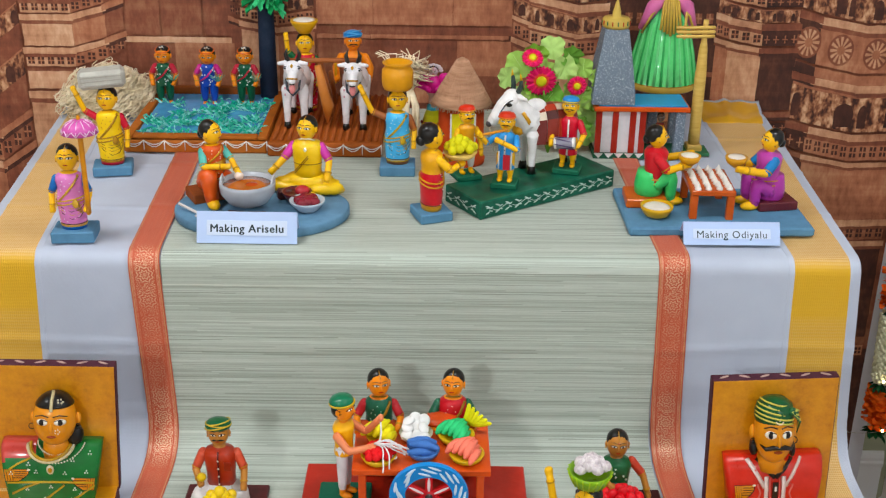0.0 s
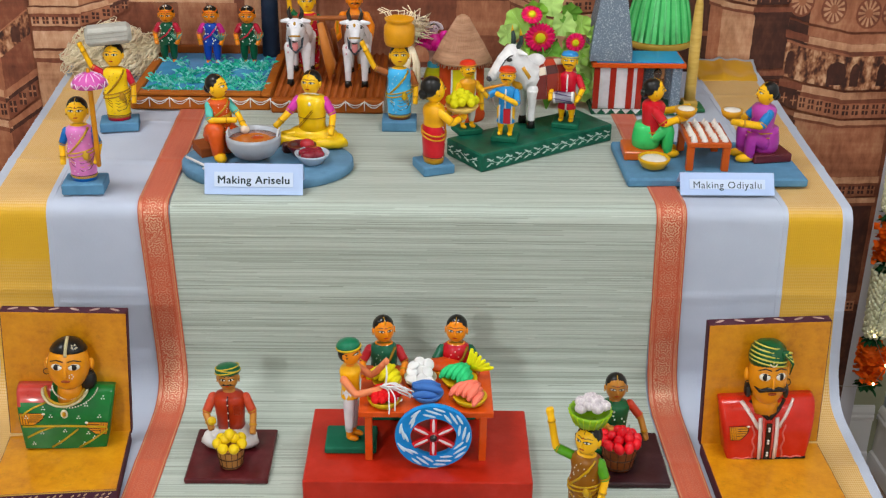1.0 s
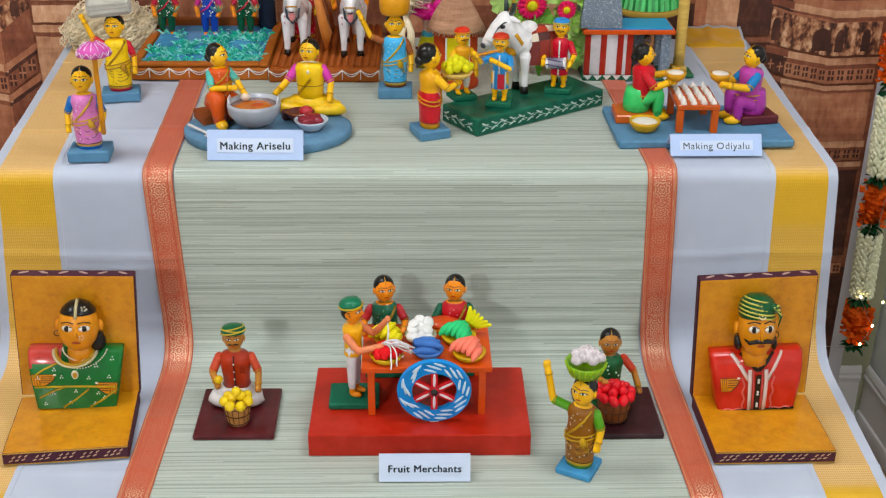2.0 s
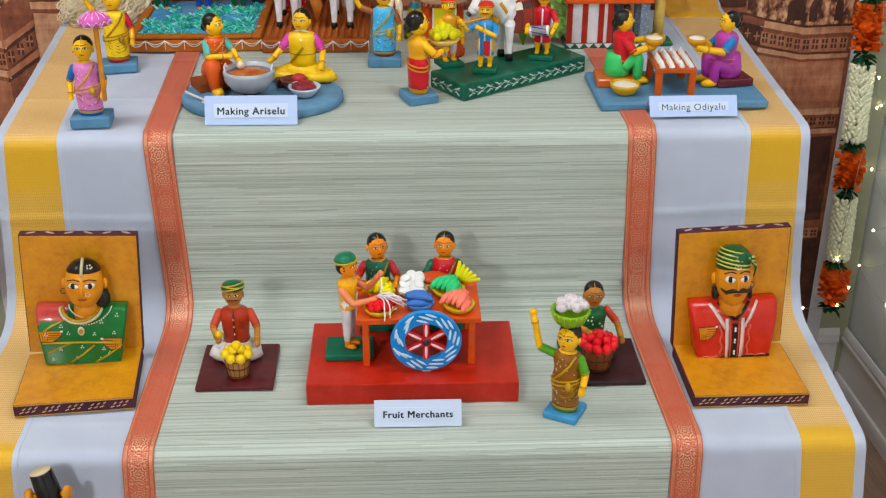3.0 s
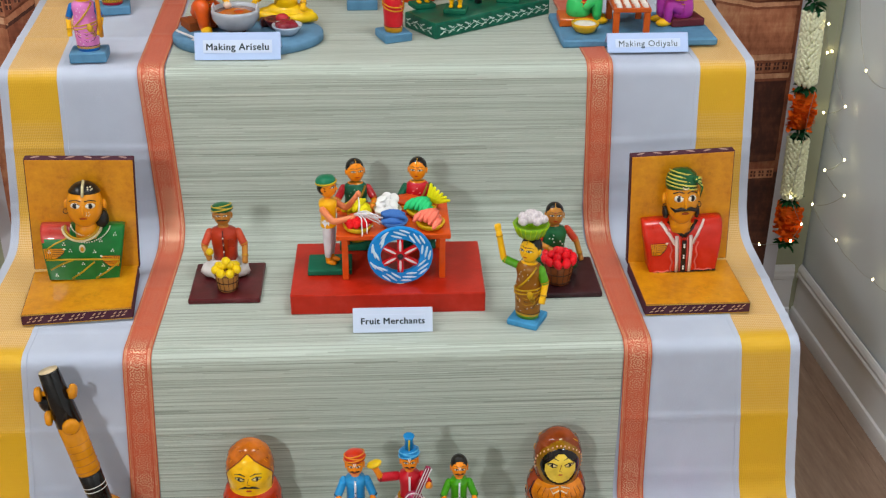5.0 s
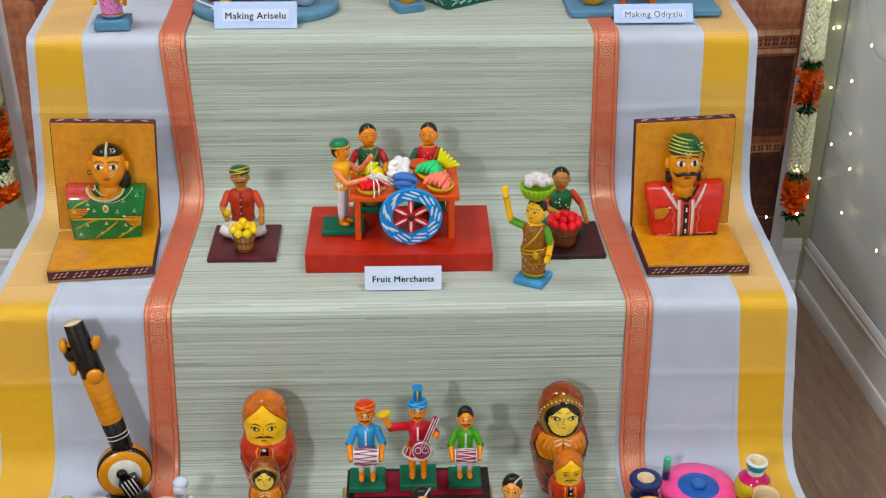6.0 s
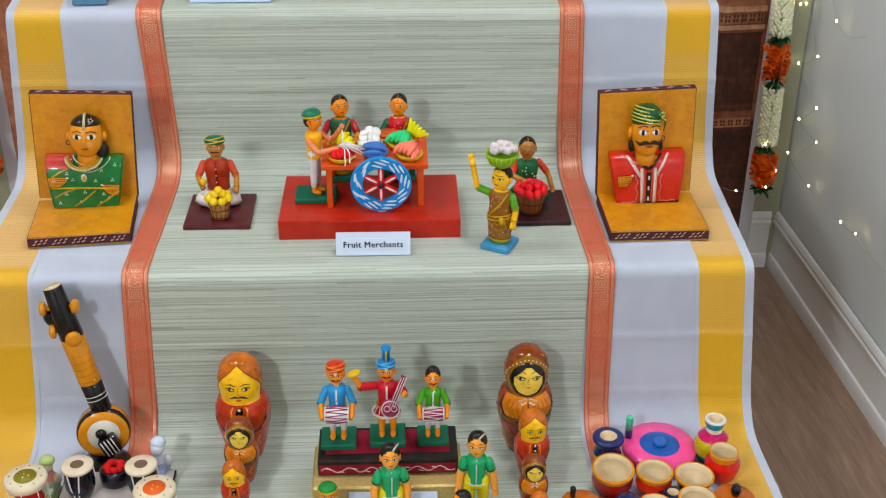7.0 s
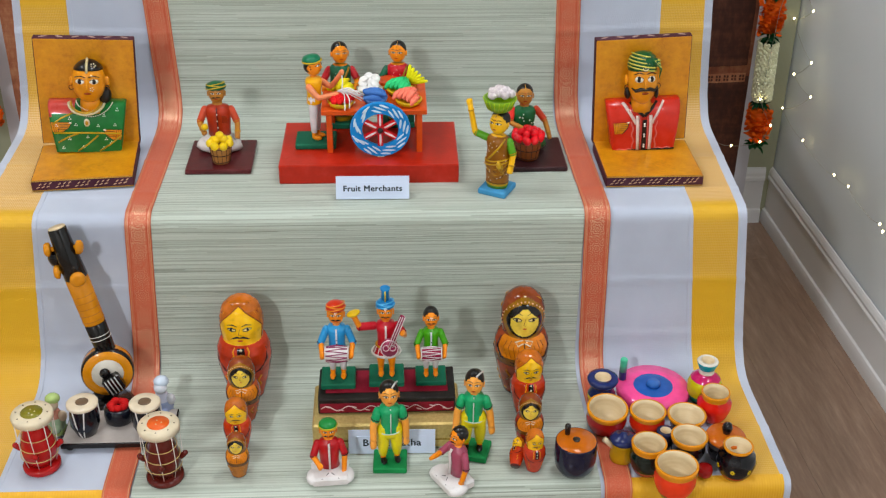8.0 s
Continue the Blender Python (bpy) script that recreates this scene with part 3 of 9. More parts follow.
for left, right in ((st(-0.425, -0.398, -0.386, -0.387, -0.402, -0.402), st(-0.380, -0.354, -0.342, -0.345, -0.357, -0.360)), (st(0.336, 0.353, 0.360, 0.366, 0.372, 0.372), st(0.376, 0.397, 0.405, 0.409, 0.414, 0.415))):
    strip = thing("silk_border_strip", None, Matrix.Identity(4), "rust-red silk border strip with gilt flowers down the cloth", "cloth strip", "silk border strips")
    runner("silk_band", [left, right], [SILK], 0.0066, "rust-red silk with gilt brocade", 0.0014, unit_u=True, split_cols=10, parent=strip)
    for line, o in ((left, 0.0016), (right, -0.0030)):
        runner("gilt_edge", [[(r, x + o) for r, x in line], [(r, x + o + 0.0014) for r, x in line]], [THREAD], 0.0074, "thin woven gilt edge line", 0.0014, split_cols=1, thick=0.0006, parent=strip)

for a, c in ((-0.655, -0.392), (0.410, 0.655)):
    runner("gilt_end_band", [[(0, a), (3, a)], [(0, c), (3, c)]], [YELLOW_BAND], 0.0045, "bright yellow gilt end band of the white cloth", 0.0016, since=1.912, split_cols=14)
b = Build()
verts, faces, mats = [], [], []
for j in range(15):
    u = j / 14
    for i in range(25):
        w = i / 24
        x = 0.545 + (0.668 - 0.545) * w + 0.012 * (u - 0.5) * (w - 0.3)
        wave = 0.004 * noise.noise((w * 5, u * 3, 2.0)) + 0.005 * math.exp(-((w - 0.42 - 0.05 * u) / 0.06) ** 2)
        verts.append((x, 0.640 + 0.094 * u - 0.006 * w * (1 - u), TOP_Z - 0.004 + 0.006 * min(1, u * 6) + 0.012 * u * u + wave * min(1, u * 4)))
for j in range(14):
    for i in range(24):
        faces.append((j * 25 + i, j * 25 + i + 1, (j + 1) * 25 + i + 1, (j + 1) * 25 + i))
        mats.append(WHITE_CLOTH if j > 12 or i > 22 else YELLOW_BAND)
b.add(verts, faces, mats)
fold = thing("gilt_end_band", b, Matrix.Identity(4), "bright yellow gilt end band rumpled at the back of the cloth", "cloth")
fold.modifiers.new("thickness", "SOLIDIFY").thickness = 0.0015

# ---- painted wooden dolls: each is one turned and glued mesh ----
YEL, ORA, BRO = "F2BC12", "E88E34", "B47C40"
BLACK, INK, EYEWHITE, GILT, LIP = "14120F", "1B1512", "E9E2D3", "B98A1E", "A8321F"
SLATE, DKGREEN = "5B84A0", "166048"


class Doll(Build):
    """Lengths are in heights of the doll; it faces -y."""

    def plinth(self, colour, w=0.42, d=0.33, h=0.10, turn=0):
        self.box((0, 0, h / 2), (w, d, h), dull(colour), 0.012, rot3(0, 0, turn))

    def sari(self, skirt, hem, blouse, skin, z0=0.1, band=GILT, dots=None, top=0.74, wide=1.0):
        k = (top - z0) / 0.64
        zs = [z0 + k * a for a in (0, 0.035, 0.05, 0.2, 0.31, 0.40, 0.46, 0.53, 0.585, 0.615, 0.63, 0.67)]
        rs = [0.125, 0.13, 0.132, 0.142, 0.15, 0.132, 0.128, 0.142, 0.13, 0.09, 0.047, 0.047]
        mats = [hem, band, skirt, skirt, skirt, blouse, blouse, blouse, blouse, skin, skin]
        self.lathe([(r * wide, z) for r, z in zip(rs, zs)], mats, sy=0.8)
        for dz, tilt in ((0.30, 0.035), (0.34, 0.03)):
            self.tube(ring_pts(0.152 * wide, 0.122 * wide, z0 + k * dz, tilt), 0.0085, band, 5, True)
        self.tube([(-0.10 * wide, -0.085, z0 + k * 0.33), (-0.02, -0.118, z0 + k * 0.42), (0.06, -0.112, z0 + k * 0.52), (0.10, -0.05, z0 + k * 0.60)], 0.012, band, 6)
        self.ball((0.06 * wide, -0.115, z0 + k * 0.30), (0.035, 0.02, 0.05), band, 8, 5)
        self.tube(ring_pts(0.06, 0.055, z0 + k * 0.615, 0, 14, -0.03), 0.008, band, 5, True)
        def on(deg, f, off=0.0015):
            z, a = z0 + k * f, radians(deg)
            for (r0, za), (r1, zb) in zip(list(zip(rs, zs)), list(zip(rs, zs))[1:]):
                if z <= zb:
                    break
            r = (r0 + (r1 - r0) * (z - za) / (zb - za)) * wide + off
            return (r * math.sin(a), -0.8 * r * math.cos(a), z)
        dark = "3A2A12"
        for drop in (0.0, 0.035, 0.075, 0.12):
            self.tube([on(-75, 0.335 - drop * 0.3), on(-35, 0.285 - drop * 0.8), on(5, 0.245 - drop), on(40, 0.265 - drop), on(70, 0.31 - drop * 0.6)], 0.0042, dark if drop in (0.035, 0.12) else band, 5)
        for f in (0.057, 0.068):
            self.tube([on(360 * i / 20, f) for i in range(20)], 0.0042, dark if f > 0.06 else band, 5, True)
        for i in range(6):
            self.tube([on(24 + 3 * i, 0.31), on(22 + 6 * i, 0.23 - 0.012 * i)], 0.003, band, 4)
        self.tube([on(-62, 0.36), on(-8, 0.43), on(30, 0.52), on(55, 0.585)], 0.0042, dark, 5)
        if dots:
            self.sprinkle(dots, z0 + k * 0.07, z0 + k * 0.58, 0.142 * wide, 0.8)

    def sprinkle(self, colour, z0, z1, r, sy, count=26, size=0.0062):
        rnd = random.Random(len(self.v))
        for i in range(count):
            a = -math.pi * (0.08 + 0.84 * rnd.random())
            z = z0 + (z1 - z0) * (i + rnd.random()) / count
            self.ball((r * math.cos(a), r * sy * math.sin(a), z), (size, size, size * 1.1), colour, 6, 4)

    def trousers(self, colour, skin, z0=0.1, top=0.42, shoe=None, gap=0.065, r=0.05):
        for s in (-1, 1):
            self.limb([(s * gap, 0, z0 + 0.03), (s * gap, 0, z0 + 0.10)], [0.03, 0.034], skin)
            self.limb([(s * gap, 0, z0 + 0.10), (s * gap, -0.005, (z0 + top) / 2), (s * gap * 0.9, 0, top)], [r * 0.8, r * 1.05, r * 1.25], colour)
            self.ball((s * gap, -0.035, z0 + 0.022), (0.036, 0.07, 0.026), shoe or skin, 10, 6)

    def shirt(self, colour, skin, z0=0.36, top=0.74, flare=1.0, stripe=None, belt=None):
        h = top - z0
        prof = [(0.104 * flare, z0), (0.106 * flare, z0 + 0.01), (0.098, z0 + h * 0.3), (0.103, z0 + h * 0.6), (0.118, z0 + h * 0.82), (0.103, z0 + h * 0.92), (0.045, z0 + h * 0.98), (0.042, z0 + h * 1.08)]
        self.lathe(prof, [colour] * 6 + [skin], sy=0.84)
        if stripe:
            self.tube([(0, -0.125 * 0.78 * flare - 0.002, z0 + 0.01), (0, -0.094, z0 + h * 0.4), (0, -0.104, z0 + h * 0.8), (0, -0.08, z0 + h * 0.93)], 0.012, stripe, 5)
            for i in range(4):
                self.ball((0.0, -0.105, z0 + h * (0.25 + 0.15 * i)), 0.008, INK, 6, 4)
        if belt:
            self.tube(ring_pts(0.118, 0.093, z0 + h * 0.25), 0.013, belt, 6, True)

    def arm(self, pts, skin, sleeve=None, r=0.038, bangle=GILT, cut=0.45):
        pts = [(pts[0][0] * 0.84, pts[0][1], pts[0][2] - 0.01), (pts[1][0] * 0.95, *pts[1][1:])] + list(pts[2:])
        a, b = Vector(pts[0]), Vector(pts[1])
        if sleeve:
            self.limb([a, a.lerp(b, cut + 0.4)], [r * 1.08, r * 1.05], sleeve)
            m, g = a.lerp(b, cut + 0.42), (b - a).normalized() * r * 0.10
            self.tube([m - g, m + g], r * 1.11, GILT if bangle else INK, 10)
            self.limb([a.lerp(b, cut + 0.3), *pts[1:]], [r * 0.88] + [r * 0.84] * (len(pts) - 2) + [r * 0.76], skin)
        else:
            self.limb(pts, [r * 1.0] + [r * 0.88] * (len(pts) - 2) + [r * 0.78], skin)
        c, d = Vector(pts[-2]), Vector(pts[-1])
        e = (d - c).normalized()
        self.tube([d - e * r * 0.3, d + e * r * 0.2, d + e * r * 1.0, d + e * r * 1.5], [r * 0.74, r * 0.88, r * 0.92, r * 0.74], skin, 8, flat=0.7)
        if bangle:
            p = c.lerp(d, 0.8)
            self.tube([p - e * r * 0.16, p + e * r * 0.16], r * 0.92, bangle, 10)

    def head(self, z, r, skin, turn=0, hair=BLACK, style="lady", hat=None, hat2=None, at=(0, 0), tash=False, nod=0):
        if style != "lady":
            r, z = r * 0.93, z - r * 0.05
        else:
            r, z = r * 0.98, z - r * 0.13
        nod -= 9
        keep = self.top.copy()
        self.top = keep @ pose(at[0], at[1], z, nod, 0, turn) @ Matrix.Scale(r, 4)
        self.ball((0, 0, 0), (0.91, 0.95, 1.13), skin, 18, 12)

        def on(x, z, off=0.0):
            return (x, -0.95 * math.sqrt(max(0.0, 1 - (x / 0.91) ** 2 - (z / 1.13) ** 2)) - off, z)
        for s in (-1, 1):
            self.ball((s * 0.93, 0.08, -0.02), (0.13, 0.2, 0.28), skin, 8, 6)
            self.ball((s * 0.97, -0.02, -0.30), 0.085, GILT if style == "lady" else skin, 6, 4)
            self.ball(on(s * 0.36, 0.11, -0.02), (0.25, 0.06, 0.105), EYEWHITE, 10, 6, rot3(0, 0, s * 24))
            self.ball(on(s * 0.34, 0.11, 0.03), (0.11, 0.035, 0.105), INK, 8, 5)
            self.tube([on(s * 0.10, 0.11, 0.02), on(s * 0.22, 0.19, 0.025), on(s * 0.38, 0.215, 0.025), on(s * 0.54, 0.17, 0.02), on(s * 0.68, 0.10, 0.01)], 0.030, INK, 5)
            self.tube([on(s * 0.14, 0.07, 0.01), on(s * 0.36, 0.02, 0.01), on(s * 0.60, 0.08, 0.01)], 0.018, INK, 4)
            self.tube([on(s * 0.10, 0.36, 0.01), on(s * 0.36, 0.45, 0.01), on(s * 0.66, 0.36, 0.01)], [0.02, 0.032, 0.014], INK, 5)
        self.tube([(0, -0.93, 0.16), (0, -0.99, -0.06), (0, -1.06, -0.20), (0, -0.93, -0.27)], [0.05, 0.075, 0.12, 0.06], skin, 7)
        self.ball(on(0, -0.52, -0.02), (0.23, 0.07, 0.06), LIP, 8, 5)
        if tash:
            self.tube([on(-0.56, -0.46, 0.01), on(-0.32, -0.36, 0.03), on(0, -0.33, 0.05), on(0.32, -0.36, 0.03), on(0.56, -0.46, 0.01)], [0.03, 0.085, 0.06, 0.085, 0.03], INK, 6)
        if style == "lady":
            self.ball((0, 0.22, 0.30), (0.95, 0.98, 1.0), hair, 18, 10)
            self.ball((0, 1.08, -0.1), (0.5, 0.42, 0.48), hair, 12, 8)
            self.tube([(0, -0.80, 0.66), (0, -0.62, 0.98), (0, -0.2, 1.22)], 0.035, GILT, 5)
            self.ball(on(0, 0.40), 0.075, LIP, 6, 4)
        elif style == "short":
            self.ball((0, 0.2, 0.3), (0.99, 1.0, 0.98), hair, 18, 10)
        elif style == "turban":
            self.ball((0, 0.2, 0.05), (0.95, 0.9, 1.0), hair, 14, 9)
            self.lathe([(0.86, 0.42), (1.06, 0.52), (1.16, 0.72), (1.1, 0.95), (0.85, 1.18), (0.4, 1.32), (1e-7, 1.36)], hat, (0, 0.06, 0), seg=18)
            for i in range(3):
                self.tube(ring_pts(1.14 - 0.06 * i, 1.14 - 0.06 * i, 0.66 + 0.2 * i, 0.18 - 0.3 * (i % 2), 18, -0.1), 0.06, hat2 or hat, 6, True)
        elif style == "cap":
            self.ball((0, 0.14, 0.0), (0.96, 0.92, 0.9), hair, 14, 9)
            self.lathe([(0.98, 0.40), (1.04, 0.50), (1.02, 0.85), (0.8, 1.12), (0.35, 1.25), (1e-7, 1.28)], hat, (0, 0.05, 0), seg=18)
            self.tube(ring_pts(1.05, 1.05, 0.58, 0.0, 18, 0.06), 0.09, hat2 or hat, 6, True)
        self.top = keep

    def seated(self, colour, skin, wide=1.0, depth=1.0):
        """Crossed legs under a sitting doll, 0 to about 0.25 high."""
        self.ball((0, 0.02, 0.13), (0.24 * wide, 0.2, 0.14), colour, 16, 8)
        for s in (-1, 1):
            self.limb([(s * 0.12, 0.0, 0.13), (s * 0.30 * wide, -0.16 * depth, 0.10), (s * 0.04, -0.27 * depth, 0.07)], [0.115, 0.09, 0.062], colour)
            self.ball((s * 0.06, -0.30 * depth, 0.045), (0.10, 0.055, 0.042), skin, 8, 5)

    def torso(self, colour, skin, z0, z1, r=0.19, sy=0.75, neck=0.08):
        h = z1 - z0
        r *= 0.88
        self.lathe([(r * 0.95, z0), (r * 0.9, z0 + h * 0.3), (r * 1.0, z0 + h * 0.65), (r * 1.06, z0 + h * 0.85), (r * 0.85, z0 + h * 0.95), (neck, z0 + h * 1.0), (neck, z0 + h * 1.12)], [colour] * 5 + [skin], sy=sy)


def put(doll, name, x, y, z, rz, label, group=""):
    return thing(name, doll, pose(x, y, z, 0, 0, rz), label, "doll", group)


HANG_L = [(-0.155, 0, 0.66), (-0.20, -0.01, 0.50), (-0.185, -0.06, 0.36)]
HANG_R = [(0.155, 0, 0.66), (0.20, -0.01, 0.50), (0.185, -0.06, 0.36)]


def name_card(x, y, z, w, h, rz, text, size, lean=0.016, tone=None):
    """A small folded card that stands like a tent, with a paper label."""
    t = tone or CARD
    ob = thing("name_card", None, pose(x, y, z + 0.0015, 0, 0, rz), "pale blue folded card lettered in dark serif on a paper label", "name card", "name cards")
    tilt = math.degrees(math.atan2(lean, h))
    b = Build()
    b.box((0, lean / 2, h / 2), (w, 0.0011, math.hypot(h, lean)), t, 0.0003, rot3(-tilt, 0, 0))
    part("front_panel", b, ob)
    b = Build()
    b.box((0, lean + lean * 0.6, h / 2), (w, 0.0011, math.hypot(h, lean * 1.2) * 0.985), t, 0.0003, rot3(math.degrees(math.atan2(lean * 1.2, h)), 0, 0))
    part("back_panel", b, ob)
    b = Build()
    m = pose(0, lean / 2 - 0.0013, h / 2, -tilt)
    b.box((0, 0, 0), (w * 0.80, 0.0008, h * 0.5), PAPER, 0.0002)
    part("paper_label", b, ob, "white pasted paper strip", m)
    glyphs("lettering", text, size, paint("24323A"), ob, pose(0, lean / 2 - 0.0022, h / 2 - 0.001, 90 - tilt))
    return ob

# ---- top tier ----
GT = TOP_Z


def umbrella_lady():
    d = Doll(0.141)
    d.plinth(SLATE, 0.43, 0.34, 0.12)
    d.sari("D985C0", "1B64AE", "D985C0", YEL, 0.12, "C9A24A", "F0D8EA")
    d.arm(HANG_L, YEL, "1F68AE")
    d.arm([(0.155, 0, 0.66), (0.20, -0.02, 0.50), (0.17, -0.12, 0.38)], YEL, "1F68AE")
    d.head(0.875, 0.115, YEL)
    d.limb([(0.19, -0.15, 0.33), (0.19, -0.15, 1.22)], 0.027, "D08F1A")
    d.lathe([(1e-7, 1.31), (0.05, 1.304), (0.11, 1.28), (0.158, 1.235), (0.182, 1.175), (0.17, 1.17), (0.09, 1.235), (1e-7, 1.27)], "C45AA0", (0.19, -0.15, 0), seg=24)
    d.ball((0.19, -0.15, 1.32), (0.02, 0.02, 0.035), "D08F1A", 8, 6)
    for i in range(12):
        a = math.pi * i / 6
        p = lambda r, z, o=0.0: (0.19 + r * math.cos(a + o), -0.15 + r * math.sin(a + o), z)
        d.tube([p(0.06, 1.302), p(0.125, 1.270), p(0.176, 1.195)], 0.0045, "EFD9EA", 5)
        d.tube([p(0.182, 1.178), p(0.168, 1.225, 0.26), p(0.182, 1.178, 0.52)], 0.0045, "EFD9EA", 5)
    put(d, "umbrella_doll", -0.484, 0.058, GT, 4, "painted wooden lady doll in pink sari under a parasol")


def stone_lady():
    d = Doll(0.146)
    d.plinth(SLATE, 0.43, 0.33, 0.11)
    d.sari("F0CC10", "C2283A", "F0CC10", YEL, 0.11, "A87C14", "C98F20")
    d.arm([(-0.15, 0, 0.66), (-0.26, -0.01, 0.74), (-0.33, -0.03, 0.97)], YEL, "C2283A")
    d.arm(HANG_R, YEL, "C2283A")
    d.head(0.875, 0.118, YEL, -14)
    d.box((-0.03, 0, 1.10), (0.50, 0.26, 0.20), dull("B6B4AA"), 0.04, rot3(0, -3, 4))
    for i in range(3):
        d.box((-0.03, -0.128, 1.05 + 0.045 * i), (0.44, 0.012, 0.012), dull("A4A298"), 0.004, rot3(0, -3, 4))
    put(d, "stone_carrier_doll", -0.497, 0.330, GT, 10, "yellow-clad wooden lady doll carrying a grey block on her head")


def raffia_heap(name, x, y, z, rx, ry, h, count, seed, label):
    rnd = random.Random(seed)
    b = Build()
    for i in range(count):
        a, q, zz = rnd.random() * 6.28, math.sqrt(rnd.random()), rnd.random()
        c = Vector((rx * q * math.cos(a), ry * q * math.sin(a), h * zz ** 0.7 * math.sqrt(max(0.0, 1.0 - 0.9 * q * q))))
        c = c * (1.0 + 0.28 * noise.noise((c.x * 30, c.y * 30, c.z * 30 + 4)))
        pts = []
        t0, bend = rnd.random() * 6.28, rnd.uniform(2, 5)
        for k in range(6):
            u = k / 5
            pts.append(c + Vector((math.cos(t0 + bend * u), math.sin(t0 + bend * u), 0.5 * math.sin(u * 5 + t0))) * 0.014 + Vector((0, 0, 0.002)))
        pts = [Vector((p.x, p.y, max(0.001, p.z))) for p in pts]
        b.tube(pts, 0.0010, RAFFIA, 3)
    return thing(name, b, pose(x, y, z), label, "straw", kind="stuff")


def pond_slab():
    x0, x1, y0, y1, h = -0.503, -0.256, 0.425, 0.705, 0.029
    cx, cy = (x0 + x1) / 2, (y0 + y1) / 2
    ob = thing("pond_model", None, pose(cx, cy, GT), "brown painted slab with a green-blue rice pond on it", "model pond")
    w, dd = x1 - x0, y1 - y0
    b = Build()
    b.box((0, 0, h / 2 - 0.003), (w, dd, h - 0.006), dull("A8622F"), 0.003)
    for s in (-1, 1):
        b.box((s * (w / 2 - 0.008), 0, h - 0.001), (0.016, dd, 0.006), dull("A8622F"), 0.002)
    b.box((0, -dd / 2 + 0.010, h - 0.001), (w - 0.034, 0.018, 0.006), dull("A8622F"), 0.002)
    b.box((0, dd / 2 - 0.006, h + 0.004), (w - 0.034, 0.012, 0.016), dull("8F4E28"), 0.002)
    part("slab", b, ob)
    b = Build()
    b.box((0, 0.004, h - 0.0045), (w - 0.034, dd - 0.034, 0.004), paint("5A9CCB", 0.15), 0.001)
    part("water", b, ob, "blue painted water")
    swags(ob, w, -dd / 2, h, 7)
    rnd = random.Random(5)
    b = Build()
    verts, faces, mats = [], [], []
    greens = [dull("52C8A8"), dull("70D4C0"), dull("3CAE98"), dull("9CE2DC")]
    for i in range(2100):
        x, y = rnd.uniform(-w / 2 + 0.02, w / 2 - 0.02), rnd.uniform(-dd / 2 + 0.02, dd / 2 - 0.05)
        if noise.noise((x * 22, y * 22, 3.3)) < -0.12 or y > dd / 2 - 0.085 and rnd.random() < 0.8:
            continue
        a, l = rnd.random() * 6.28, rnd.uniform(0.008, 0.017)
        dx, dy = math.cos(a) * l, math.sin(a) * l
        q = len(verts)
        z = h - 0.002
        up = rnd.uniform(0.003, 0.011)
        verts += [(x - dy * 0.12, y + dx * 0.12, z), (x + dy * 0.12, y - dx * 0.12, z), (x + dx * 0.6, y + dy * 0.6, z + up), (x + dx, y + dy, z + up * 0.8)]
        faces += [(q, q + 1, q + 2), (q, q + 2, q + 3)]
        g = rnd.choice(greens)
        mats += [g, g]
    b.add(verts, faces, mats, False)
    thing("rice_shoots", b, pose(cx, cy, GT), "green paper rice shoots strewn over the model pond", "shoots", kind="stuff")


def swags(ob, w, yf, h, n):
    """White painted garland loops along a slab's front edge."""
    b = Build()
    step = w / n
    white = paint("E4E0DC", 0.4)
    for i in range(n):
        xa = -w / 2 + step * i
        for drop in (0.55, 0.35):
            b.tube([(xa + step * t, yf - 0.0006, h - 0.006 - drop * h * 0.75 * math.sin(math.pi * t)) for t in (0.02, 0.2, 0.4, 0.6, 0.8, 0.98)], 0.0009, white, 4)
        b.tube([(xa + step, yf - 0.0006, h - 0.005), (xa + step, yf - 0.0006, h * 0.2)], 0.0010, white, 4)
    part("garland_trim", b, ob, "white painted loops")


def plough_slab():
    x0, x1, y0, y1, h = -0.254, -0.058, 0.412, 0.70, 0.029
    cx, cy = (x0 + x1) / 2, (y0 + y1) / 2
    w, dd = x1 - x0, y1 - y0
    ob = thing("field_model", None, pose(cx, cy, GT), "brown painted slab carved with ploughed furrows", "model field")
    b = Build()
    b.box((0, 0, h / 2 - 0.002), (w, dd, h - 0.004), dull("9C5428"), 0.003)
    part("slab", b, ob)
    n = 15
    for i in range(n):
        b = Build()
        x = -w / 2 + 0.010 + (w - 0.02) * i / (n - 1)
        b.tube([(0, -dd / 2 + 0.014, 0), (0, dd / 2 - 0.004, 0)], 0.0042, dull("97522C"), 8, flat=0.9)
        part("furrow", b, ob, "", pose(x, 0, h - 0.0035))
    swags(ob, w, -dd / 2, h, 6)


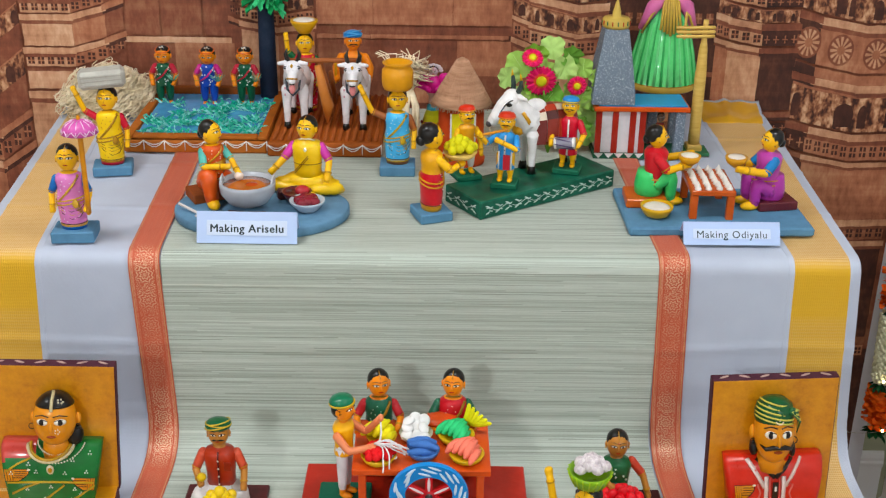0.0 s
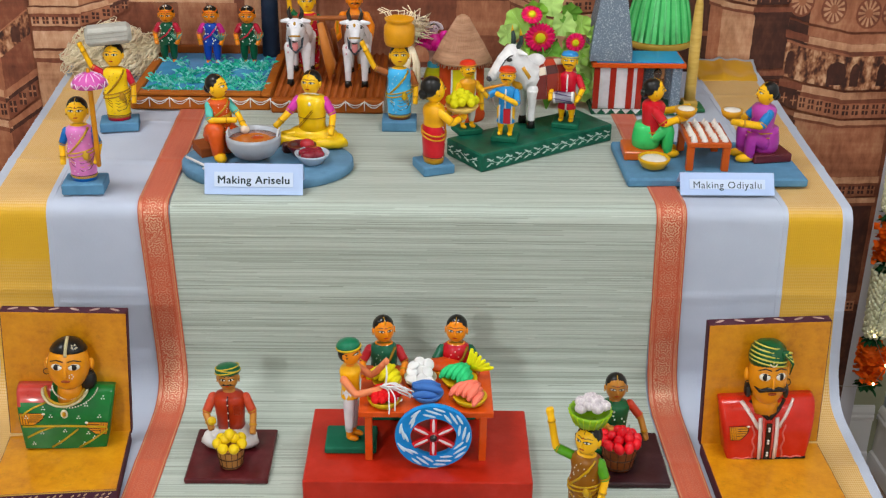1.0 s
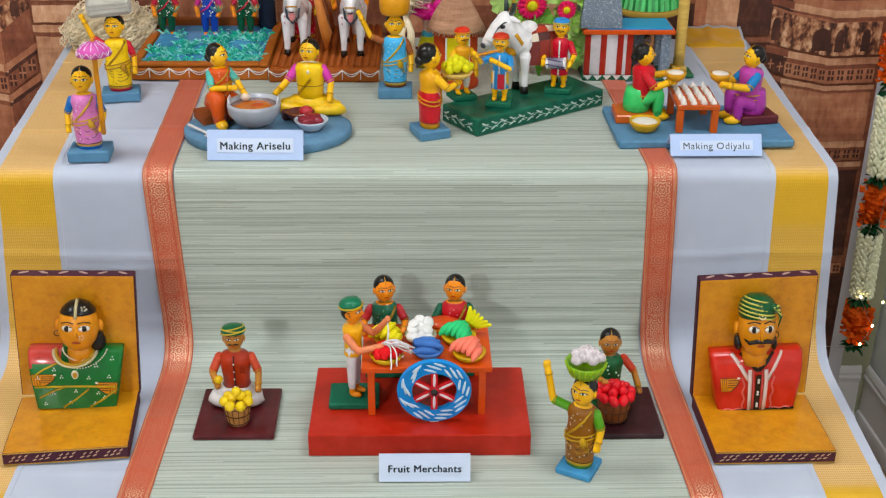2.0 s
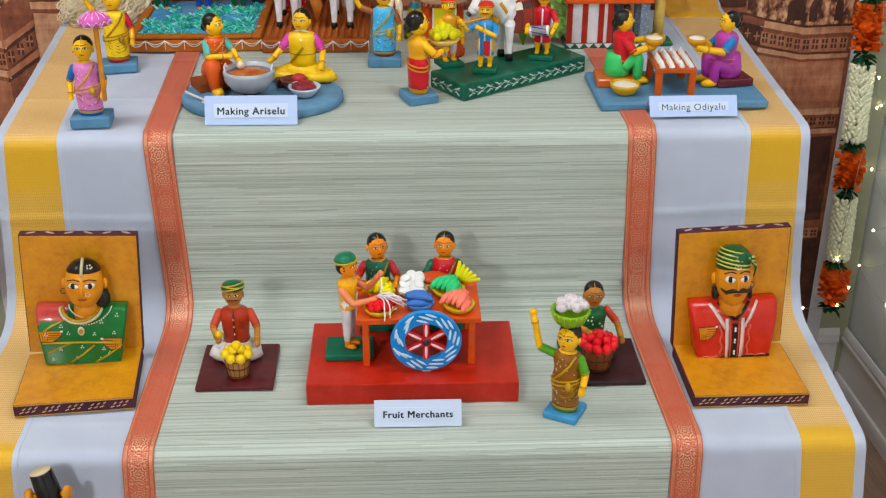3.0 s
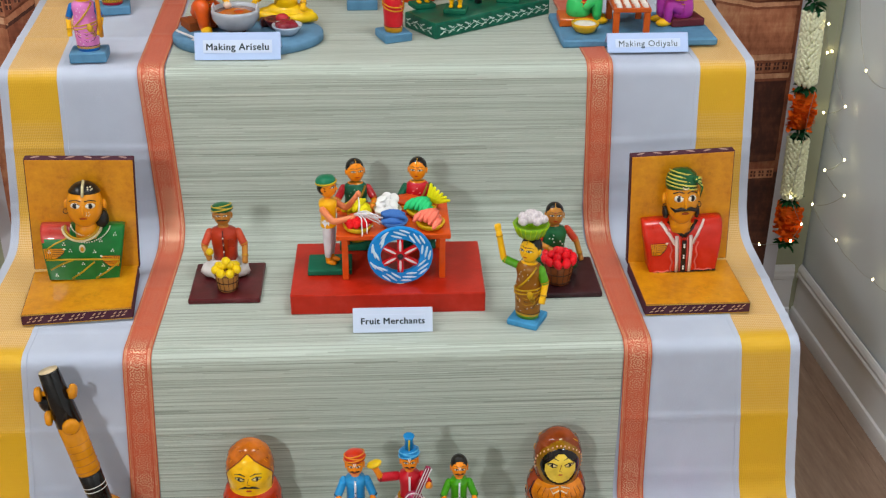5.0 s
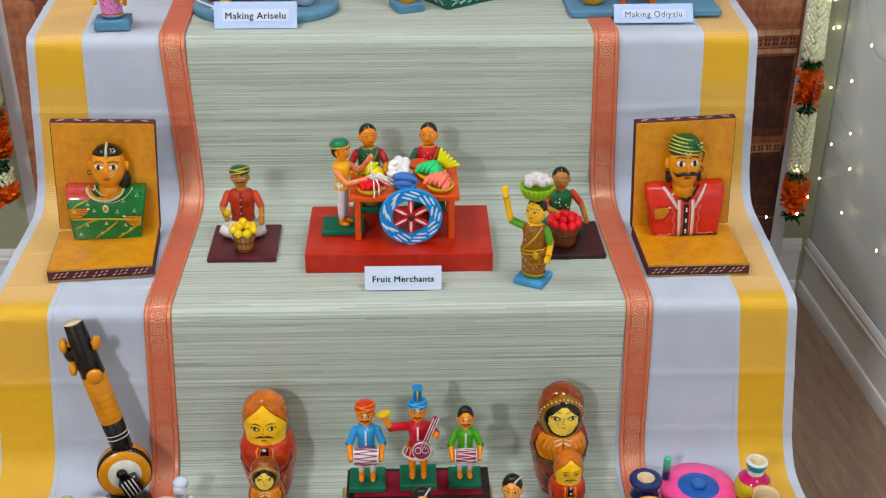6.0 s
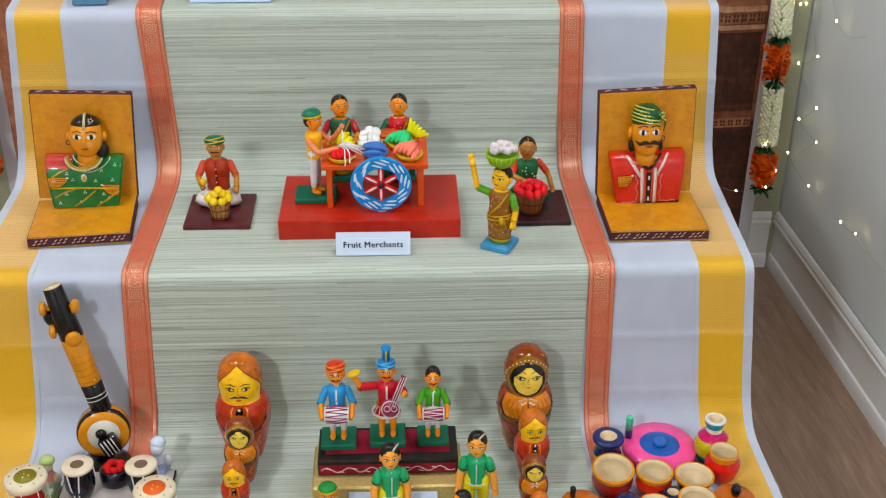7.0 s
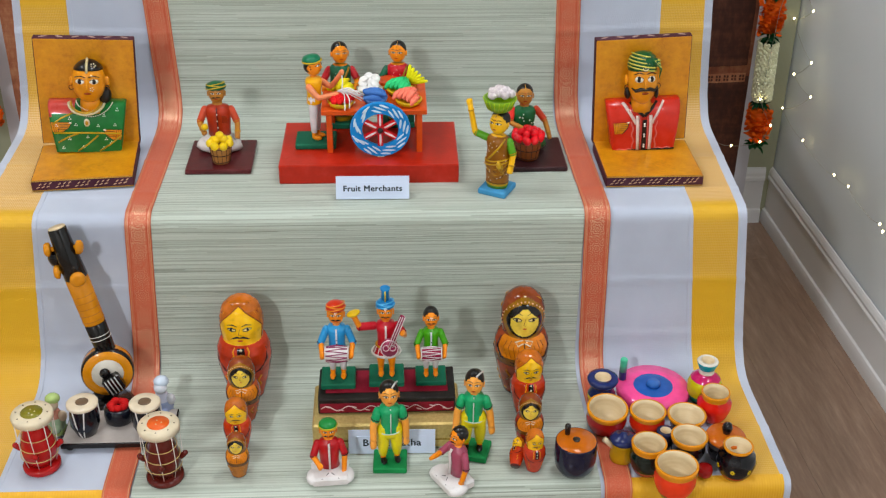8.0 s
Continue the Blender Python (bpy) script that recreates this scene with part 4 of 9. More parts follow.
def pond_woman(x, y, sari, sleeve, label):
    d = Doll(0.104)
    d.top = Matrix.Diagonal((1.14, 1.08, 1, 1))
    d.trousers(sari, ORA, -0.03, 0.44, gap=0.075, r=0.062)
    d.shirt(sari, ORA, 0.32, 0.73)
    d.sprinkle("D8E6DC", 0.34, 0.70, 0.125, 0.82, 18, 0.013)
    d.tube([(-0.12, -0.06, 0.42), (0.0, -0.115, 0.52), (0.11, -0.05, 0.68)], 0.016, sleeve, 6)
    d.arm([(-0.15, 0, 0.68), (-0.21, -0.02, 0.52), (-0.17, -0.09, 0.40)], ORA, sleeve, 0.046)
    d.arm([(0.15, 0, 0.68), (0.21, -0.02, 0.52), (0.17, -0.09, 0.40)], ORA, sleeve, 0.046)
    d.head(0.875, 0.135, ORA, 0, nod=14)
    d.tube(ring_pts(0.108, 0.112, 0.962, 0, 18, 0.03), 0.011, "D8682A", 5, True)
    for i in range(5):
        a = i * 1.256
        d.ball((0.03 * math.cos(a), -0.035, 0.995 + 0.03 * math.sin(a)), 0.016, "E8E4DA", 6, 4)
    rnd = random.Random(int(x * -1000))
    for i in range(14):
        a = rnd.uniform(-1, 1)
        d.tube([(0.16, -0.11, 0.42), (0.16 + 0.06 * a, -0.13, 0.47), (0.16 + 0.12 * a, -0.14 + rnd.uniform(-0.04, 0.04), 0.56 + rnd.uniform(-0.05, 0.03))], 0.005, dull("6FA890"), 3)
    put(d, "planting_doll", x, y, GT + 0.026, 0, label, "dolls planting rice")


def palm_tree():
    ob = thing("model_tree", None, pose(-0.284, 0.682, GT + 0.0255), "model tree with dark navy trunk and green paper leaves", "model tree")
    b = Build()
    b.lathe([(0.0165, 0), (0.017, 0.01), (0.0165, 0.06), (0.0155, 0.14), (0.0148, 0.188), (0.010, 0.193)], dull("1E2A3C"), seg=18)
    part("trunk", b, ob)
    b = Build()
    rnd = random.Random(9)
    leafs = [dull("3CAE6C"), dull("54C084"), dull("2E9A5C")]
    for i in range(46):
        a, el = rnd.random() * 6.28, rnd.uniform(-0.5, 0.7)
        base = Vector((math.cos(a) * 0.008, math.sin(a) * 0.008, 0.186 + rnd.uniform(0, 0.045)))
        out = Vector((math.cos(a) * math.cos(el), math.sin(a) * math.cos(el), math.sin(el)))
        side = Vector((-math.sin(a), math.cos(a), 0))
        l, fw = rnd.uniform(0.022, 0.042), rnd.uniform(0.009, 0.015)
        verts, faces = [base], []
        for k in range(7):
            u = (k - 3) / 3
            fold = 0.004 * (-1) ** k
            verts.append(base + out * (l * (1 - 0.15 * u * u)) + side * (u * fw) + Vector((0, 0, fold - 0.012 * abs(u) - l * 0.2)))
        for k in range(6):
            faces.append((0, k + 1, k + 2))
        b.add(verts, faces, rnd.choice(leafs), False)
    part("crown", b, ob, "pleated green paper leaves")


def bull(x, y):
    d = Doll(0.125)
    W, G = paint("ECEAEC", 0.3), "3A424C"
    d.ball((0, 0.50, 0.62), (0.19, 0.42, 0.21), W, 18, 12)
    d.ball((0, 0.24, 0.80), (0.12, 0.16, 0.12), W, 12, 8)
    d.limb([(0, 0.18, 0.66), (0, 0.0, 0.80), (0, -0.06, 0.90)], [0.17, 0.14, 0.12], W)
    for sx in (-1, 1):
        d.limb([(sx * 0.115, 0.16, 0.55), (sx * 0.12, 0.13, 0.30), (sx * 0.12, 0.12, 0.07)], [0.085, 0.055, 0.042], W)
        d.lathe([(0.055, 0), (0.05, 0.05), (0.04, 0.09)], BLACK, (sx * 0.12, 0.115, 0), seg=10)
        d.limb([(sx * 0.115, 0.80, 0.55), (sx * 0.12, 0.84, 0.30), (sx * 0.12, 0.82, 0.07)], [0.09, 0.055, 0.042], W)
        d.lathe([(0.055, 0), (0.05, 0.05), (0.04, 0.09)], BLACK, (sx * 0.12, 0.82, 0), seg=10)
        d.limb([(sx * 0.10, -0.05, 0.98), (sx * 0.19, -0.04, 0.97)], [0.04, 0.025], W)
        d.tube([(sx * 0.07, -0.03, 1.0), (sx * 0.095, -0.02, 1.10), (sx * 0.07, -0.03, 1.18)], [0.035, 0.028, 0.006], "2A2622", 8)
        d.ball((sx * 0.085, -0.15, 0.93), (0.025, 0.02, 0.016), INK, 8, 5)
        d.tube([(sx * 0.04, -0.165, 0.97), (sx * 0.10, -0.145, 0.955), (sx * 0.12, -0.11, 0.92)], 0.008, G, 4)
    d.ball((0, -0.09, 0.91), (0.125, 0.11, 0.115), W, 14, 9)
    d.limb([(0, -0.13, 0.88), (0, -0.20, 0.77)], [0.09, 0.062], W)
    d.tube(ring_pts(0.105, 0.10, 0.99, 0, 14), 0.012, GILT, 5, True)
    d.ball((0, -0.18, 0.97), (0.02, 0.02, 0.03), GILT, 8, 5)
    d.tube([(-0.075, -0.21, 0.80), (0, -0.255, 0.815), (0.075, -0.21, 0.80)], 0.013, GILT, 5)
    d.ball((0, -0.225, 0.735), (0.045, 0.03, 0.02), INK, 8, 5)
    d.ball((0, -0.20, 0.66), (0.045, 0.03, 0.075), "D98C8C", 9, 6)
    d.tube([(-0.10, -0.04, 0.80), (-0.08, -0.10, 0.62), (0, -0.13, 0.54), (0.08, -0.10, 0.62), (0.10, -0.04, 0.80)], 0.018, G, 6)
    rnd = random.Random(3)
    for i in range(16):
        d.ball((rnd.choice((-1, 1)) * 0.135, 0.10 + rnd.uniform(-0.03, 0.06), rnd.uniform(0.2, 0.6)), (0.014, 0.014, 0.02), "D9A0AC", 6, 4)
    put(d, "bull_figure", x, y, GT + 0.027, 0, "white painted wooden bull under a yoke", "yoked bulls")


def field_group():
    bull(-0.212, 0.478)
    bull(-0.108, 0.470)
    b = Build()
    w = paint("9A5A34", 0.45)
    b.limb([(-0.062, 0, 0.125), (0.062, 0, 0.127)], 0.0045, w)
    b.tube([(-0.008, 0.004, 0.123), (0.004, 0.03, 0.06), (0.006, 0.05, 0.012)], [0.006, 0.007, 0.004], w, 8)
    b.tube([(-0.010, -0.002, 0.118), (0.000, -0.004, 0.07), (0.006, 0.0, 0.045), (0.004, 0.006, 0.012)], [0.006, 0.009, 0.011, 0.002], paint("C07A42", 0.4), 8)
    b.tube([(0.010, 0.02, 0.10), (0.012, 0.06, 0.055), (0.010, 0.10, 0.02)], [0.004, 0.005, 0.003], w, 8)
    thing("plough", b, pose(-0.160, 0.482, GT + 0.026), "brown wooden plough and yoke between two bulls", "plough")
    d = Doll(0.150)
    d.trousers("E2DCD2", ORA, -0.02, 0.46)
    d.torso("E68A3C", "E68A3C", 0.38, 0.74, 0.15, 0.7, 0.05)
    d.arm([(-0.17, 0, 0.68), (-0.225, -0.03, 0.54), (-0.19, -0.16, 0.47)], "E68A3C", None, 0.05, None)
    d.arm([(0.17, 0, 0.68), (0.225, -0.03, 0.54), (0.20, -0.14, 0.44)], "E68A3C", None, 0.05, None)
    d.limb([(-0.2, -0.18, 0.40), (-0.2, -0.18, 0.66)], 0.016, "C9982A")
    d.head(0.87, 0.11, "E68A3C", 8, BLACK, "turban", "2F7EC0", "5FA8D8", tash=True)
    d.ball((0.0, -0.12, 0.62), (0.03, 0.01, 0.035), "C9CCD0", 8, 5)
    put(d, "ploughman_doll", -0.117, 0.605, GT + 0.026, 0, "bare-chested wooden ploughman doll with blue turban")
    d = Doll(0.150)
    d.sari("C2283A", "B0202E", "C2283A", YEL, 0.0, GILT, "F0E6E0")
    d.arm([(-0.15, 0, 0.66), (-0.22, -0.01, 0.74), (-0.22, -0.03, 0.92)], YEL, "16603A")
    d.arm([(0.155, 0, 0.66), (0.20, -0.04, 0.50), (0.17, -0.16, 0.40)], YEL, "16603A")
    d.head(0.855, 0.11, YEL, 6)
    d.lathe([(0.07, 0.965), (0.10, 1.0), (0.165, 1.10), (0.165, 1.125), (0.15, 1.125)], "D3A420", seg=22)
    d.ball((0, 0, 1.115), (0.145, 0.145, 0.03), "E9E6DC", 16, 6)
    put(d, "basket_carrier_doll", -0.204, 0.600, GT + 0.026, 0, "wooden lady doll with a yellow basket on her head")


def water_lady():
    d = Doll(0.146)
    d.plinth(SLATE, 0.40, 0.34, 0.12)
    d.sari("5AB4E4", "7A4A2A", "5AB4E4", YEL, 0.12, "B99A3A", "CFE8F6")
    d.arm([(-0.15, 0, 0.66), (-0.30, -0.01, 0.72), (-0.40, -0.04, 0.98)], YEL, "9A5A34")
    d.arm(HANG_R, YEL, "9A5A34")
    d.head(0.875, 0.115, YEL, 5)
    d.lathe([(0.11, 0.975), (0.155, 0.99), (0.172, 1.03), (0.176, 1.12), (0.172, 1.20), (0.145, 1.235), (0.145, 1.255), (0.166, 1.275), (0.168, 1.29), (0.150, 1.29), (0.125, 1.25)], paint("D89A34", 0.45), seg=28)
    rnd = random.Random(4)
    for i in range(12):
        a = rnd.uniform(0.2, 2.9)
        d.tube([(0.15 * math.cos(a), 0.15 * math.sin(a), 1.28), (0.19 * math.cos(a), 0.19 * math.sin(a), 1.33), (0.24 * math.cos(a + 0.4), 0.2 * math.sin(a + 0.4), 1.30 + rnd.uniform(0, 0.1))], 0.006, RAFFIA, 4)
    put(d, "water_carrier_doll", -0.028, 0.345, GT, 0, "blue-clad wooden lady doll with a clay pot on her head")


def pink_doll():
    d = Doll(0.136)
    d.lathe([(0.165, 0), (0.172, 0.03), (0.15, 0.22), (0.11, 0.36), (0.085, 0.42), (0.08, 0.47), (0.06, 0.50), (0.06, 0.60), (0.10, 0.66), (0.13, 0.74), (0.12, 0.82), (0.05, 0.87), (0.035, 0.90)],
            ["8A8A2A", "B4B03A", "B4B03A", "A8A838", "3F8A9A", "3F8A9A", "C8A89A", "C8A89A", "D01E88", "D01E88", "D01E88", "C8A89A"], seg=22)
    for i in range(16):
        a = -0.15 - i * 0.19
        d.ball((0.155 * math.cos(a), 0.155 * math.sin(a), 0.08 + 0.09 * (i % 3)), (0.02, 0.012, 0.026), "7A3A2A", 6, 4)
    for s in (-1, 1):
        for k in range(5):
            d.ball((s * (0.12 + 0.035 * k), -0.06 + 0.012 * (k % 2), 0.84 - 0.02 * k + 0.03 * (k % 2)), (0.055, 0.05, 0.08 - 0.006 * k), "D01E88", 10, 6)
        d.limb([(s * 0.20, -0.07, 0.78), (s * 0.06, -0.13, 0.72)], [0.05, 0.035], "D01E88")
    for k in range(9):
        a = math.pi * k / 8
        d.ball((0.10 * math.cos(a), 0.02, 0.93 + 0.075 * math.sin(a)), (0.03, 0.03, 0.022), dull("D8CCD0"), 8, 5)
    d.head(0.935, 0.066, "C8B0B8", 0, "241E1E")
    put(d, "cloth_doll", 0.030, 0.515, GT, 0, "small cloth doll in bright pink blouse and patterned skirt")
    rnd = random.Random(12)
    b = Build()
    for i in range(150):
        a, t, q = rnd.uniform(0, 6.28), rnd.uniform(0.012, 0.040), rnd.uniform(0.8, 2.6)
        z = 0.125 + rnd.uniform(-0.012, 0.030)
        b.tube([(0, 0, 0.09), (t * 0.5 * math.cos(a), t * 0.4 * math.sin(a), z), (t * math.cos(a + 0.3 * q), t * 0.6 * math.sin(a + 0.3 * q), z + 0.008 * math.sin(q * 3)), (t * 1.1 * math.cos(a + 0.7 * q), t * 0.7 * math.sin(a + 0.7 * q), z - 0.012 * q * 0.5)], 0.0009, RAFFIA, 4)
    for i in range(5):
        b.tube([(0, 0, 0.10), (0.012 * math.cos(i), -0.01, 0.07), (0.015 * math.cos(i * 1.3), -0.004, 0.0)], 0.004, RAFFIA, 6)
    thing("raffia_bundle", b, pose(-0.010, 0.50, GT), "tied bundle of pale raffia fibre standing behind the dolls", "raffia", kind="stuff")


def hut():
    ob = thing("model_hut", None, pose(0.078, 0.405, GT), "round rust-red model hut with a thatched cone roof", "model hut")
    b = Build()
    b.lathe([(0.041, 0), (0.042, 0.007), (0.0385, 0.011), (0.0385, 0.112)], dull("BC4A22"), seg=28)
    part("wall", b, ob)
    b = Build()
    b.box((0.002, -0.0387, 0.062), (0.040, 0.003, 0.066), paint("E2D23A", 0.4), 0.001)
    b.box((-0.018, -0.0403, 0.062), (0.003, 0.002, 0.068), paint("E0DCD0", 0.4), 0.0005)
    b.box((0.022, -0.0403, 0.062), (0.003, 0.002, 0.068), paint("E0DCD0", 0.4), 0.0005)
    part("door", b, ob, "yellow painted door")
    b = Build()
    rnd = random.Random(2)
    prof = [(0.049, 0.103), (0.050, 0.107), (0.036, 0.131), (0.022, 0.154), (0.012, 0.169), (0.008, 0.178), (0.003, 0.181)]
    b.lathe(prof, THATCH, seg=32)
    part("roof", b, ob, "brown thatch cone")
    for i in range(64):
        a = 2 * math.pi * i / 64 + rnd.uniform(-0.03, 0.03)
        b = Build()
        b.tube([((r + 0.0004) * math.cos(a), (r + 0.0004) * math.sin(a), z + rnd.uniform(-0.002, 0.001)) for r, z in ((0.0515, 0.100), (0.036, 0.131), (0.022, 0.154), (0.009, 0.176))], 0.0011, THATCH, 4)
        part("straw", b, ob)


def fruit_lady():
    d = Doll(0.150)
    d.plinth(SLATE, 0.36, 0.34, 0.10, 0)
    d.sari("BE1F2E", "C9932A", "D9A01A", YEL, 0.10, "C9932A", "F2DCD8")
    d.arm([(-0.14, -0.03, 0.66), (-0.17, -0.14, 0.54), (-0.10, -0.26, 0.57)], YEL, YEL, 0.042)
    d.arm([(0.14, -0.03, 0.66), (0.17, -0.14, 0.54), (0.10, -0.26, 0.57)], YEL, YEL, 0.042)
    d.head(0.875, 0.118, YEL, 4)
    d.lathe([(0.10, 0.60), (0.15, 0.63), (0.175, 0.67), (0.16, 0.67)], "D8B870", (0, -0.30, 0), seg=18)
    rnd = random.Random(7)
    for i in range(16):
        a, r = i * 2.4, 0.14 * math.sqrt((i + 0.5) / 16)
        d.ball((r * math.cos(a), -0.30 + r * math.sin(a), 0.71 + 0.10 * (1 - r / 0.14)), 0.050, dull("D2CC14"), 9, 6)
    put(d, "fruit_carrier_doll", 0.029, 0.150, GT, 110, "wooden lady doll in red sari holding a basket of yellow fruit")


def green_platform():
    ob = thing("green_platform", None, pose(0.188, 0.252, GT, 0, 0, 34.3), "dark green painted wooden platform with white leaf scrolls", "platform")
    b = Build()
    b.box((0, 0, 0.0145), (0.27, 0.094, 0.029), paint("145C48", 0.4, 0.35, 0.2), 0.002)
    part("board", b, ob)
    white = paint("BFD2C8", 0.4)

    def scroll(length, m):
        s = Build()
        n = int(length / 0.018)
        s.tube([(-length / 2 + length * i / (n * 3), 0, 0.014 + 0.0035 * math.sin(i * 1.05)) for i in range(1, n * 3)], 0.0006, white, 4)
        for i in range(n):
            x = -length / 2 + length * (i + 0.5) / n
            for k in (-1, 1):
                s.ball((x, 0, 0.014 + k * 0.005), (0.005, 0.0006, 0.0013), white, 8, 4, rot3(0, k * 24, 0))
                s.ball((x + 0.006, 0, 0.014 + k * 0.0025), (0.004, 0.0006, 0.001), white, 8, 4, rot3(0, k * -20, 0))
        part("leaf_scroll", s, ob, "white brushed leaf scroll", m)
    scroll(0.26, pose(0, -0.0472, 0))
    scroll(0.085, pose(-0.1352, 0, 0, 0, 0, 90))
    z = GT + 0.029

    def man(H, shirt, legs, skin, x, y, rz, hat, hat2, arms, label, name, flare=1.15, stripe="E6E2DC", extra=None, coat=0.24):
        d = Doll(H)
        d.plinth(DKGREEN, 0.34, 0.30, 0.07, 0)
        d.trousers(legs, skin, 0.07, 0.42)
        d.shirt(shirt, skin, coat, 0.74, flare, stripe, None)
        for a in arms:
            d.arm(a, skin, shirt if name != "fruit_buyer_doll" else None, 0.042, GILT, 0.5)
        d.head(0.865, 0.112, skin, 0, BLACK, "cap", hat, hat2, tash=True)
        if extra:
            extra(d)
        put(d, name, x, y, z, rz, label)

    man(0.121, "DDA01E", "DDD8D0", YEL, 0.083, 0.245, 22, "CC3A1E", "D88A2A", [[(-0.15, 0, 0.66), (-0.20, -0.08, 0.54), (-0.12, -0.2, 0.50)], HANG_R], "wooden man doll in yellow shirt and red cap", "fruit_buyer_doll", 1.0, None, None, 0.40)

    def flute(d):
        d.limb([(-0.36, -0.20, 0.70), (0.02, -0.15, 0.80)], 0.018, "C98A2A")
        d.box((0.03, -0.13, 0.36), (0.09, 0.02, 0.20), "B02A34", 0.004)
        for sx in (-0.07, 0.09):
            d.tube([(sx, -0.125, 0.26), (sx, -0.115, 0.5)], 0.010, "E6E2DC", 5)
    man(0.121, "3F8FCB", YEL, YEL, 0.143, 0.212, -12, "C23A24", "D8703A", [[(-0.15, 0, 0.66), (-0.25, -0.12, 0.60), (-0.30, -0.2, 0.72)], [(0.15, 0, 0.66), (0.17, -0.14, 0.54), (-0.06, -0.2, 0.66)]], "wooden flute player doll in blue coat and red cap", "flute_player_doll", extra=flute)

    def drum(d):
        d.lathe([(0.075, -0.13), (0.07, -0.1), (0.062, 0), (0.07, 0.1), (0.075, 0.13)], ["E0DCD8", "8C8A96", "8C8A96", "E0DCD8"], (-0.02, -0.21, 0.44), turn=rot3(0, 84, 0), seg=16)
        for i in range(6):
            a = i * 1.047
            d.tube([(-0.14, -0.21 + 0.07 * math.cos(a), 0.44 + 0.07 * math.sin(a)), (0.10, -0.21 + 0.07 * math.cos(a + 0.5), 0.44 + 0.07 * math.sin(a + 0.5))], 0.007, "4A3A60", 4)
    man(0.127, "BF2234", YEL, YEL, 0.247, 0.280, -14, "3A86C4", "C8B25A", [[(-0.15, 0, 0.66), (-0.21, -0.08, 0.52), (-0.19, -0.2, 0.44)], [(0.15, 0, 0.66), (0.21, -0.08, 0.52), (0.16, -0.2, 0.44)]], "wooden drummer doll in red coat and blue cap", "drummer_doll", extra=drum)
    cow(0.188, 0.290, z)


def cow(x, y, z):
    d = Doll(0.131)
    W = paint("ECEAE8", 0.3)
    d.ball((0, 0.30, 0.58), (0.19, 0.40, 0.24), W, 18, 12)
    d.ball((0, 0.10, 0.80), (0.10, 0.15, 0.11), W, 12, 8)
    d.limb([(0, 0.02, 0.64), (0, -0.14, 0.80), (0, -0.22, 0.92)], [0.19, 0.15, 0.12], W)
    d.limb([(0, -0.22, 0.94), (0, -0.34, 0.85), (0, -0.47, 0.70)], [0.125, 0.105, 0.072], W)
    d.ball((0, -0.525, 0.665), (0.050, 0.035, 0.038), "4A4A4E", 9, 6)
    for sx in (-1, 1):
        for yy in (0.02, 0.60):
            d.limb([(sx * 0.11, yy, 0.50), (sx * 0.115, yy, 0.30), (sx * 0.115, yy, 0.07)], [0.08, 0.05, 0.04], W)
            d.lathe([(0.055, 0), (0.05, 0.06), (0.04, 0.10)], BLACK, (sx * 0.115, yy, 0), seg=10)
        d.limb([(sx * 0.08, -0.18, 0.98), (sx * 0.20, -0.14, 0.97)], [0.045, 0.02], W)
        d.tube([(sx * 0.055, -0.18, 1.02), (sx * 0.10, -0.16, 1.12), (sx * 0.11, -0.17, 1.20)], [0.035, 0.03, 0.02], "2A3A34", 8)
        d.tube([(sx * 0.11, -0.17, 1.19), (sx * 0.105, -0.18, 1.27)], [0.021, 0.004], "D9B020", 8)
        d.ball((sx * 0.106, -0.31, 0.90), (0.016, 0.040, 0.024), INK, 8, 5)
        d.tube([(sx * 0.098, -0.23, 0.96), (sx * 0.108, -0.31, 0.945), (sx * 0.098, -0.38, 0.89)], 0.008, INK, 4)
        d.tube([(sx * 0.07, -0.28, 0.96), (sx * 0.095, -0.36, 0.90), (sx * 0.06, -0.45, 0.76)], 0.008, "5A6470", 4)
    d.tube([(-0.13, -0.14, 0.80), (-0.15, -0.06, 0.68), (-0.10, -0.04, 0.56), (0.10, -0.04, 0.56), (0.15, -0.06, 0.68), (0.13, -0.14, 0.80)], 0.026, "C8952A", 6)
    d.ball((0, -0.12, 0.55), (0.09, 0.08, 0.08), "D9A01E", 9, 6)
    d.tube([(0, -0.44, 0.74), (-0.02, -0.50, 0.60), (-0.05, -0.42, 0.30), (-0.12, -0.34, 0.22)], 0.010, "D8D4C8", 5)
    patches = ["6E2A24", "D8CCB8", "8A3428", "4A2420", "A8402E"]
    for i in range(4):
        for j in range(7):
            yy = 0.02 + 0.155 * i
            a = math.pi * (-0.02 + 1.04 * (j + 0.5) / 7)
            verts = []
            for u in (0, 0.5, 1):
                for w in (0, 0.5, 1):
                    aa = math.pi * (-0.02 + 1.04 * (j + w) / 7)
                    y1 = yy + 0.15 * u
                    k = math.sqrt(max(0.05, 1 - ((y1 - 0.30) / 0.42) ** 2))
                    verts.append((0.206 * k * math.cos(aa), y1, 0.59 + 0.252 * k * math.sin(aa) - (0.20 if j in (0, 6) and w == (0 if j == 0 else 1) else 0.08 if j in (0, 6) and w == 0.5 else 0)))
            d.add(verts, [(0, 3, 4, 1), (1, 4, 5, 2), (3, 6, 7, 4), (4, 7, 8, 5)], patches[(i * 2 + j) % 5])
    put(d, "decorated_cow_figure", 0.180, 0.280, z, -66, "white painted wooden cow with a patchwork blanket")


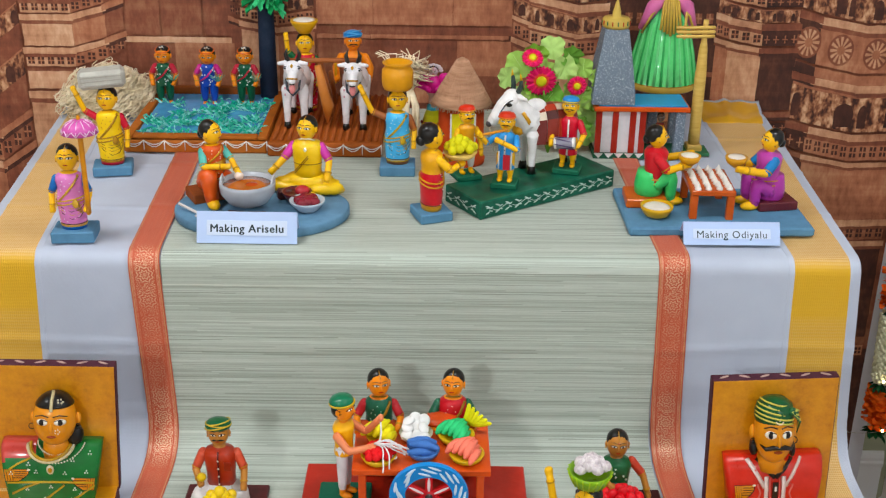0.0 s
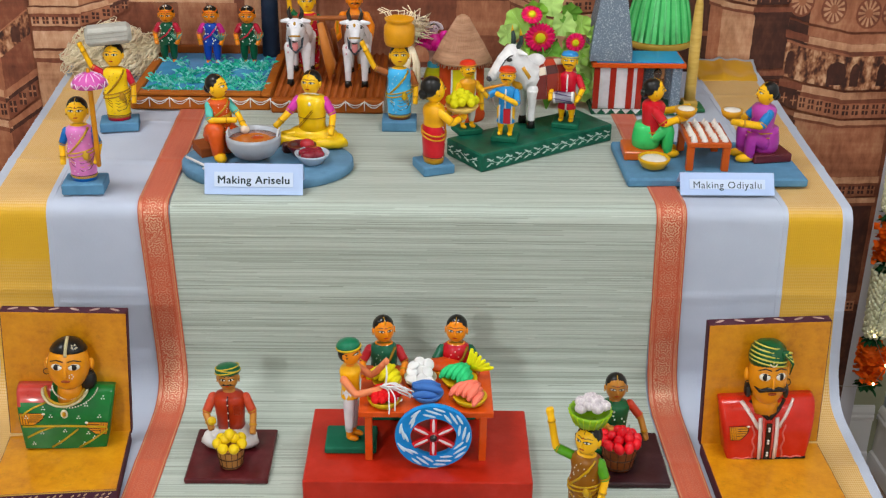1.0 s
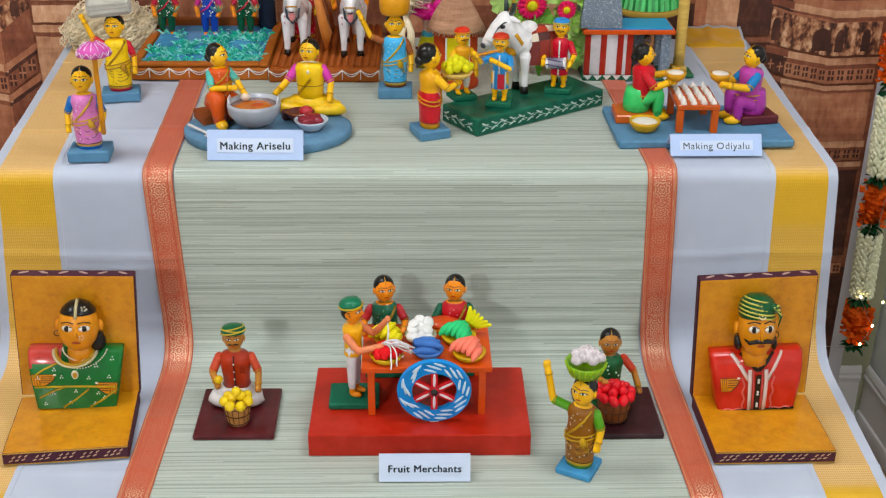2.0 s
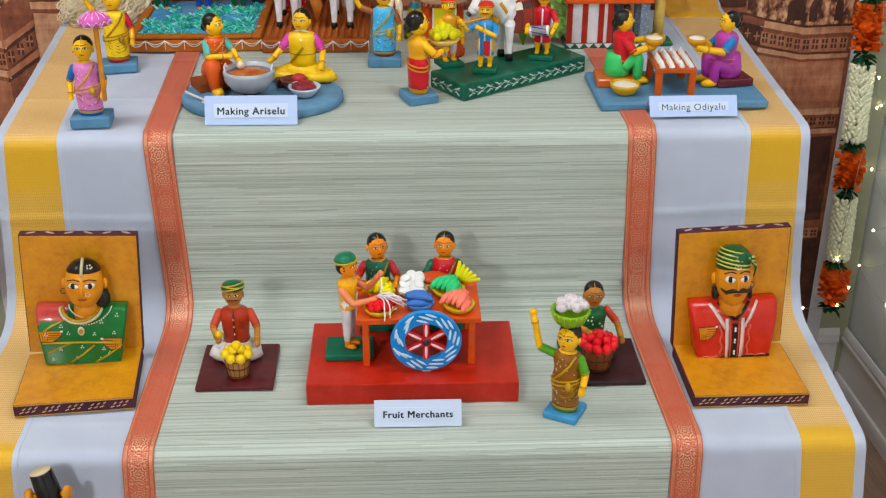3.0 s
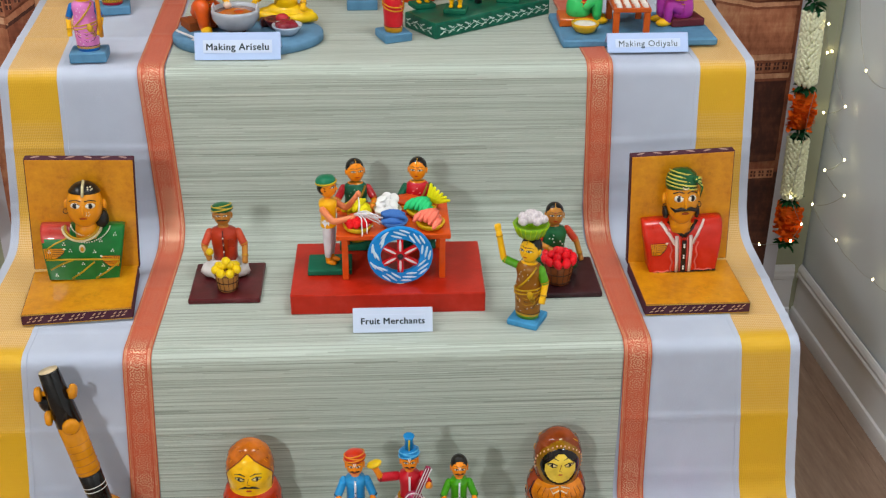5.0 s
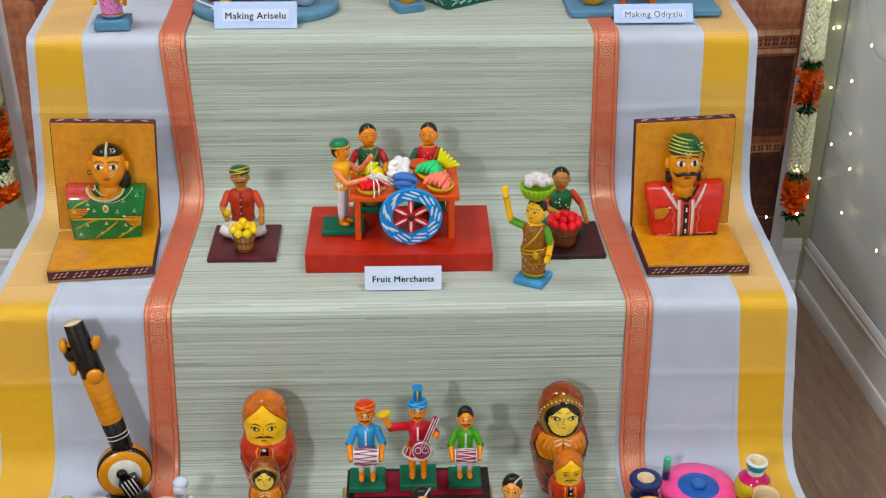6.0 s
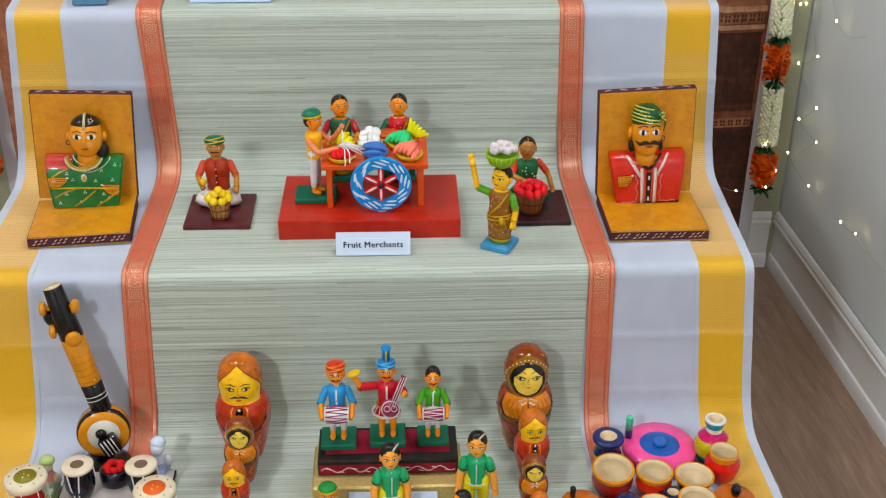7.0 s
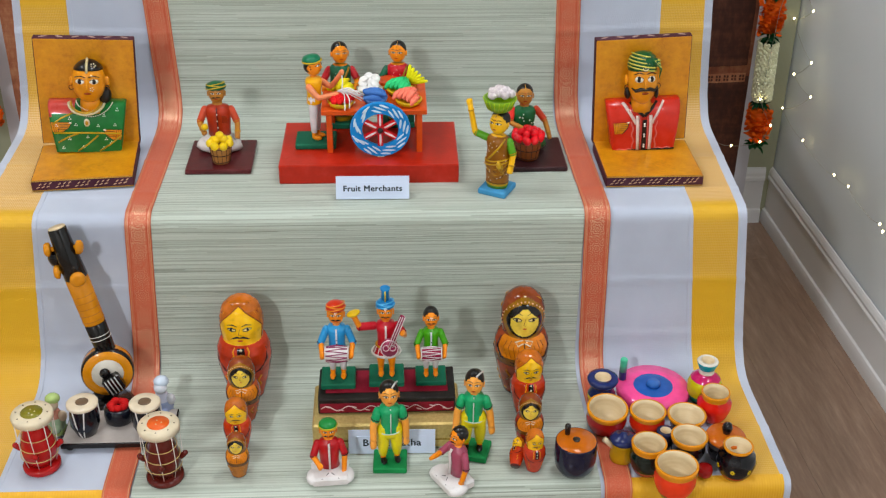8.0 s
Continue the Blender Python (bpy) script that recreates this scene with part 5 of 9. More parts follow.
def flower_plant():
    ob = thing("flower_plant", None, pose(0.232, 0.452, GT), "artificial plant with broad pale green leaves and pink flowers", "plant")
    rnd = random.Random(21)
    greens = [dull("8CB854"), dull("A4C86E"), dull("6E9E48"), dull("B4D284")]
    b = Build()
    for i in range(10):
        a = i * 0.63
        b.tube([(0, 0, 0), (0.02 * math.cos(a), 0.015 * math.sin(a), 0.06), (0.05 * math.cos(a), 0.03 * math.sin(a), 0.12)], 0.0016, greens[2], 5)
    part("stems", b, ob)
    spots = [(-0.075, 0, 0.135), (-0.055, 0.01, 0.155), (-0.03, 0.01, 0.172), (0.0, 0.015, 0.182), (0.03, 0.01, 0.172), (0.055, 0.01, 0.15), (0.078, 0, 0.135), (0.082, 0, 0.10), (0.07, 0, 0.075), (0.05, -0.008, 0.05),
             (-0.06, -0.005, 0.10), (-0.03, -0.01, 0.12), (0.0, -0.012, 0.11), (0.035, -0.012, 0.125), (0.055, -0.01, 0.105), (-0.01, -0.01, 0.145), (0.02, 0.0, 0.155), (0.03, -0.01, 0.075), (-0.04, 0.005, 0.08), (0.0, 0.0, 0.075), (0.06, 0.0, 0.035), (0.03, 0.0, 0.03), (-0.02, 0.005, 0.14)]
    for sx, sy, sz in spots:
        b = Build()
        n, rr = 30, rnd.uniform(0.019, 0.027)
        verts, faces = [(0, 0, 0)], []
        for k in range(n):
            a = 2 * math.pi * k / n
            r = rr * (1 + 0.07 * math.sin(a * 4 + sx * 90) + 0.04 * math.sin(a * 9 + sz * 70))
            verts.append((r * math.cos(a), -0.006 - 0.003 * math.cos(2 * a) + 0.0042 * math.sin(7 * a + sx * 50), r * 0.92 * math.sin(a)))
        faces = [(0, k + 1, (k + 1) % n + 1) for k in range(n)]
        b.add(verts, faces, greens[rnd.randrange(4)])
        b.tube([(0, -0.001, -rr * 0.8), (0, -0.0015, 0), (0, 0.0, rr * 0.8)], 0.0006, greens[3], 4)
        part("leaf", b, ob, "", pose(sx, sy + rnd.uniform(-0.006, 0.006), sz, rnd.uniform(-28, 18), rnd.uniform(-40, 40), rnd.uniform(-30, 30)))
    for fx, fz, r, tilt in ((-0.020, 0.137, 0.027, 0), (0.041, 0.129, 0.0175, 6), (-0.036, 0.176, 0.019, 52)):
        b = Build()
        n = 26
        for k in range(n):
            a = 2 * math.pi * k / n
            b.ball((0.62 * r * math.cos(a), -0.001 * (k % 2), 0.62 * r * math.sin(a)), (0.40 * r, 0.0016, 0.13 * r), dull("D01858") if k % 3 else dull("DE2A68"), 8, 4, rot3(0, -math.degrees(a), 0))
        b.ball((0, -0.003, 0), (0.34 * r, 0.003, 0.34 * r), dull("D2CC3A"), 12, 6)
        b.lathe([(0.30 * r, 0.0022), (0.44 * r, 0.0026), (0.56 * r, 0.0012)], dull("D8503C"), turn=rot3(90, 0, 0), seg=22, caps=False)
        part("flower", b, ob, "pink daisy with yellow centre", pose(fx, -0.027, fz, -tilt + 6, 0, 4))


def temple():
    ob = thing("model_temple", None, pose(0.387, 0.460, GT), "model temple with speckled grey tower and striped walls", "model temple")
    b = Build()
    b.box((0, 0, 0.005), (0.158, 0.076, 0.010), dull("2A5A44"), 0.001)
    for i in range(9):
        x = -0.07 + 0.0175 * i
        b.add([(x - 0.008, -0.0388, 0.0105), (x + 0.008, -0.0388, 0.0105), (x, -0.0388, 0.0015), (x - 0.008, -0.0384, 0.0105), (x + 0.008, -0.0384, 0.0105), (x, -0.0384, 0.0015)], [(0, 2, 1), (3, 4, 5), (0, 1, 4, 3), (1, 2, 5, 4), (2, 0, 3, 5)], paint("DAD7D4", 0.4), False)
    part("plinth", b, ob, "green plinth with white points")
    b = Build()
    b.box((-0.035, 0, 0.048), (0.080, 0.068, 0.076), paint("D9D6D6", 0.45), 0.001)
    part("wall", b, ob, "white wall")
    for x in (-0.0725, -0.044, -0.014, 0.003):
        b = Build()
        b.box((x, -0.0350, 0.048), (0.0105, 0.003, 0.0755), paint("9C2E22", 0.45), 0.0006)
        part("stripe", b, ob, "brick-red painted stripe")
    for y in (-0.027, 0.027):
        for x in (0.068,) if y < 0 else (0.068, 0.03):
            b = Build()
            b.box((x, y, 0.048), (0.017, 0.014, 0.076), GRANITE, 0.001)
            part("pillar", b, ob, "speckled grey pillar")
    b = Build()
    b.box((0, 0, 0.0895), (0.164, 0.080, 0.008), paint("CF5A22", 0.4), 0.001)
    b.box((0.002, 0, 0.0945), (0.152, 0.070, 0.003), paint("3F90C8", 0.4), 0.001)
    part("roof", b, ob, "blue roof with orange edge")
    b = Build()
    prof = [(0.0365, 0.0965), (0.036, 0.115), (0.030, 0.160), (0.0235, 0.200), (0.020, 0.222)]
    q = math.sqrt(2)
    b.lathe([(r * q, z) for r, z in prof], GRANITE, (-0.050, 0, 0), seg=4, turn=rot3(0, 0, 45), smooth=False)
    part("tower", b, ob, "speckled grey tapered tower")
    b = Build()
    b.lathe([(0.0, 0.2225), (0.022, 0.2225), (0.0235, 0.227), (0.0235, 0.236), (0.021, 0.239), (0.008, 0.240), (0.0065, 0.250), (0.001, 0.270)], paint("C9AE62", 0.45), (-0.050, 0, 0), seg=22)
    for i in range(16):
        a = i * 0.3927
        b.box((-0.050 + 0.0236 * math.cos(a), 0.0236 * math.sin(a), 0.2315), (0.002, 0.002, 0.007), paint("B0402A" if i % 2 else "3A6A4A", 0.45), 0.0004)
    part("finial", b, ob, "mustard finial")
    d = Doll(0.062)
    d.sari("7A3030", GILT, "7A3030", "6A5A50", 0.0, GILT)
    d.head(0.87, 0.12, "6A5A50")
    put(d, "idol_doll", 0.428, 0.462, GT + 0.011, 0, "small dark idol doll in the model temple porch")


def flag_post():
    ob = thing("flag_post", None, pose(0.489, 0.462, GT), "pale bamboo temple flag post with crossbars", "flag post")
    b = Build()
    b.box((0, 0, 0.003), (0.050, 0.046, 0.006), dull("3A6A4A"), 0.001)
    part("base_plate", b, ob, "green base plate")
    b = Build()
    b.box((0, 0, 0.011), (0.026, 0.026, 0.011), BAMBOO, 0.0015)
    b.lathe([(0.0105, 0.016), (0.0100, 0.05), (0.0100, 0.14), (0.0075, 0.185), (0.0045, 0.205), (0.0045, 0.236)], BAMBOO, (0, 0, 0), seg=14)
    part("post", b, ob)
    for i in range(3):
        b = Build()
        b.limb([(-0.046, -0.004, 0.208 + 0.0075 * i), (-0.02, -0.006, 0.2085 + 0.0075 * i), (0.014, -0.004, 0.209 + 0.0075 * i)], 0.0032, BAMBOO)
        part("crossbar", b, ob)
    b = Build()
    b.limb([(-0.034, 0.0, 0.204), (-0.034, 0.0, 0.247)], 0.0024, BAMBOO)
    part("peg", b, ob)


def skirt_doll():
    GILT_PAINT = paint("C8A858", 0.3)
    d = Doll(0.30)
    x, y = 0.453, 0.62
    d.lathe([(0.14, 0), (0.14, 0.02), (0.075, 0.04), (0.06, 0.12), (0.05, 0.19), (0.07, 0.235), (0.10, 0.245)], ["7A4A2E", "7A4A2E", "C08A60", "C08A60", "B07A50", "8A5A30"], seg=20)
    pro = [(0.20, 0.250), (0.215, 0.260), (0.215, 0.295), (0.21, 0.30), (0.180, 0.46), (0.138, 0.64), (0.072, 0.82)]
    d.lathe(pro, ["8A6430", GILT_PAINT, "A88A3A", "74D888", "74D888", "78DC90"], seg=32)
    for i in range(32):
        a = 2 * math.pi * i / 32
        d.tube([(r * 1.005 * math.cos(a), r * 1.005 * math.sin(a), z) for r, z in pro[3:]], [0.008, 0.007, 0.005, 0.003], "4FB468" if i % 2 else "86E29A", 5)
    d.lathe([(0.112, 0.70), (0.10, 0.74), (0.085, 0.82), (0.09, 0.90), (0.10, 0.97), (0.05, 1.01), (0.03, 1.04)], "D878A8", seg=20, sy=0.8)
    for s in (-1, 1):
        d.tube([(s * 0.02, -0.09, 0.84), (s * 0.10, -0.08, 0.76), (s * 0.16, -0.05, 0.62)], [0.03, 0.045, 0.02], "D878A8", 8)
        d.tube([(s * 0.03, -0.10, 0.83), (s * 0.115, -0.11, 0.71), (s * 0.16, -0.085, 0.60)], 0.008, GILT_PAINT, 5)
        d.limb([(s * 0.11, 0, 0.95), (s * 0.15, -0.02, 0.86), (s * 0.10, -0.09, 0.88)], 0.026, "C08A60")
    for i in range(7):
        d.tube([((i - 3) * 0.012, -0.100, 0.86), ((i - 3) * 0.016, -0.125, 0.74), ((i - 3) * 0.020, -0.160, 0.60 + 0.012 * abs(i - 3))], 0.009, GILT_PAINT, 5)
    d.head(1.095, 0.062, "C08A60", 0)
    put(d, "dancer_doll", x, y, GT, 0, "tall dancer doll in pleated green skirt and pink sash")


def sweets_group():
    """Two dolls cooking sweets on a round slate-blue board."""
    ob = thing("round_board", None, pose(-0.227, 0.152, GT), "slate-blue painted oval wooden board", "board")
    b = Build()
    b.lathe([(0.129, 0), (0.132, 0.002), (0.132, 0.013), (0.129, 0.015)], dull("6488A2"), sy=0.76, seg=48)
    part("board", b, ob)
    z = GT + 0.015
    d = Doll(0.128)
    d.sari("C9562A", "D0682E", "CE5A2C", YEL, 0.28, GILT, "F0D8C8")
    d.box((0.02, 0.18, 0.06), (0.55, 0.36, 0.12), dull("8A4A2A"), 0.01)
    d.limb([(-0.08, 0.02, 0.28), (-0.12, -0.16, 0.40), (-0.10, -0.20, 0.12)], [0.13, 0.11, 0.085], "CE5A2C")
    d.limb([(0.10, 0.02, 0.28), (0.16, -0.14, 0.26), (0.06, -0.06, 0.12)], [0.13, 0.10, 0.08], "CE5A2C")
    d.ball((-0.10, -0.24, 0.07), (0.075, 0.13, 0.065), YEL, 10, 6)
    d.arm([(-0.15, 0, 0.66), (-0.16, -0.12, 0.50), (0.06, -0.26, 0.52)], YEL, "5FB0A4", 0.045)
    d.arm([(0.15, 0, 0.66), (0.20, -0.10, 0.54), (0.20, -0.28, 0.44)], YEL, "5FB0A4", 0.045)
    d.ball((0.20, -0.32, 0.40), (0.06, 0.06, 0.05), "D8C8B8", 9, 6)
    d.head(0.88, 0.125, YEL, 40)
    put(d, "cook_doll", -0.300, 0.165, z, 28, "wooden lady doll in orange sari stirring a pot")
    d = Doll(0.122)
    d.seated("ECC40C", YEL, 1.45, 0.6)
    d.torso("ECC40C", YEL, 0.16, 0.70, 0.22, 0.72, 0.06)
    for o in (0.0, 0.03):
        d.tube([(-0.15, -0.10, 0.27 + o), (0.0, -0.150, 0.45 + o), (0.15, -0.07, 0.62 + o)], 0.0055, "8A6010", 5)
    d.tube(ring_pts(0.180, 0.132, 0.40, 0, 20), 0.006, "8A6010", 5, True)
    d.ball((0, -0.142, 0.60), (0.022, 0.012, 0.028), "E8E2D0", 8, 5)
    d.tube(ring_pts(0.10, 0.09, 0.68, 0, 14, -0.05), 0.010, "E8E0C8", 5, True)
    d.arm([(-0.21, 0, 0.62), (-0.30, -0.08, 0.46), (-0.40, -0.16, 0.34)], YEL, "C4429A", 0.055)
    d.arm([(0.21, 0, 0.62), (0.30, -0.05, 0.44), (0.28, -0.16, 0.28)], YEL, "C4429A", 0.055)
    d.head(0.855, 0.135, YEL, -12)
    put(d, "sitting_cook_doll", -0.163, 0.215, z, -6, "wooden lady doll in yellow sari sitting cross-legged")
    for i, (x, y) in enumerate(((-0.258, 0.088), (-0.226, 0.086), (-0.246, 0.150))):
        b = Build()
        b.box((0, 0, 0.007), (0.028, 0.020, 0.014), paint("42201E", 0.4), 0.002)
        for k in range(3):
            b.ball((-0.006 + 0.005 * k, -0.0082, 0.008 + 0.003 * (k % 2)), 0.0012, "E0D8D0", 6, 4)
        thing("hearth_stone", b, pose(x, y, z, 0, 0, -8 + 14 * i), "dark brown toy hearth stone with white dots", "hearth stone", "hearth stones")
    ob = thing("cooking_pot", None, pose(-0.243, 0.122, z + 0.014), "pale grey toy cooking pot full of orange syrup", "pot")
    b = Build()
    b.lathe([(0.018, 0), (0.030, 0.006), (0.040, 0.020), (0.0415, 0.032), (0.041, 0.037), (0.038, 0.037), (0.037, 0.030), (0.030, 0.026)], paint("A9ADB2", 0.35), seg=32)
    part("bowl", b, ob)
    b = Build()
    b.lathe([(1e-7, 0.0305), (0.02, 0.031), (0.0368, 0.0305)], paint("B5651E", 0.12), seg=28)
    b.ball((0.006, 0.002, 0.030), (0.010, 0.010, 0.003), paint("B04A1E", 0.15), 10, 6)
    part("syrup", b, ob, "glossy orange syrup")
    for s in (-1, 1):
        b = Build()
        b.tube([(s * 0.036, -0.012, 0.033), (s * 0.038, -0.010, 0.043), (s * 0.038, 0.010, 0.043), (s * 0.036, 0.012, 0.033)], 0.0014, paint("C9CBCE", 0.3), 6)
        part("handle", b, ob)

    def dish(x, y, r, h, code, fill, n, fr, label):
        ob = thing("small_bowl", None, pose(x, y, z), label, "bowl", "toy bowls on the board")
        b = Build()
        b.lathe([(r * 0.5, 0), (r * 0.62, 0.003), (r * 0.95, h * 0.8), (r, h), (r * 0.93, h), (r * 0.8, h * 0.7)], paint(code, 0.35), seg=24)
        part("bowl", b, ob)
        for i in range(n):
            a, q = i * 2.4, r * 0.58 * math.sqrt((i + 0.4) / n)
            b = Build()
            b.ball((0, 0, 0), (fr, fr * 0.9, fr * 0.7), paint(fill, 0.2), 10, 7)
            part("sweet", b, ob, "", pose(q * math.cos(a), q * math.sin(a), h * 0.85 + fr * 0.45 * (1 - q / r)))
    dish(-0.157, 0.135, 0.027, 0.017, "B8C2CC", "7E2430", 8, 0.0095, "pale toy bowl heaped with dark red sweets")
    dish(-0.176, 0.168, 0.023, 0.018, "5A1E24", "A83238", 1, 0.012, "dark red toy bowl with red paste")
    b = Build()
    b.box((0, 0, 0.008), (0.024, 0.016, 0.016), paint("4A2420", 0.4), 0.003)
    thing("toy_block", b, pose(-0.196, 0.182, z, 0, 0, 20), "dark brown wooden toy block", "block")
    b = Build()
    b.limb([(-0.030, 0.020, 0.009), (0.004, -0.004, 0.003)], 0.0022, paint("D5D2CE", 0.4))
    b.box((0.015, -0.011, 0.002), (0.030, 0.018, 0.002), paint("D5D2CE", 0.4), 0.0006, rot3(0, 0, -36))
    thing("toy_spatula", b, pose(-0.318, 0.112, z), "white painted toy spatula", "spatula")
    name_card(-0.2345, 0.038, GT, 0.144, 0.043, -0.5, "Making Ariselu", 0.0160)


def drying_group():
    ob = thing("slate_board", None, pose(0.457, 0.168, GT, 0, 0, 1), "slate-blue painted rectangular wooden board", "board")
    b = Build()
    b.box((0, 0, 0.007), (0.275, 0.165, 0.014), dull("5E86A2"), 0.003)
    part("board", b, ob)
    z = GT + 0.014
    ob = thing("toy_table", None, pose(0.449, 0.165, z, 0, 0, -2), "orange painted toy table", "table")
    b = Build()
    b.box((0, 0, 0.042), (0.066, 0.098, 0.008), paint("B8561F", 0.45), 0.001)
    part("tabletop", b, ob)
    for sx in (-1, 1):
        for sy in (-1, 1):
            b = Build()
            b.box((sx * 0.027, sy * 0.043, 0.019), (0.011, 0.010, 0.038), paint("C05A1E", 0.45), 0.001)
            part("leg", b, ob)
    rnd = random.Random(31)
    for i in range(4):
        for j in range(8):
            b = Build()
            b.lathe([(0.0052, 0), (0.0050, 0.002), (0.0030, 0.005), (0.0012, 0.0085), (1e-7, 0.0095)], paint("E2DED6", 0.5), seg=9)
            thing("drying_fritter", b, pose(0.449 + (i - 1.5) * 0.0155 + rnd.uniform(-0.001, 0.001), 0.165 + (j - 3.5) * 0.0118 + rnd.uniform(-0.001, 0.001), z + 0.046, 0, 0, rnd.uniform(0, 90)), "small white pointed fritter drying on the toy table", "fritter", "fritters on the toy table")

    def worker(x, y, rz, skirt, blouse, sleeve, mat_code, label, s):
        d = Doll(0.124)
        d.box((-0.02, 0.10, 0.06), (0.48, 0.50, 0.11), paint(mat_code, 0.45), 0.012)
        d.lathe([(0.15, 0.10), (0.175, 0.14), (0.18, 0.24), (0.165, 0.34), (0.15, 0.42)], skirt, (0, 0.06, 0), seg=18)
        d.limb([(-0.08, 0.0, 0.26), (-0.12, -0.20, 0.40), (-0.10, -0.20, 0.10)], [0.10, 0.082, 0.066], skirt)
        d.limb([(0.10, 0.0, 0.24), (0.14, -0.20, 0.34), (0.12, -0.18, 0.10)], [0.10, 0.078, 0.066], skirt)
        for sx in (-0.10, 0.12):
            d.ball((sx, -0.24, 0.055), (0.065, 0.13, 0.055), YEL, 10, 6)
            d.tube(ring_pts(0.085, 0.085, 0.13, 0, 12), 0.010, GILT, 5, True)
        d.sprinkle("E8E0EA", 0.2, 0.40, 0.165, 1.1, 14, 0.009)
        for zz in (0.30, 0.36):
            d.tube(ring_pts(0.165, 0.18, zz, 0.02, 18), 0.009, GILT, 5, True)
        d.torso(blouse, YEL, 0.30, 0.72, 0.20, 0.8, 0.06)
        d.tube([(-0.13, -0.09, 0.40), (0.0, -0.14, 0.52), (0.12, -0.05, 0.68)], 0.02, skirt, 6)
        d.arm([(-0.18, 0, 0.64), (-0.22, -0.12, 0.48), (-0.10, -0.34, 0.52)], YEL, sleeve, 0.06)
        d.arm([(0.18, 0, 0.64), (0.22, -0.12, 0.50), (0.20, -0.42, 0.56)], YEL, sleeve, 0.06)
        d.lathe([(0.06, 0.52), (0.12, 0.57), (0.14, 0.64), (0.125, 0.64)], "C9941E", (-0.06, -0.40, 0), seg=16)
        d.ball((-0.06, -0.40, 0.63), (0.12, 0.12, 0.03), "E6E0D6", 12, 6)
        d.head(0.865, 0.125, YEL, 0)
        put(d, "fritter_maker_doll", x, y, z, rz, label)
    worker(0.371, 0.190, 88, "52C070", "C0242E", "C0242E", "C2602A", "wooden lady doll in green sari at the toy table", 1)
    worker(0.541, 0.178, -80, "A83E98", "B0489A", "2A78B4", "5A2026", "wooden lady doll in purple sari at the toy table", -1)
    ob = thing("yellow_bowl", None, pose(0.367, 0.130, z), "yellow toy bowl filled with white paste", "bowl")
    b = Build()
    b.lathe([(0.011, 0), (0.018, 0.003), (0.024, 0.013), (0.025, 0.018), (0.0225, 0.018), (0.021, 0.013)], paint("CFA21C", 0.3), seg=24)
    part("bowl", b, ob)
    b = Build()
    b.ball((0, 0, 0.0145), (0.021, 0.021, 0.004), paint("E0DAD0", 0.5), 16, 6)
    part("paste", b, ob, "white paste")
    name_card(0.4655, 0.052, GT, 0.141, 0.029, 0.5, "Making Odiyalu", 0.0150, 0.018)


umbrella_lady()
stone_lady()
raffia_heap("straw_heap", -0.580, 0.648, GT, 0.084, 0.055, 0.094, 1800, 6, "heap of curly pale wood straw on the cloth")
pond_slab()
plough_slab()
pond_woman(-0.473, 0.640, "17573C", "B0283A", "wooden doll in dark green sari planting rice")
pond_woman(-0.390, 0.638, "2348A8", "B8307A", "wooden doll in blue sari planting rice")
pond_woman(-0.321, 0.640, "17573C", "B0283A", "wooden doll in dark green sari planting rice")
palm_tree()
field_group()
water_lady()
pink_doll()
hut()
fruit_lady()
green_platform()
flower_plant()
temple()
flag_post()
skirt_doll()
sweets_group()
drying_group()

# ---- middle tier ----
GM = MID_Z + 0.0


def leaf_row(b, length, y, z, tall, code="C2A184"):
    """Small brushed leaf sprays along a dark edge, between worn gilt lines."""
    n = max(3, int(length / 0.030))
    for i in range(n):
        x = -length / 2 + length * (i + 0.5) / n
        for k in range(6):
            b.ball((x + 0.0042 * (k - 2.5), y, z + 0.0026 * (1 if k % 2 else -1) + 0.0004 * (k - 2)), (0.0036, 0.0004, 0.0011), dull(code), 7, 4, rot3(0, -38 if k % 2 else -22, 0))
    for q in (-1, 1):
        b.tube([(-length / 2 - 0.004, y, z + q * tall * 0.46), (0, y, z + q * tall * 0.47), (length / 2 + 0.004, y, z + q * tall * 0.46)], 0.0010, dull("B08A48"), 5)


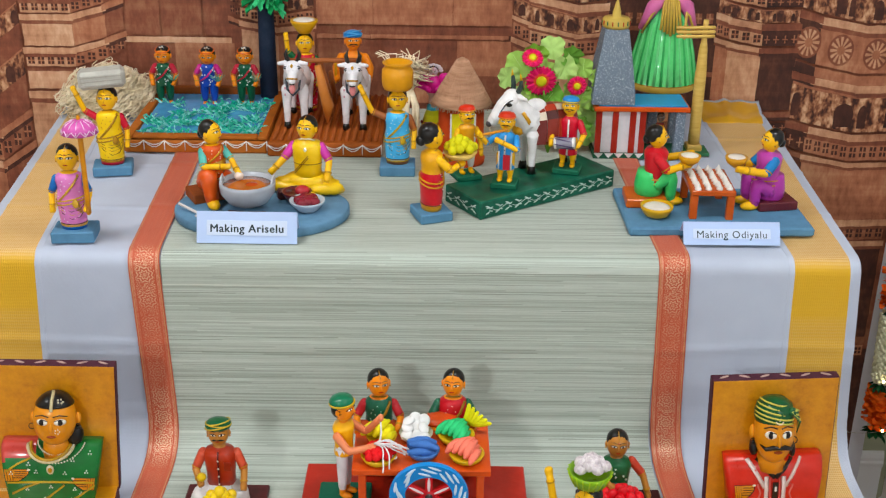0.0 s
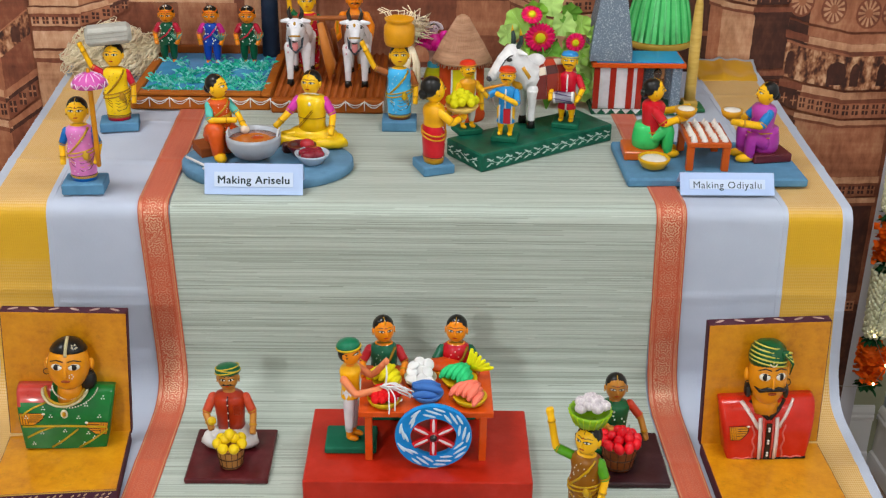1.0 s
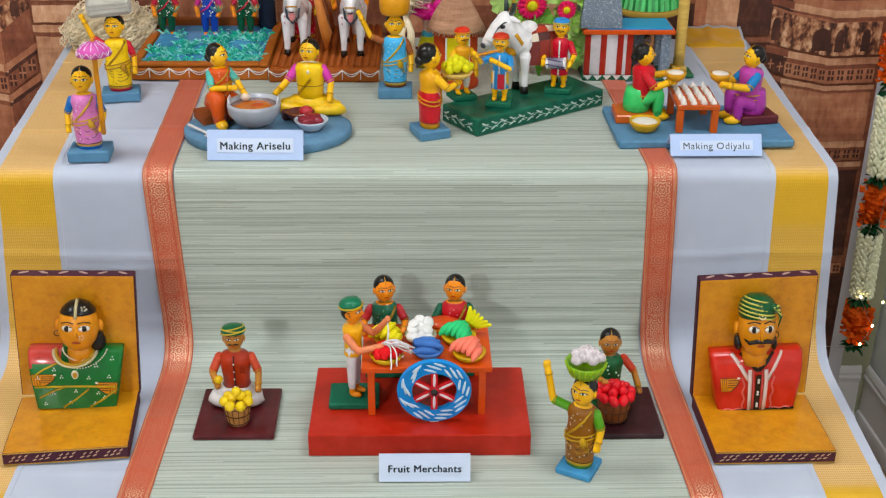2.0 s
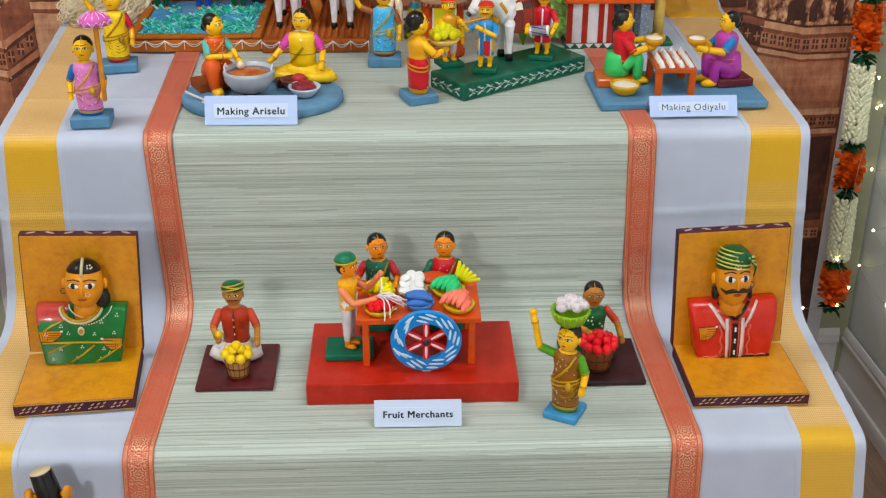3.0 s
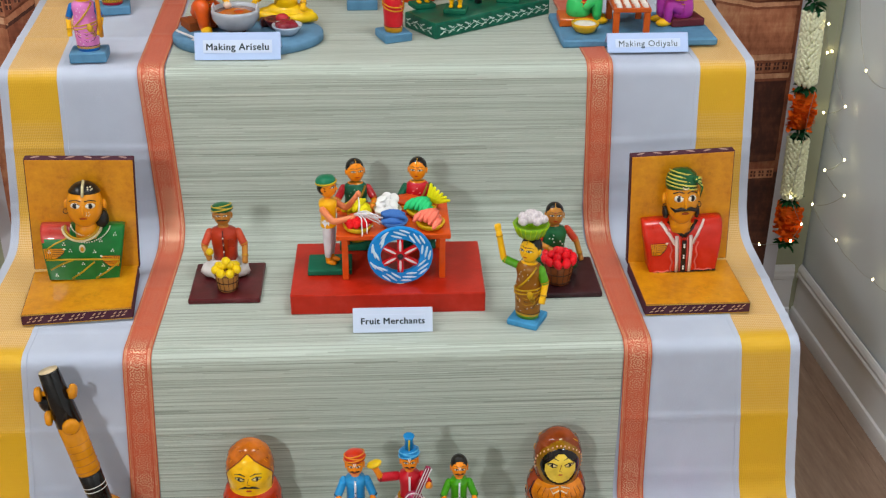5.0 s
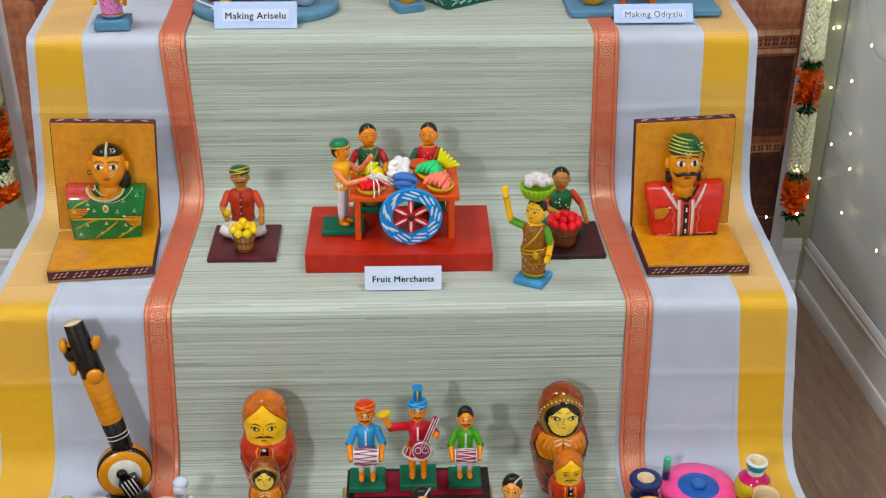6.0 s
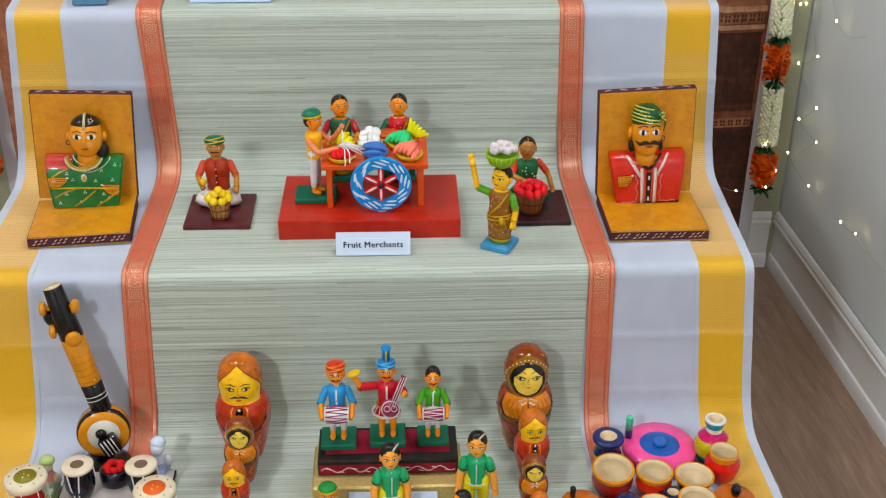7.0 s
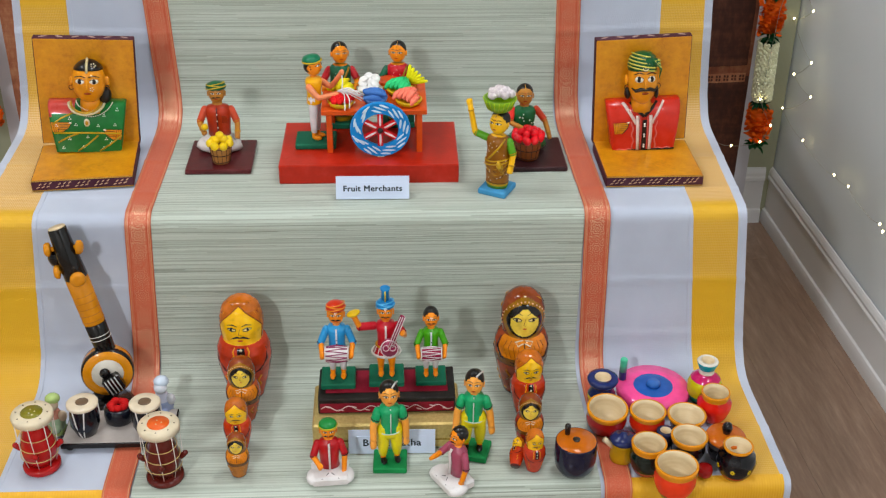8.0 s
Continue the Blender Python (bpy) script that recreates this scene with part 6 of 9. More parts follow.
def bookend(x, y, rz, width, deep, high, lady, label):
    """Yellow board and foot with a painted bust that leans on the board."""
    ob = thing("bookend", None, pose(x, y, GM, 0, 0, rz), label, "bookend", "pair of bookends")
    ochre, plum = OCHRE, dull("46222E")
    t = 0.019
    b = Build()
    b.box((0, -deep / 2, t / 2), (width, deep, t), [ochre if i in (5,) else plum for i in range(26)], 0.0012)
    b.box((0, -deep / 2, t + 0.0002), (width - 0.003, deep - 0.003, 0.0012), ochre, 0.0004)
    leaf_row(b, width - 0.01, -deep - 0.0003, t / 2, t)
    part("foot_board", b, ob)
    b = Build()
    b.box((0, 0.008, t + (high - t) / 2 - 0.001), (width, 0.016, high - t), [plum] * 26, 0.0012)
    b.box((0, -0.0004, t + (high - t) / 2 - 0.001), (width - 0.003, 0.0012, high - t - 0.003), ochre, 0.0004)
    for i in range(6):
        b.ball((-width * 0.40 + width * 0.16 * i, 0.008, high - 0.0008), (0.008, 0.0025, 0.0008), dull("B79A90"), 8, 4, rot3(0, 0, 25 * (-1) ** i))
    lean = pose(0, 0, 0, 0, 3.5 if lady else -2.5, 0)
    part("back_board", b, ob, "", lean)
    # the bust: a barrel-topped block and a turned head, in one mesh
    d = Build()
    w, h, dp = 0.131, 0.086, 0.039
    body = "146A34" if lady else "BE3210"
    n = 12
    prof = [(-dp, 0.0), (-dp, h * 0.35)] + [(-dp * (0.30 + 0.70 * math.cos(a)), h * 0.35 + h * 0.65 * math.sin(a)) for a in [math.pi / 2 * k / n for k in range(1, n + 1)]] + [(-0.001, h), (-0.001, 0)]
    verts, faces, mats = [], [], []
    cols = [-1, -0.93, -0.3, 0.3, 0.93, 1]
    m = len(prof)
    for c in cols:
        k = 0.985 if abs(c) == 1 else 1.0
        for py, pz in prof:
            taper = 0.83 + 0.17 * pz / h
            verts.append((c * w / 2 * taper, py * k, t + 0.001 + pz * (k if pz > 0 else 1)))
    for i in range(len(cols) - 1):
        for j in range(m - 1):
            faces.append((i * m + j, (i + 1) * m + j, (i + 1) * m + j + 1, i * m + j + 1))
            mats.append("B4453E" if lady and i == 1 and j > 6 or lady and i == 0 and j > 5 else body)
    faces += [tuple(range(m)), tuple(reversed(range((len(cols) - 1) * m, len(cols) * m)))]
    mats += [body, body]
    d.add(verts, faces, mats)

    def on(xx, zz, lift=0.0012):
        """A place on the block's face at that height."""
        if zz <= h * 0.35:
            yy = -dp
        else:
            s = min(1.0, (zz - h * 0.35) / (h * 0.65))
            yy = -dp * (0.30 + 0.70 * math.sqrt(1 - s * s))
        return (xx * (0.83 + 0.17 * zz / h), yy - lift, t + zz)

    def stroke(pts, r, code):
        d.tube([on(*p) for p in pts], r, paint(code, 0.35), 6, flat=0.5)

    def blot(inside, x0, x1, za, zb, code, lift=0.0009, fine=0.0013):
        """A painted patch on the block's face."""
        nx, nz = int((x1 - x0) / fine), int((zb - za) / fine)
        verts, faces, index = [], [], {}
        for i in range(nx):
            for j in range(nz):
                if not inside(x0 + (i + 0.5) * fine, za + (j + 0.5) * fine):
                    continue
                ring = []
                for p, q in ((i, j), (i + 1, j), (i + 1, j + 1), (i, j + 1)):
                    if (p, q) not in index:
                        index[p, q] = len(verts)
                        verts.append(on(x0 + p * fine, min(h * 0.995, za + q * fine), lift))
                    ring.append(index[p, q])
                faces.append(tuple(ring))
        d.add(verts, faces, paint(code, 0.35))

    def palm(s, x0, x1, za, zb):
        """A painted hand whose cuff is at x0 and finger tips at x1."""
        tip = lambda z: x1 - (x1 - x0) * 0.75 * max(0.0, (zb - 0.25 * (zb - za) - z) / (zb - za)) ** 1.6
        blot(lambda x, z: za < z < zb and (x - x0) * (tip(z) - x) > 0, min(x0, x1), max(x0, x1), za, zb, "D08A14")
        zs = [za + (zb - za) * k / 8 for k in range(9)]
        stroke([(tip(z), z) for z in zs] + [(x0, zb), (x0, za), (tip(za), za)], 0.0006, "2A1608")
        for k in range(4):
            z = za + (zb - za) * (0.30 + 0.17 * k)
            stroke([(x0 + (tip(z) - x0) * 0.42, z), (x0 + (tip(z) - x0) * 0.95, z)], 0.0005, "2A1608")
        for k in range(3):
            stroke([(x0 + (x1 - x0) * (0.10 + 0.11 * k), za + 0.001), (x0 + (x1 - x0) * (0.10 + 0.11 * k), zb - 0.001)], 0.0005, "4A2A0A")
        d.ball(on(x1, zb - 0.001, 0.001), (0.0026, 0.0010, 0.0018), "E8E0D0", 8, 5)

    hx = 0.007 if lady else -0.004
    hz = t + h + (0.042 if lady else 0.043)
    skin = "D68E22"
    d.lathe([(0.020, t + h - 0.014), (0.018, t + h), (0.016, t + h + 0.012)], skin, (hx, -0.018, 0), seg=16)
    keep = d.top.copy()
    d.top = pose(hx, -0.022, hz, -10) @ Matrix.Diagonal((0.92 if lady else 0.86, 0.9, 0.92 if lady else 1.10, 1))
    d.ball((0, 0, 0), (0.0305, 0.030, 0.040), skin, 22, 14)
    for s in (-1, 1):
        d.ball((s * 0.031, 0.006, -0.002), (0.0055, 0.006, 0.010), skin, 10, 7)
        d.tube([(s * 0.032 + 0.0045 * math.cos(a), -0.001, -0.012 + 0.0045 * math.sin(a)) for a in [k * 0.785 for k in range(8)]], 0.0008, "2A1A10", 5, True)
        d.ball((s * 0.0125, -0.0268, 0.004), (0.0088, 0.0022, 0.0050), EYEWHITE, 12, 7, rot3(0, 0, s * 20))
        d.ball((s * 0.0125, -0.0288, 0.004), (0.0042, 0.0013, 0.0044), INK, 10, 6)
        d.tube([(s * 0.003, -0.0295, 0.0125), (s * 0.012, -0.0285, 0.0150), (s * 0.022, -0.0225, 0.0115)], 0.0009, INK, 5)
        d.tube([(s * 0.0045, -0.0296, 0.0060), (s * 0.0125, -0.0290, 0.0088), (s * 0.0205, -0.0235, 0.0050)], 0.0006, INK, 5)
    d.ball((0, -0.0300, -0.004), (0.0032, 0.0042, 0.009), skin, 10, 7)
    d.ball((0, -0.0268, -0.0185), (0.007, 0.0024, 0.0022), "96431E", 10, 6)
    if lady:
        d.ball((0, 0.003, 0.006), (0.0312, 0.0322, 0.0350), BLACK, 22, 10, None, (0.66, 1.0))
        d.tube([(0, -0.0275, 0.020), (0, -0.019, 0.034), (0, -0.004, 0.043)], 0.0026, "BFB48E", 6)
        for k in range(5):
            d.ball((0.012 + 0.004 * math.cos(k * 1.26), -0.022 + 0.001 * k, 0.033 + 0.0035 * math.sin(k * 1.26)), 0.0016, "C8C0A8", 6, 4)
            d.ball((0.0085 + 0.0032 * math.cos(k * 1.26), -0.0285, -0.0100 + 0.0032 * math.sin(k * 1.26)), 0.0010, "E0D8C8", 6, 4)
        d.ball((0.026, 0.010, -0.028), (0.013, 0.010, 0.017), BLACK, 12, 8)
    else:
        wrap = [(0.0288, 0.015), (0.0300, 0.019), (0.0298, 0.027), (0.0262, 0.036), (0.0160, 0.0425), (1e-7, 0.0445)]
        d.lathe(wrap, "15502C", (0, 0.002, 0), seg=26)
        for k in range(5):
            d.tube([((0.0304 - 0.0016 * max(0, k - 1) ** 1.35) * math.cos(a), 0.002 + (0.0304 - 0.0016 * max(0, k - 1) ** 1.35) * math.sin(a), 0.0185 + 0.0052 * k - 0.0046 * math.cos(a)) for a in [-3.1 + 0.3 * q for q in range(10)]], [0.0008] + [0.0012] * 8 + [0.0006], "C2BC62", 5, flat=0.6)
        d.ball((0.021, -0.019, 0.030), (0.008, 0.006, 0.006), "15502C", 10, 7)
        for k in range(6):
            d.tube([(0.019, -0.024, 0.031), (0.027 + 0.0012 * k, -0.021, 0.033 - 0.003 * k), (0.0335 - 0.0006 * k, -0.014, 0.030 - 0.0055 * k)], [0.0012, 0.0020, 0.0010], "15502C" if k % 2 else "C2BC62", 6)
        d.tube([(-0.0262, -0.0185, -0.0100), (-0.019, -0.0258, -0.0142), (-0.009, -0.0300, -0.0112), (0, -0.0312, -0.0122), (0.009, -0.0300, -0.0112), (0.019, -0.0258, -0.0142), (0.0262, -0.0185, -0.0100)], [0.0008, 0.0026, 0.0034, 0.0022, 0.0034, 0.0026, 0.0008], INK, 8)
        d.ball((0.0265, -0.006, -0.020), (0.0045, 0.012, 0.011), BLACK, 10, 7)
        d.tube([(0.0055 * math.cos(a), -0.0292 + 0.0006 * math.sin(a), 0.0225 + 0.0045 * math.sin(a)) for a in [3.3 + 0.45 * q for q in range(7)]], 0.0009, "DAC8B0", 5)
        d.ball((0, -0.0282, 0.0225), 0.0013, "DAC8B0", 6, 4)
        d.ball((-0.029, 0.006, -0.022), (0.007, 0.009, 0.010), BLACK, 10, 7)
    d.top = keep
    if lady:
        for k, r in enumerate((0.026, 0.030)):
            d.tube([(r * math.cos(a), -0.020 + 0.030 * math.sin(a), t + h + 0.004 - 0.010 * abs(math.sin(a)) - 0.003 * k) for a in [math.pi * (1.0 + q / 14) for q in range(15)]], 0.0022, "A98436" if k == 0 else "C9BE9A", 6)
        d.ball(on(0, h * 0.66, 0.002), (0.0052, 0.0016, 0.0075), "D8D2B8", 10, 6)
        d.ball(on(0, h * 0.66, 0.0036), (0.0028, 0.0012, 0.0045), "B88A1E", 8, 6)
        stroke([(-0.062, h * 0.44), (0.0, h * 0.45), (0.062, h * 0.44)], 0.0016, "B89A2A")
        for x0 in (-0.058, -0.022, 0.022):
            stroke([(x0, 0.004 if x0 > -0.05 else 0.020), (x0 + 0.020, 0.016 if x0 > -0.05 else 0.03), (x0 + 0.042, 0.034 if x0 > -0.05 else 0.038)], 0.0016, "A88E2A")
        stroke([(-0.062, h * 0.62), (-0.045, h * 0.74), (-0.024, h * 0.84)], 0.0014, "B89A2A")
        for px, pz in ((-0.05, 0.10), (-0.01, 0.12), (0.03, 0.10), (-0.035, 0.30), (0.045, 0.22), (0.0, 0.34), (0.035, 0.30), (-0.055, 0.58), (-0.02, 0.60), (0.02, 0.58), (0.05, 0.60), (0.03, 0.78), (0.052, 0.88), (-0.03, 0.72)):
            for q in range(3):
                d.ball(on(px + (-0.0018, 0.0018, 0)[q], h * pz + (0, 0, 0.003)[q], 0.0004), 0.0012, "D8DED2", 6, 4)
        palm(-1, -0.064, -0.030, h * 0.46, h * 0.66)
        palm(1, 0.064, 0.032, h * 0.30, h * 0.52)
        for k in range(30):
            a = math.pi * (1.0 + k / 29)
            for r, dz in ((0.036, 0.001), (0.0245, 0.004)):
                d.ball((hx + r * math.cos(a), -0.018 + 0.026 * (r / 0.036) * math.sin(a), t + h + dz - 0.016 * (r / 0.036) * abs(math.sin(a)) ** 1.5), 0.0012, "E8E2D2", 6, 4)
    else:
        for s in (-1, 1):
            stroke([(s * 0.0125, 0.003), (s * 0.0125, h * 0.30), (s * 0.0125, h * 0.60), (s * 0.0120, h * 0.76)], 0.0046, "E0CEC6")
            stroke([(s * 0.0150, h * 0.60), (s * 0.024, h * 0.78), (s * 0.032, h * 0.93), (s * 0.036, h * 0.985)], 0.0040, "E0CEC6")
            stroke([(s * 0.0068, 0.003), (s * 0.0068, h * 0.4), (s * 0.0072, h * 0.74)], 0.0022, "CF5A50")
            stroke([(s * 0.0195, h * 0.62), (s * 0.027, h * 0.86)], 0.0026, "CF5A50")
            d.tube([on(s * (0.023 + 0.0018 * math.sin(q * 1.2)), h * (0.04 + 0.05 * q), 0.0006) for q in range(13)], 0.0013, "CC6A60", 5)
            d.tube([on(s * (0.026 + 0.004 * q), h * (0.04 + 0.012 * math.sin(q * 1.3)), 0.0006) for q in range(9)], 0.0012, "CC6A60", 5)
            stroke([(s * 0.024, h * 0.985), (s * 0.012, h * 0.86), (0, h * 0.74)], 0.0032, INK)
        d.box((0, -dp - 0.0002, t + 0.030), (0.0075, 0.0024, 0.058), INK, 0.0006)
        for q in range(6):
            d.ball((0, -dp - 0.0022, t + 0.008 + 0.004 * (q % 2) + 0.020 * (q // 2)), 0.0019, "E0DCD4", 8, 5)
        blot(lambda x, z: abs(x) < 0.024 * (z / h - 0.74) / 0.25, -0.024, 0.024, h * 0.74, h * 0.99, skin, 0.0011)
        palm(-1, -0.058, -0.030, h * 0.40, h * 0.64)
        d.box((0, -dp / 2, t + 0.0015), (w * 0.838, dp + 0.003, 0.003), INK, 0.0005)
    part("bust", d, ob, "painted lady bust in green sari" if lady else "painted man bust in red coat with moustache", lean)


bookend(-0.486, -0.148, 5.5, 0.168, 0.139, 0.216, True, "ochre wooden bookend carrying a painted lady bust")
bookend(0.496, -0.163, 0.5, 0.168, 0.141, 0.216, False, "ochre wooden bookend carrying a turbaned man bust")


def tub(r, h, wood, fill, n, fr, x, y, z, label, group, long=1.0):
    """A stave basket heaped with fruit."""
    ob = thing("fruit_basket", None, pose(x, y, z), label, "basket", group)
    b = Build()
    b.lathe([(r * 0.72, 0), (r * 0.74, 0.002), (r * 0.98, h * 0.95), (r, h), (r * 0.90, h), (r * 0.88, h * 0.8)], paint(wood, 0.5), seg=24)
    part("tub", b, ob)
    for k in range(3):
        b = Build()
        q = (0.10, 0.50, 0.90)[k]
        rr = r * (0.735 + 0.245 * q) + 0.0006
        b.tube(ring_pts(rr, rr, h * q, 0, 24), 0.0009, paint("4A2A1A", 0.5), 5, True)
        part("hoop", b, ob)
    for k in range(14):
        a = 2 * math.pi * k / 14
        b = Build()
        b.tube([((r * 0.745) * math.cos(a), (r * 0.745) * math.sin(a), 0.002), (r * 0.99 * math.cos(a), r * 0.99 * math.sin(a), h * 0.98)], 0.0006, paint("4A2A1A", 0.5), 4)
        part("stave_line", b, ob)
    rnd = random.Random(n)
    mesh = Build()
    mesh.ball((0, 0, 0), (fr, fr, fr * long), paint(fill, 0.35), 12, 8)
    shared = mesh.mesh("fruit")
    q, lift = r - fr * 0.45, h + fr * 0.25
    while q > -fr:
        ring = max(1, int(2 * math.pi * max(q, 0) / (fr * 1.95)))
        for i in range(ring):
            a = 2 * math.pi * (i + 0.37 * lift / fr) / ring
            part("fruit", shared, ob, "", pose(max(q, 0) * math.cos(a), max(q, 0) * math.sin(a), lift + rnd.uniform(-0.1, 0.1) * fr, rnd.uniform(-40, 40), rnd.uniform(-40, 40), rnd.uniform(0, 180)))
        q, lift = q - fr * 1.45, lift + fr * 0.85
    return ob


def board_thing(name, x, y, z, w, dd, h, rz, mat, label):
    b = Build()
    b.box((0, 0, h / 2), (w, dd, h), mat, 0.0018)
    return thing(name, b, pose(x, y, z, 0, 0, rz), label, "board")


board_thing("maroon_board", -0.252, -0.180, GM, 0.114, 0.122, 0.009, 0, paint("4E161A", 0.38, 0.3), "maroon painted square wooden board")
d = Doll(0.124)
d.seated("DAD6D2", "DAD6D2", 0.86, 0.75)
d.torso("A83A26", BRO, 0.16, 0.68, 0.20, 0.72, 0.07)
d.tube([(0, -0.150, 0.24), (0, -0.142, 0.45), (0, -0.150, 0.60), (0, -0.11, 0.67)], 0.010, "5A1A14", 5)
for k in range(4):
    d.ball((0, -0.158, 0.28 + 0.10 * k), 0.010, "E6DCCC", 6, 4)
d.box((0.10, -0.140, 0.50), (0.075, 0.012, 0.11), "8A2E20", 0.004)
d.arm([(-0.22, 0, 0.61), (-0.28, -0.06, 0.42), (-0.20, -0.20, 0.36)], BRO, "C0503A", 0.05)
d.arm([(0.22, 0, 0.61), (0.28, -0.05, 0.42), (0.27, -0.16, 0.29)], BRO, "C0503A", 0.05)
d.ball((-0.17, -0.24, 0.43), 0.052, "D6B41A", 10, 7)
d.head(0.855, 0.135, BRO, 2, "2A1A12", "turban", "1F5A38", "C0A848", tash=True)
put(d, "fruit_seller_doll", -0.256, -0.150, GM + 0.009, 0, "brown wooden doll of a sitting fruit seller in rust shirt")
tub(0.0205, 0.034, "A87848", "E4C40E", 13, 0.0076, -0.249, -0.206, GM + 0.009, "slatted wooden basket heaped with yellow fruit", "slatted fruit baskets")

board_thing("dark_board", 0.297, -0.184, GM, 0.118, 0.124, 0.009, 0, paint("2E1418", 0.38, 0.3), "dark plum painted square wooden board")
d = Doll(0.121)
d.seated("1D6138", BRO, 0.86, 0.7)
d.torso("1D6138", BRO, 0.14, 0.66, 0.19, 0.75, 0.07)
d.sprinkle("C9DCCB", 0.16, 0.60, 0.195, 0.76, 18, 0.012)
d.ball((-0.05, -0.14, 0.28), (0.16, 0.05, 0.12), "3A7A70", 12, 7)
d.arm([(-0.21, 0, 0.61), (-0.24, -0.12, 0.46), (-0.10, -0.22, 0.42)], BRO, "C8352E", 0.048)
d.arm([(0.21, 0, 0.61), (0.33, -0.02, 0.42), (0.37, -0.08, 0.22)], BRO, "C84A36", 0.048)
d.head(0.84, 0.135, BRO, -6)
put(d, "sitting_seller_doll", 0.285, -0.160, GM + 0.009, 4, "brown wooden doll of a sitting woman in green sari")
tub(0.0265, 0.040, "8A4E2C", "D81E30", 22, 0.0072, 0.289, -0.203, GM + 0.009, "slatted wooden basket heaped with red fruit", "slatted fruit baskets", 1.25)

d = Doll(0.146)
d.plinth("4F8FB8", 0.34, 0.34, 0.07, 0)
d.sari("8A5A1E", "5E8A34", "8A5A1E", YEL, 0.07, "C09A2A", "D9D2C0")
d.arm([(-0.15, 0, 0.66), (-0.30, -0.02, 0.70), (-0.35, -0.03, 1.03)], YEL, "5C9A38", 0.042)
d.arm(HANG_R, YEL, "5C9A38", 0.045)
d.head(0.875, 0.12, YEL, -8)
d.lathe([(0.07, 1.0), (0.13, 1.04), (0.17, 1.12), (0.185, 1.17), (0.165, 1.17), (0.14, 1.10)], "7FA82A", seg=24)
for k in range(20):
    a = k * 0.314
    d.tube([(0.135 * math.cos(a), 0.135 * math.sin(a), 1.04), (0.19 * math.cos(a + 0.05), 0.19 * math.sin(a + 0.05), 1.17)], 0.006, "A8C23A", 4)
rnd = random.Random(8)
for k in range(9):
    a, q = k * 2.4, 0.125 * math.sqrt((k + 0.3) / 9)
    c = Vector((q * math.cos(a), q * math.sin(a), 1.21 + 0.06 * (1 - q / 0.125)))
    d.ball(c, 0.046, dull("C6BCBE"), 8, 6)
    for j in range(9):
        t = j * 2.4 + k
        o = Vector((math.cos(t), math.sin(t), 0.55 - 0.1 * (j % 3))).normalized()
        d.ball(c + o * 0.040, (0.036, 0.010, 0.034), dull("DDD6D4" if j % 2 else "CFC6C8"), 8, 5, o.to_track_quat("Y", "Z").to_matrix())
put(d, "flower_carrier_doll", 0.226, -0.312, GM, -28, "wooden lady doll with a green basket of pale roses")

# the fruit cart on its red platform
ob = thing("red_platform", None, pose(0.0105, -0.193, GM, 0, 0, -0.5), "glossy red painted wooden platform", "platform")
b = Build()
b.box((0, 0, 0.0175), (0.306, 0.176, 0.035), paint("AC2E06", 0.34, 0.10, 0.22), 0.0015)
part("board", b, ob)
GR = GM + 0.035
cart = thing("fruit_cart", None, pose(0.020, -0.178, GR), "orange painted toy fruit cart with a blue wheel", "cart")
orange = paint("CB5426", 0.42)
b = Build()
b.box((0, 0, 0.0775), (0.180, 0.122, 0.009), orange, 0.0012)
part("tabletop", b, cart)
for sx in (-1, 1):
    for sy in (-1, 1):
        b = Build()
        b.box((sx * 0.077, sy * 0.050, 0.0365), (0.010, 0.010, 0.073), orange, 0.001)
        part("leg", b, cart)
wheel = part("wheel", None, cart, "blue painted wheel with red and white spokes", pose(0.010, -0.072, 0.0525, 90 + 4, 0, 0))
b = Build()
b.lathe([(0.0310, -0.004), (0.0505, -0.004), (0.0515, 0), (0.0505, 0.004), (0.0310, 0.004), (0.0305, 0), (0.0310, -0.004)], paint("2488CC", 0.45), seg=44, caps=False, smooth=False)
part("rim", b, wheel)
for k in range(6):
    b = Build()
    b.box((0.018, 0, 0), (0.030, 0.0095, 0.006), paint("C8202A", 0.4), 0.001)
    b.ball((0.018, 0, 0.0031), (0.0125, 0.0021, 0.0005), paint("ECE0E0", 0.4), 10, 4)
    part("spoke", b, wheel, "", pose(0, 0, 0, 0, 0, 60 * k + 30))
b = Build()
b.lathe([(0.0080, -0.004), (0.0080, 0.004), (0.005, 0.0045), (0.0042, 0.008), (1e-7, 0.009)], ["B5202A", "B5202A", "2A2624", "2A2624"], seg=18)
part("hub", b, wheel, "dark metal hub")
for k in range(9):
    for q, (dr, da, turn, size) in enumerate(((0.0046, -8, 12, 0.0092), (0.0, 1, 20, 0.0118), (-0.0050, 10, 24, 0.0094))):
        a, rr = 40 * k + da + 9, 0.0412 + dr
        b = Build()
        b.ball((0, 0, 0), (size, 0.0019, 0.0003), paint("D2E6F4", 0.5), 10, 4)
        part("painted_leaf", b, wheel, "", pose(rr * math.cos(radians(a)), rr * math.sin(radians(a)), 0.0043, 0, 0, a + 90 - turn * (-1) ** (k // 3)))
b = Build()
b.box((0, -0.0515, 0), (0.012, 0.004, 0.006), dull("D8D4CC"), 0.001)
part("wedge", b, wheel, "white wedge under the wheel")


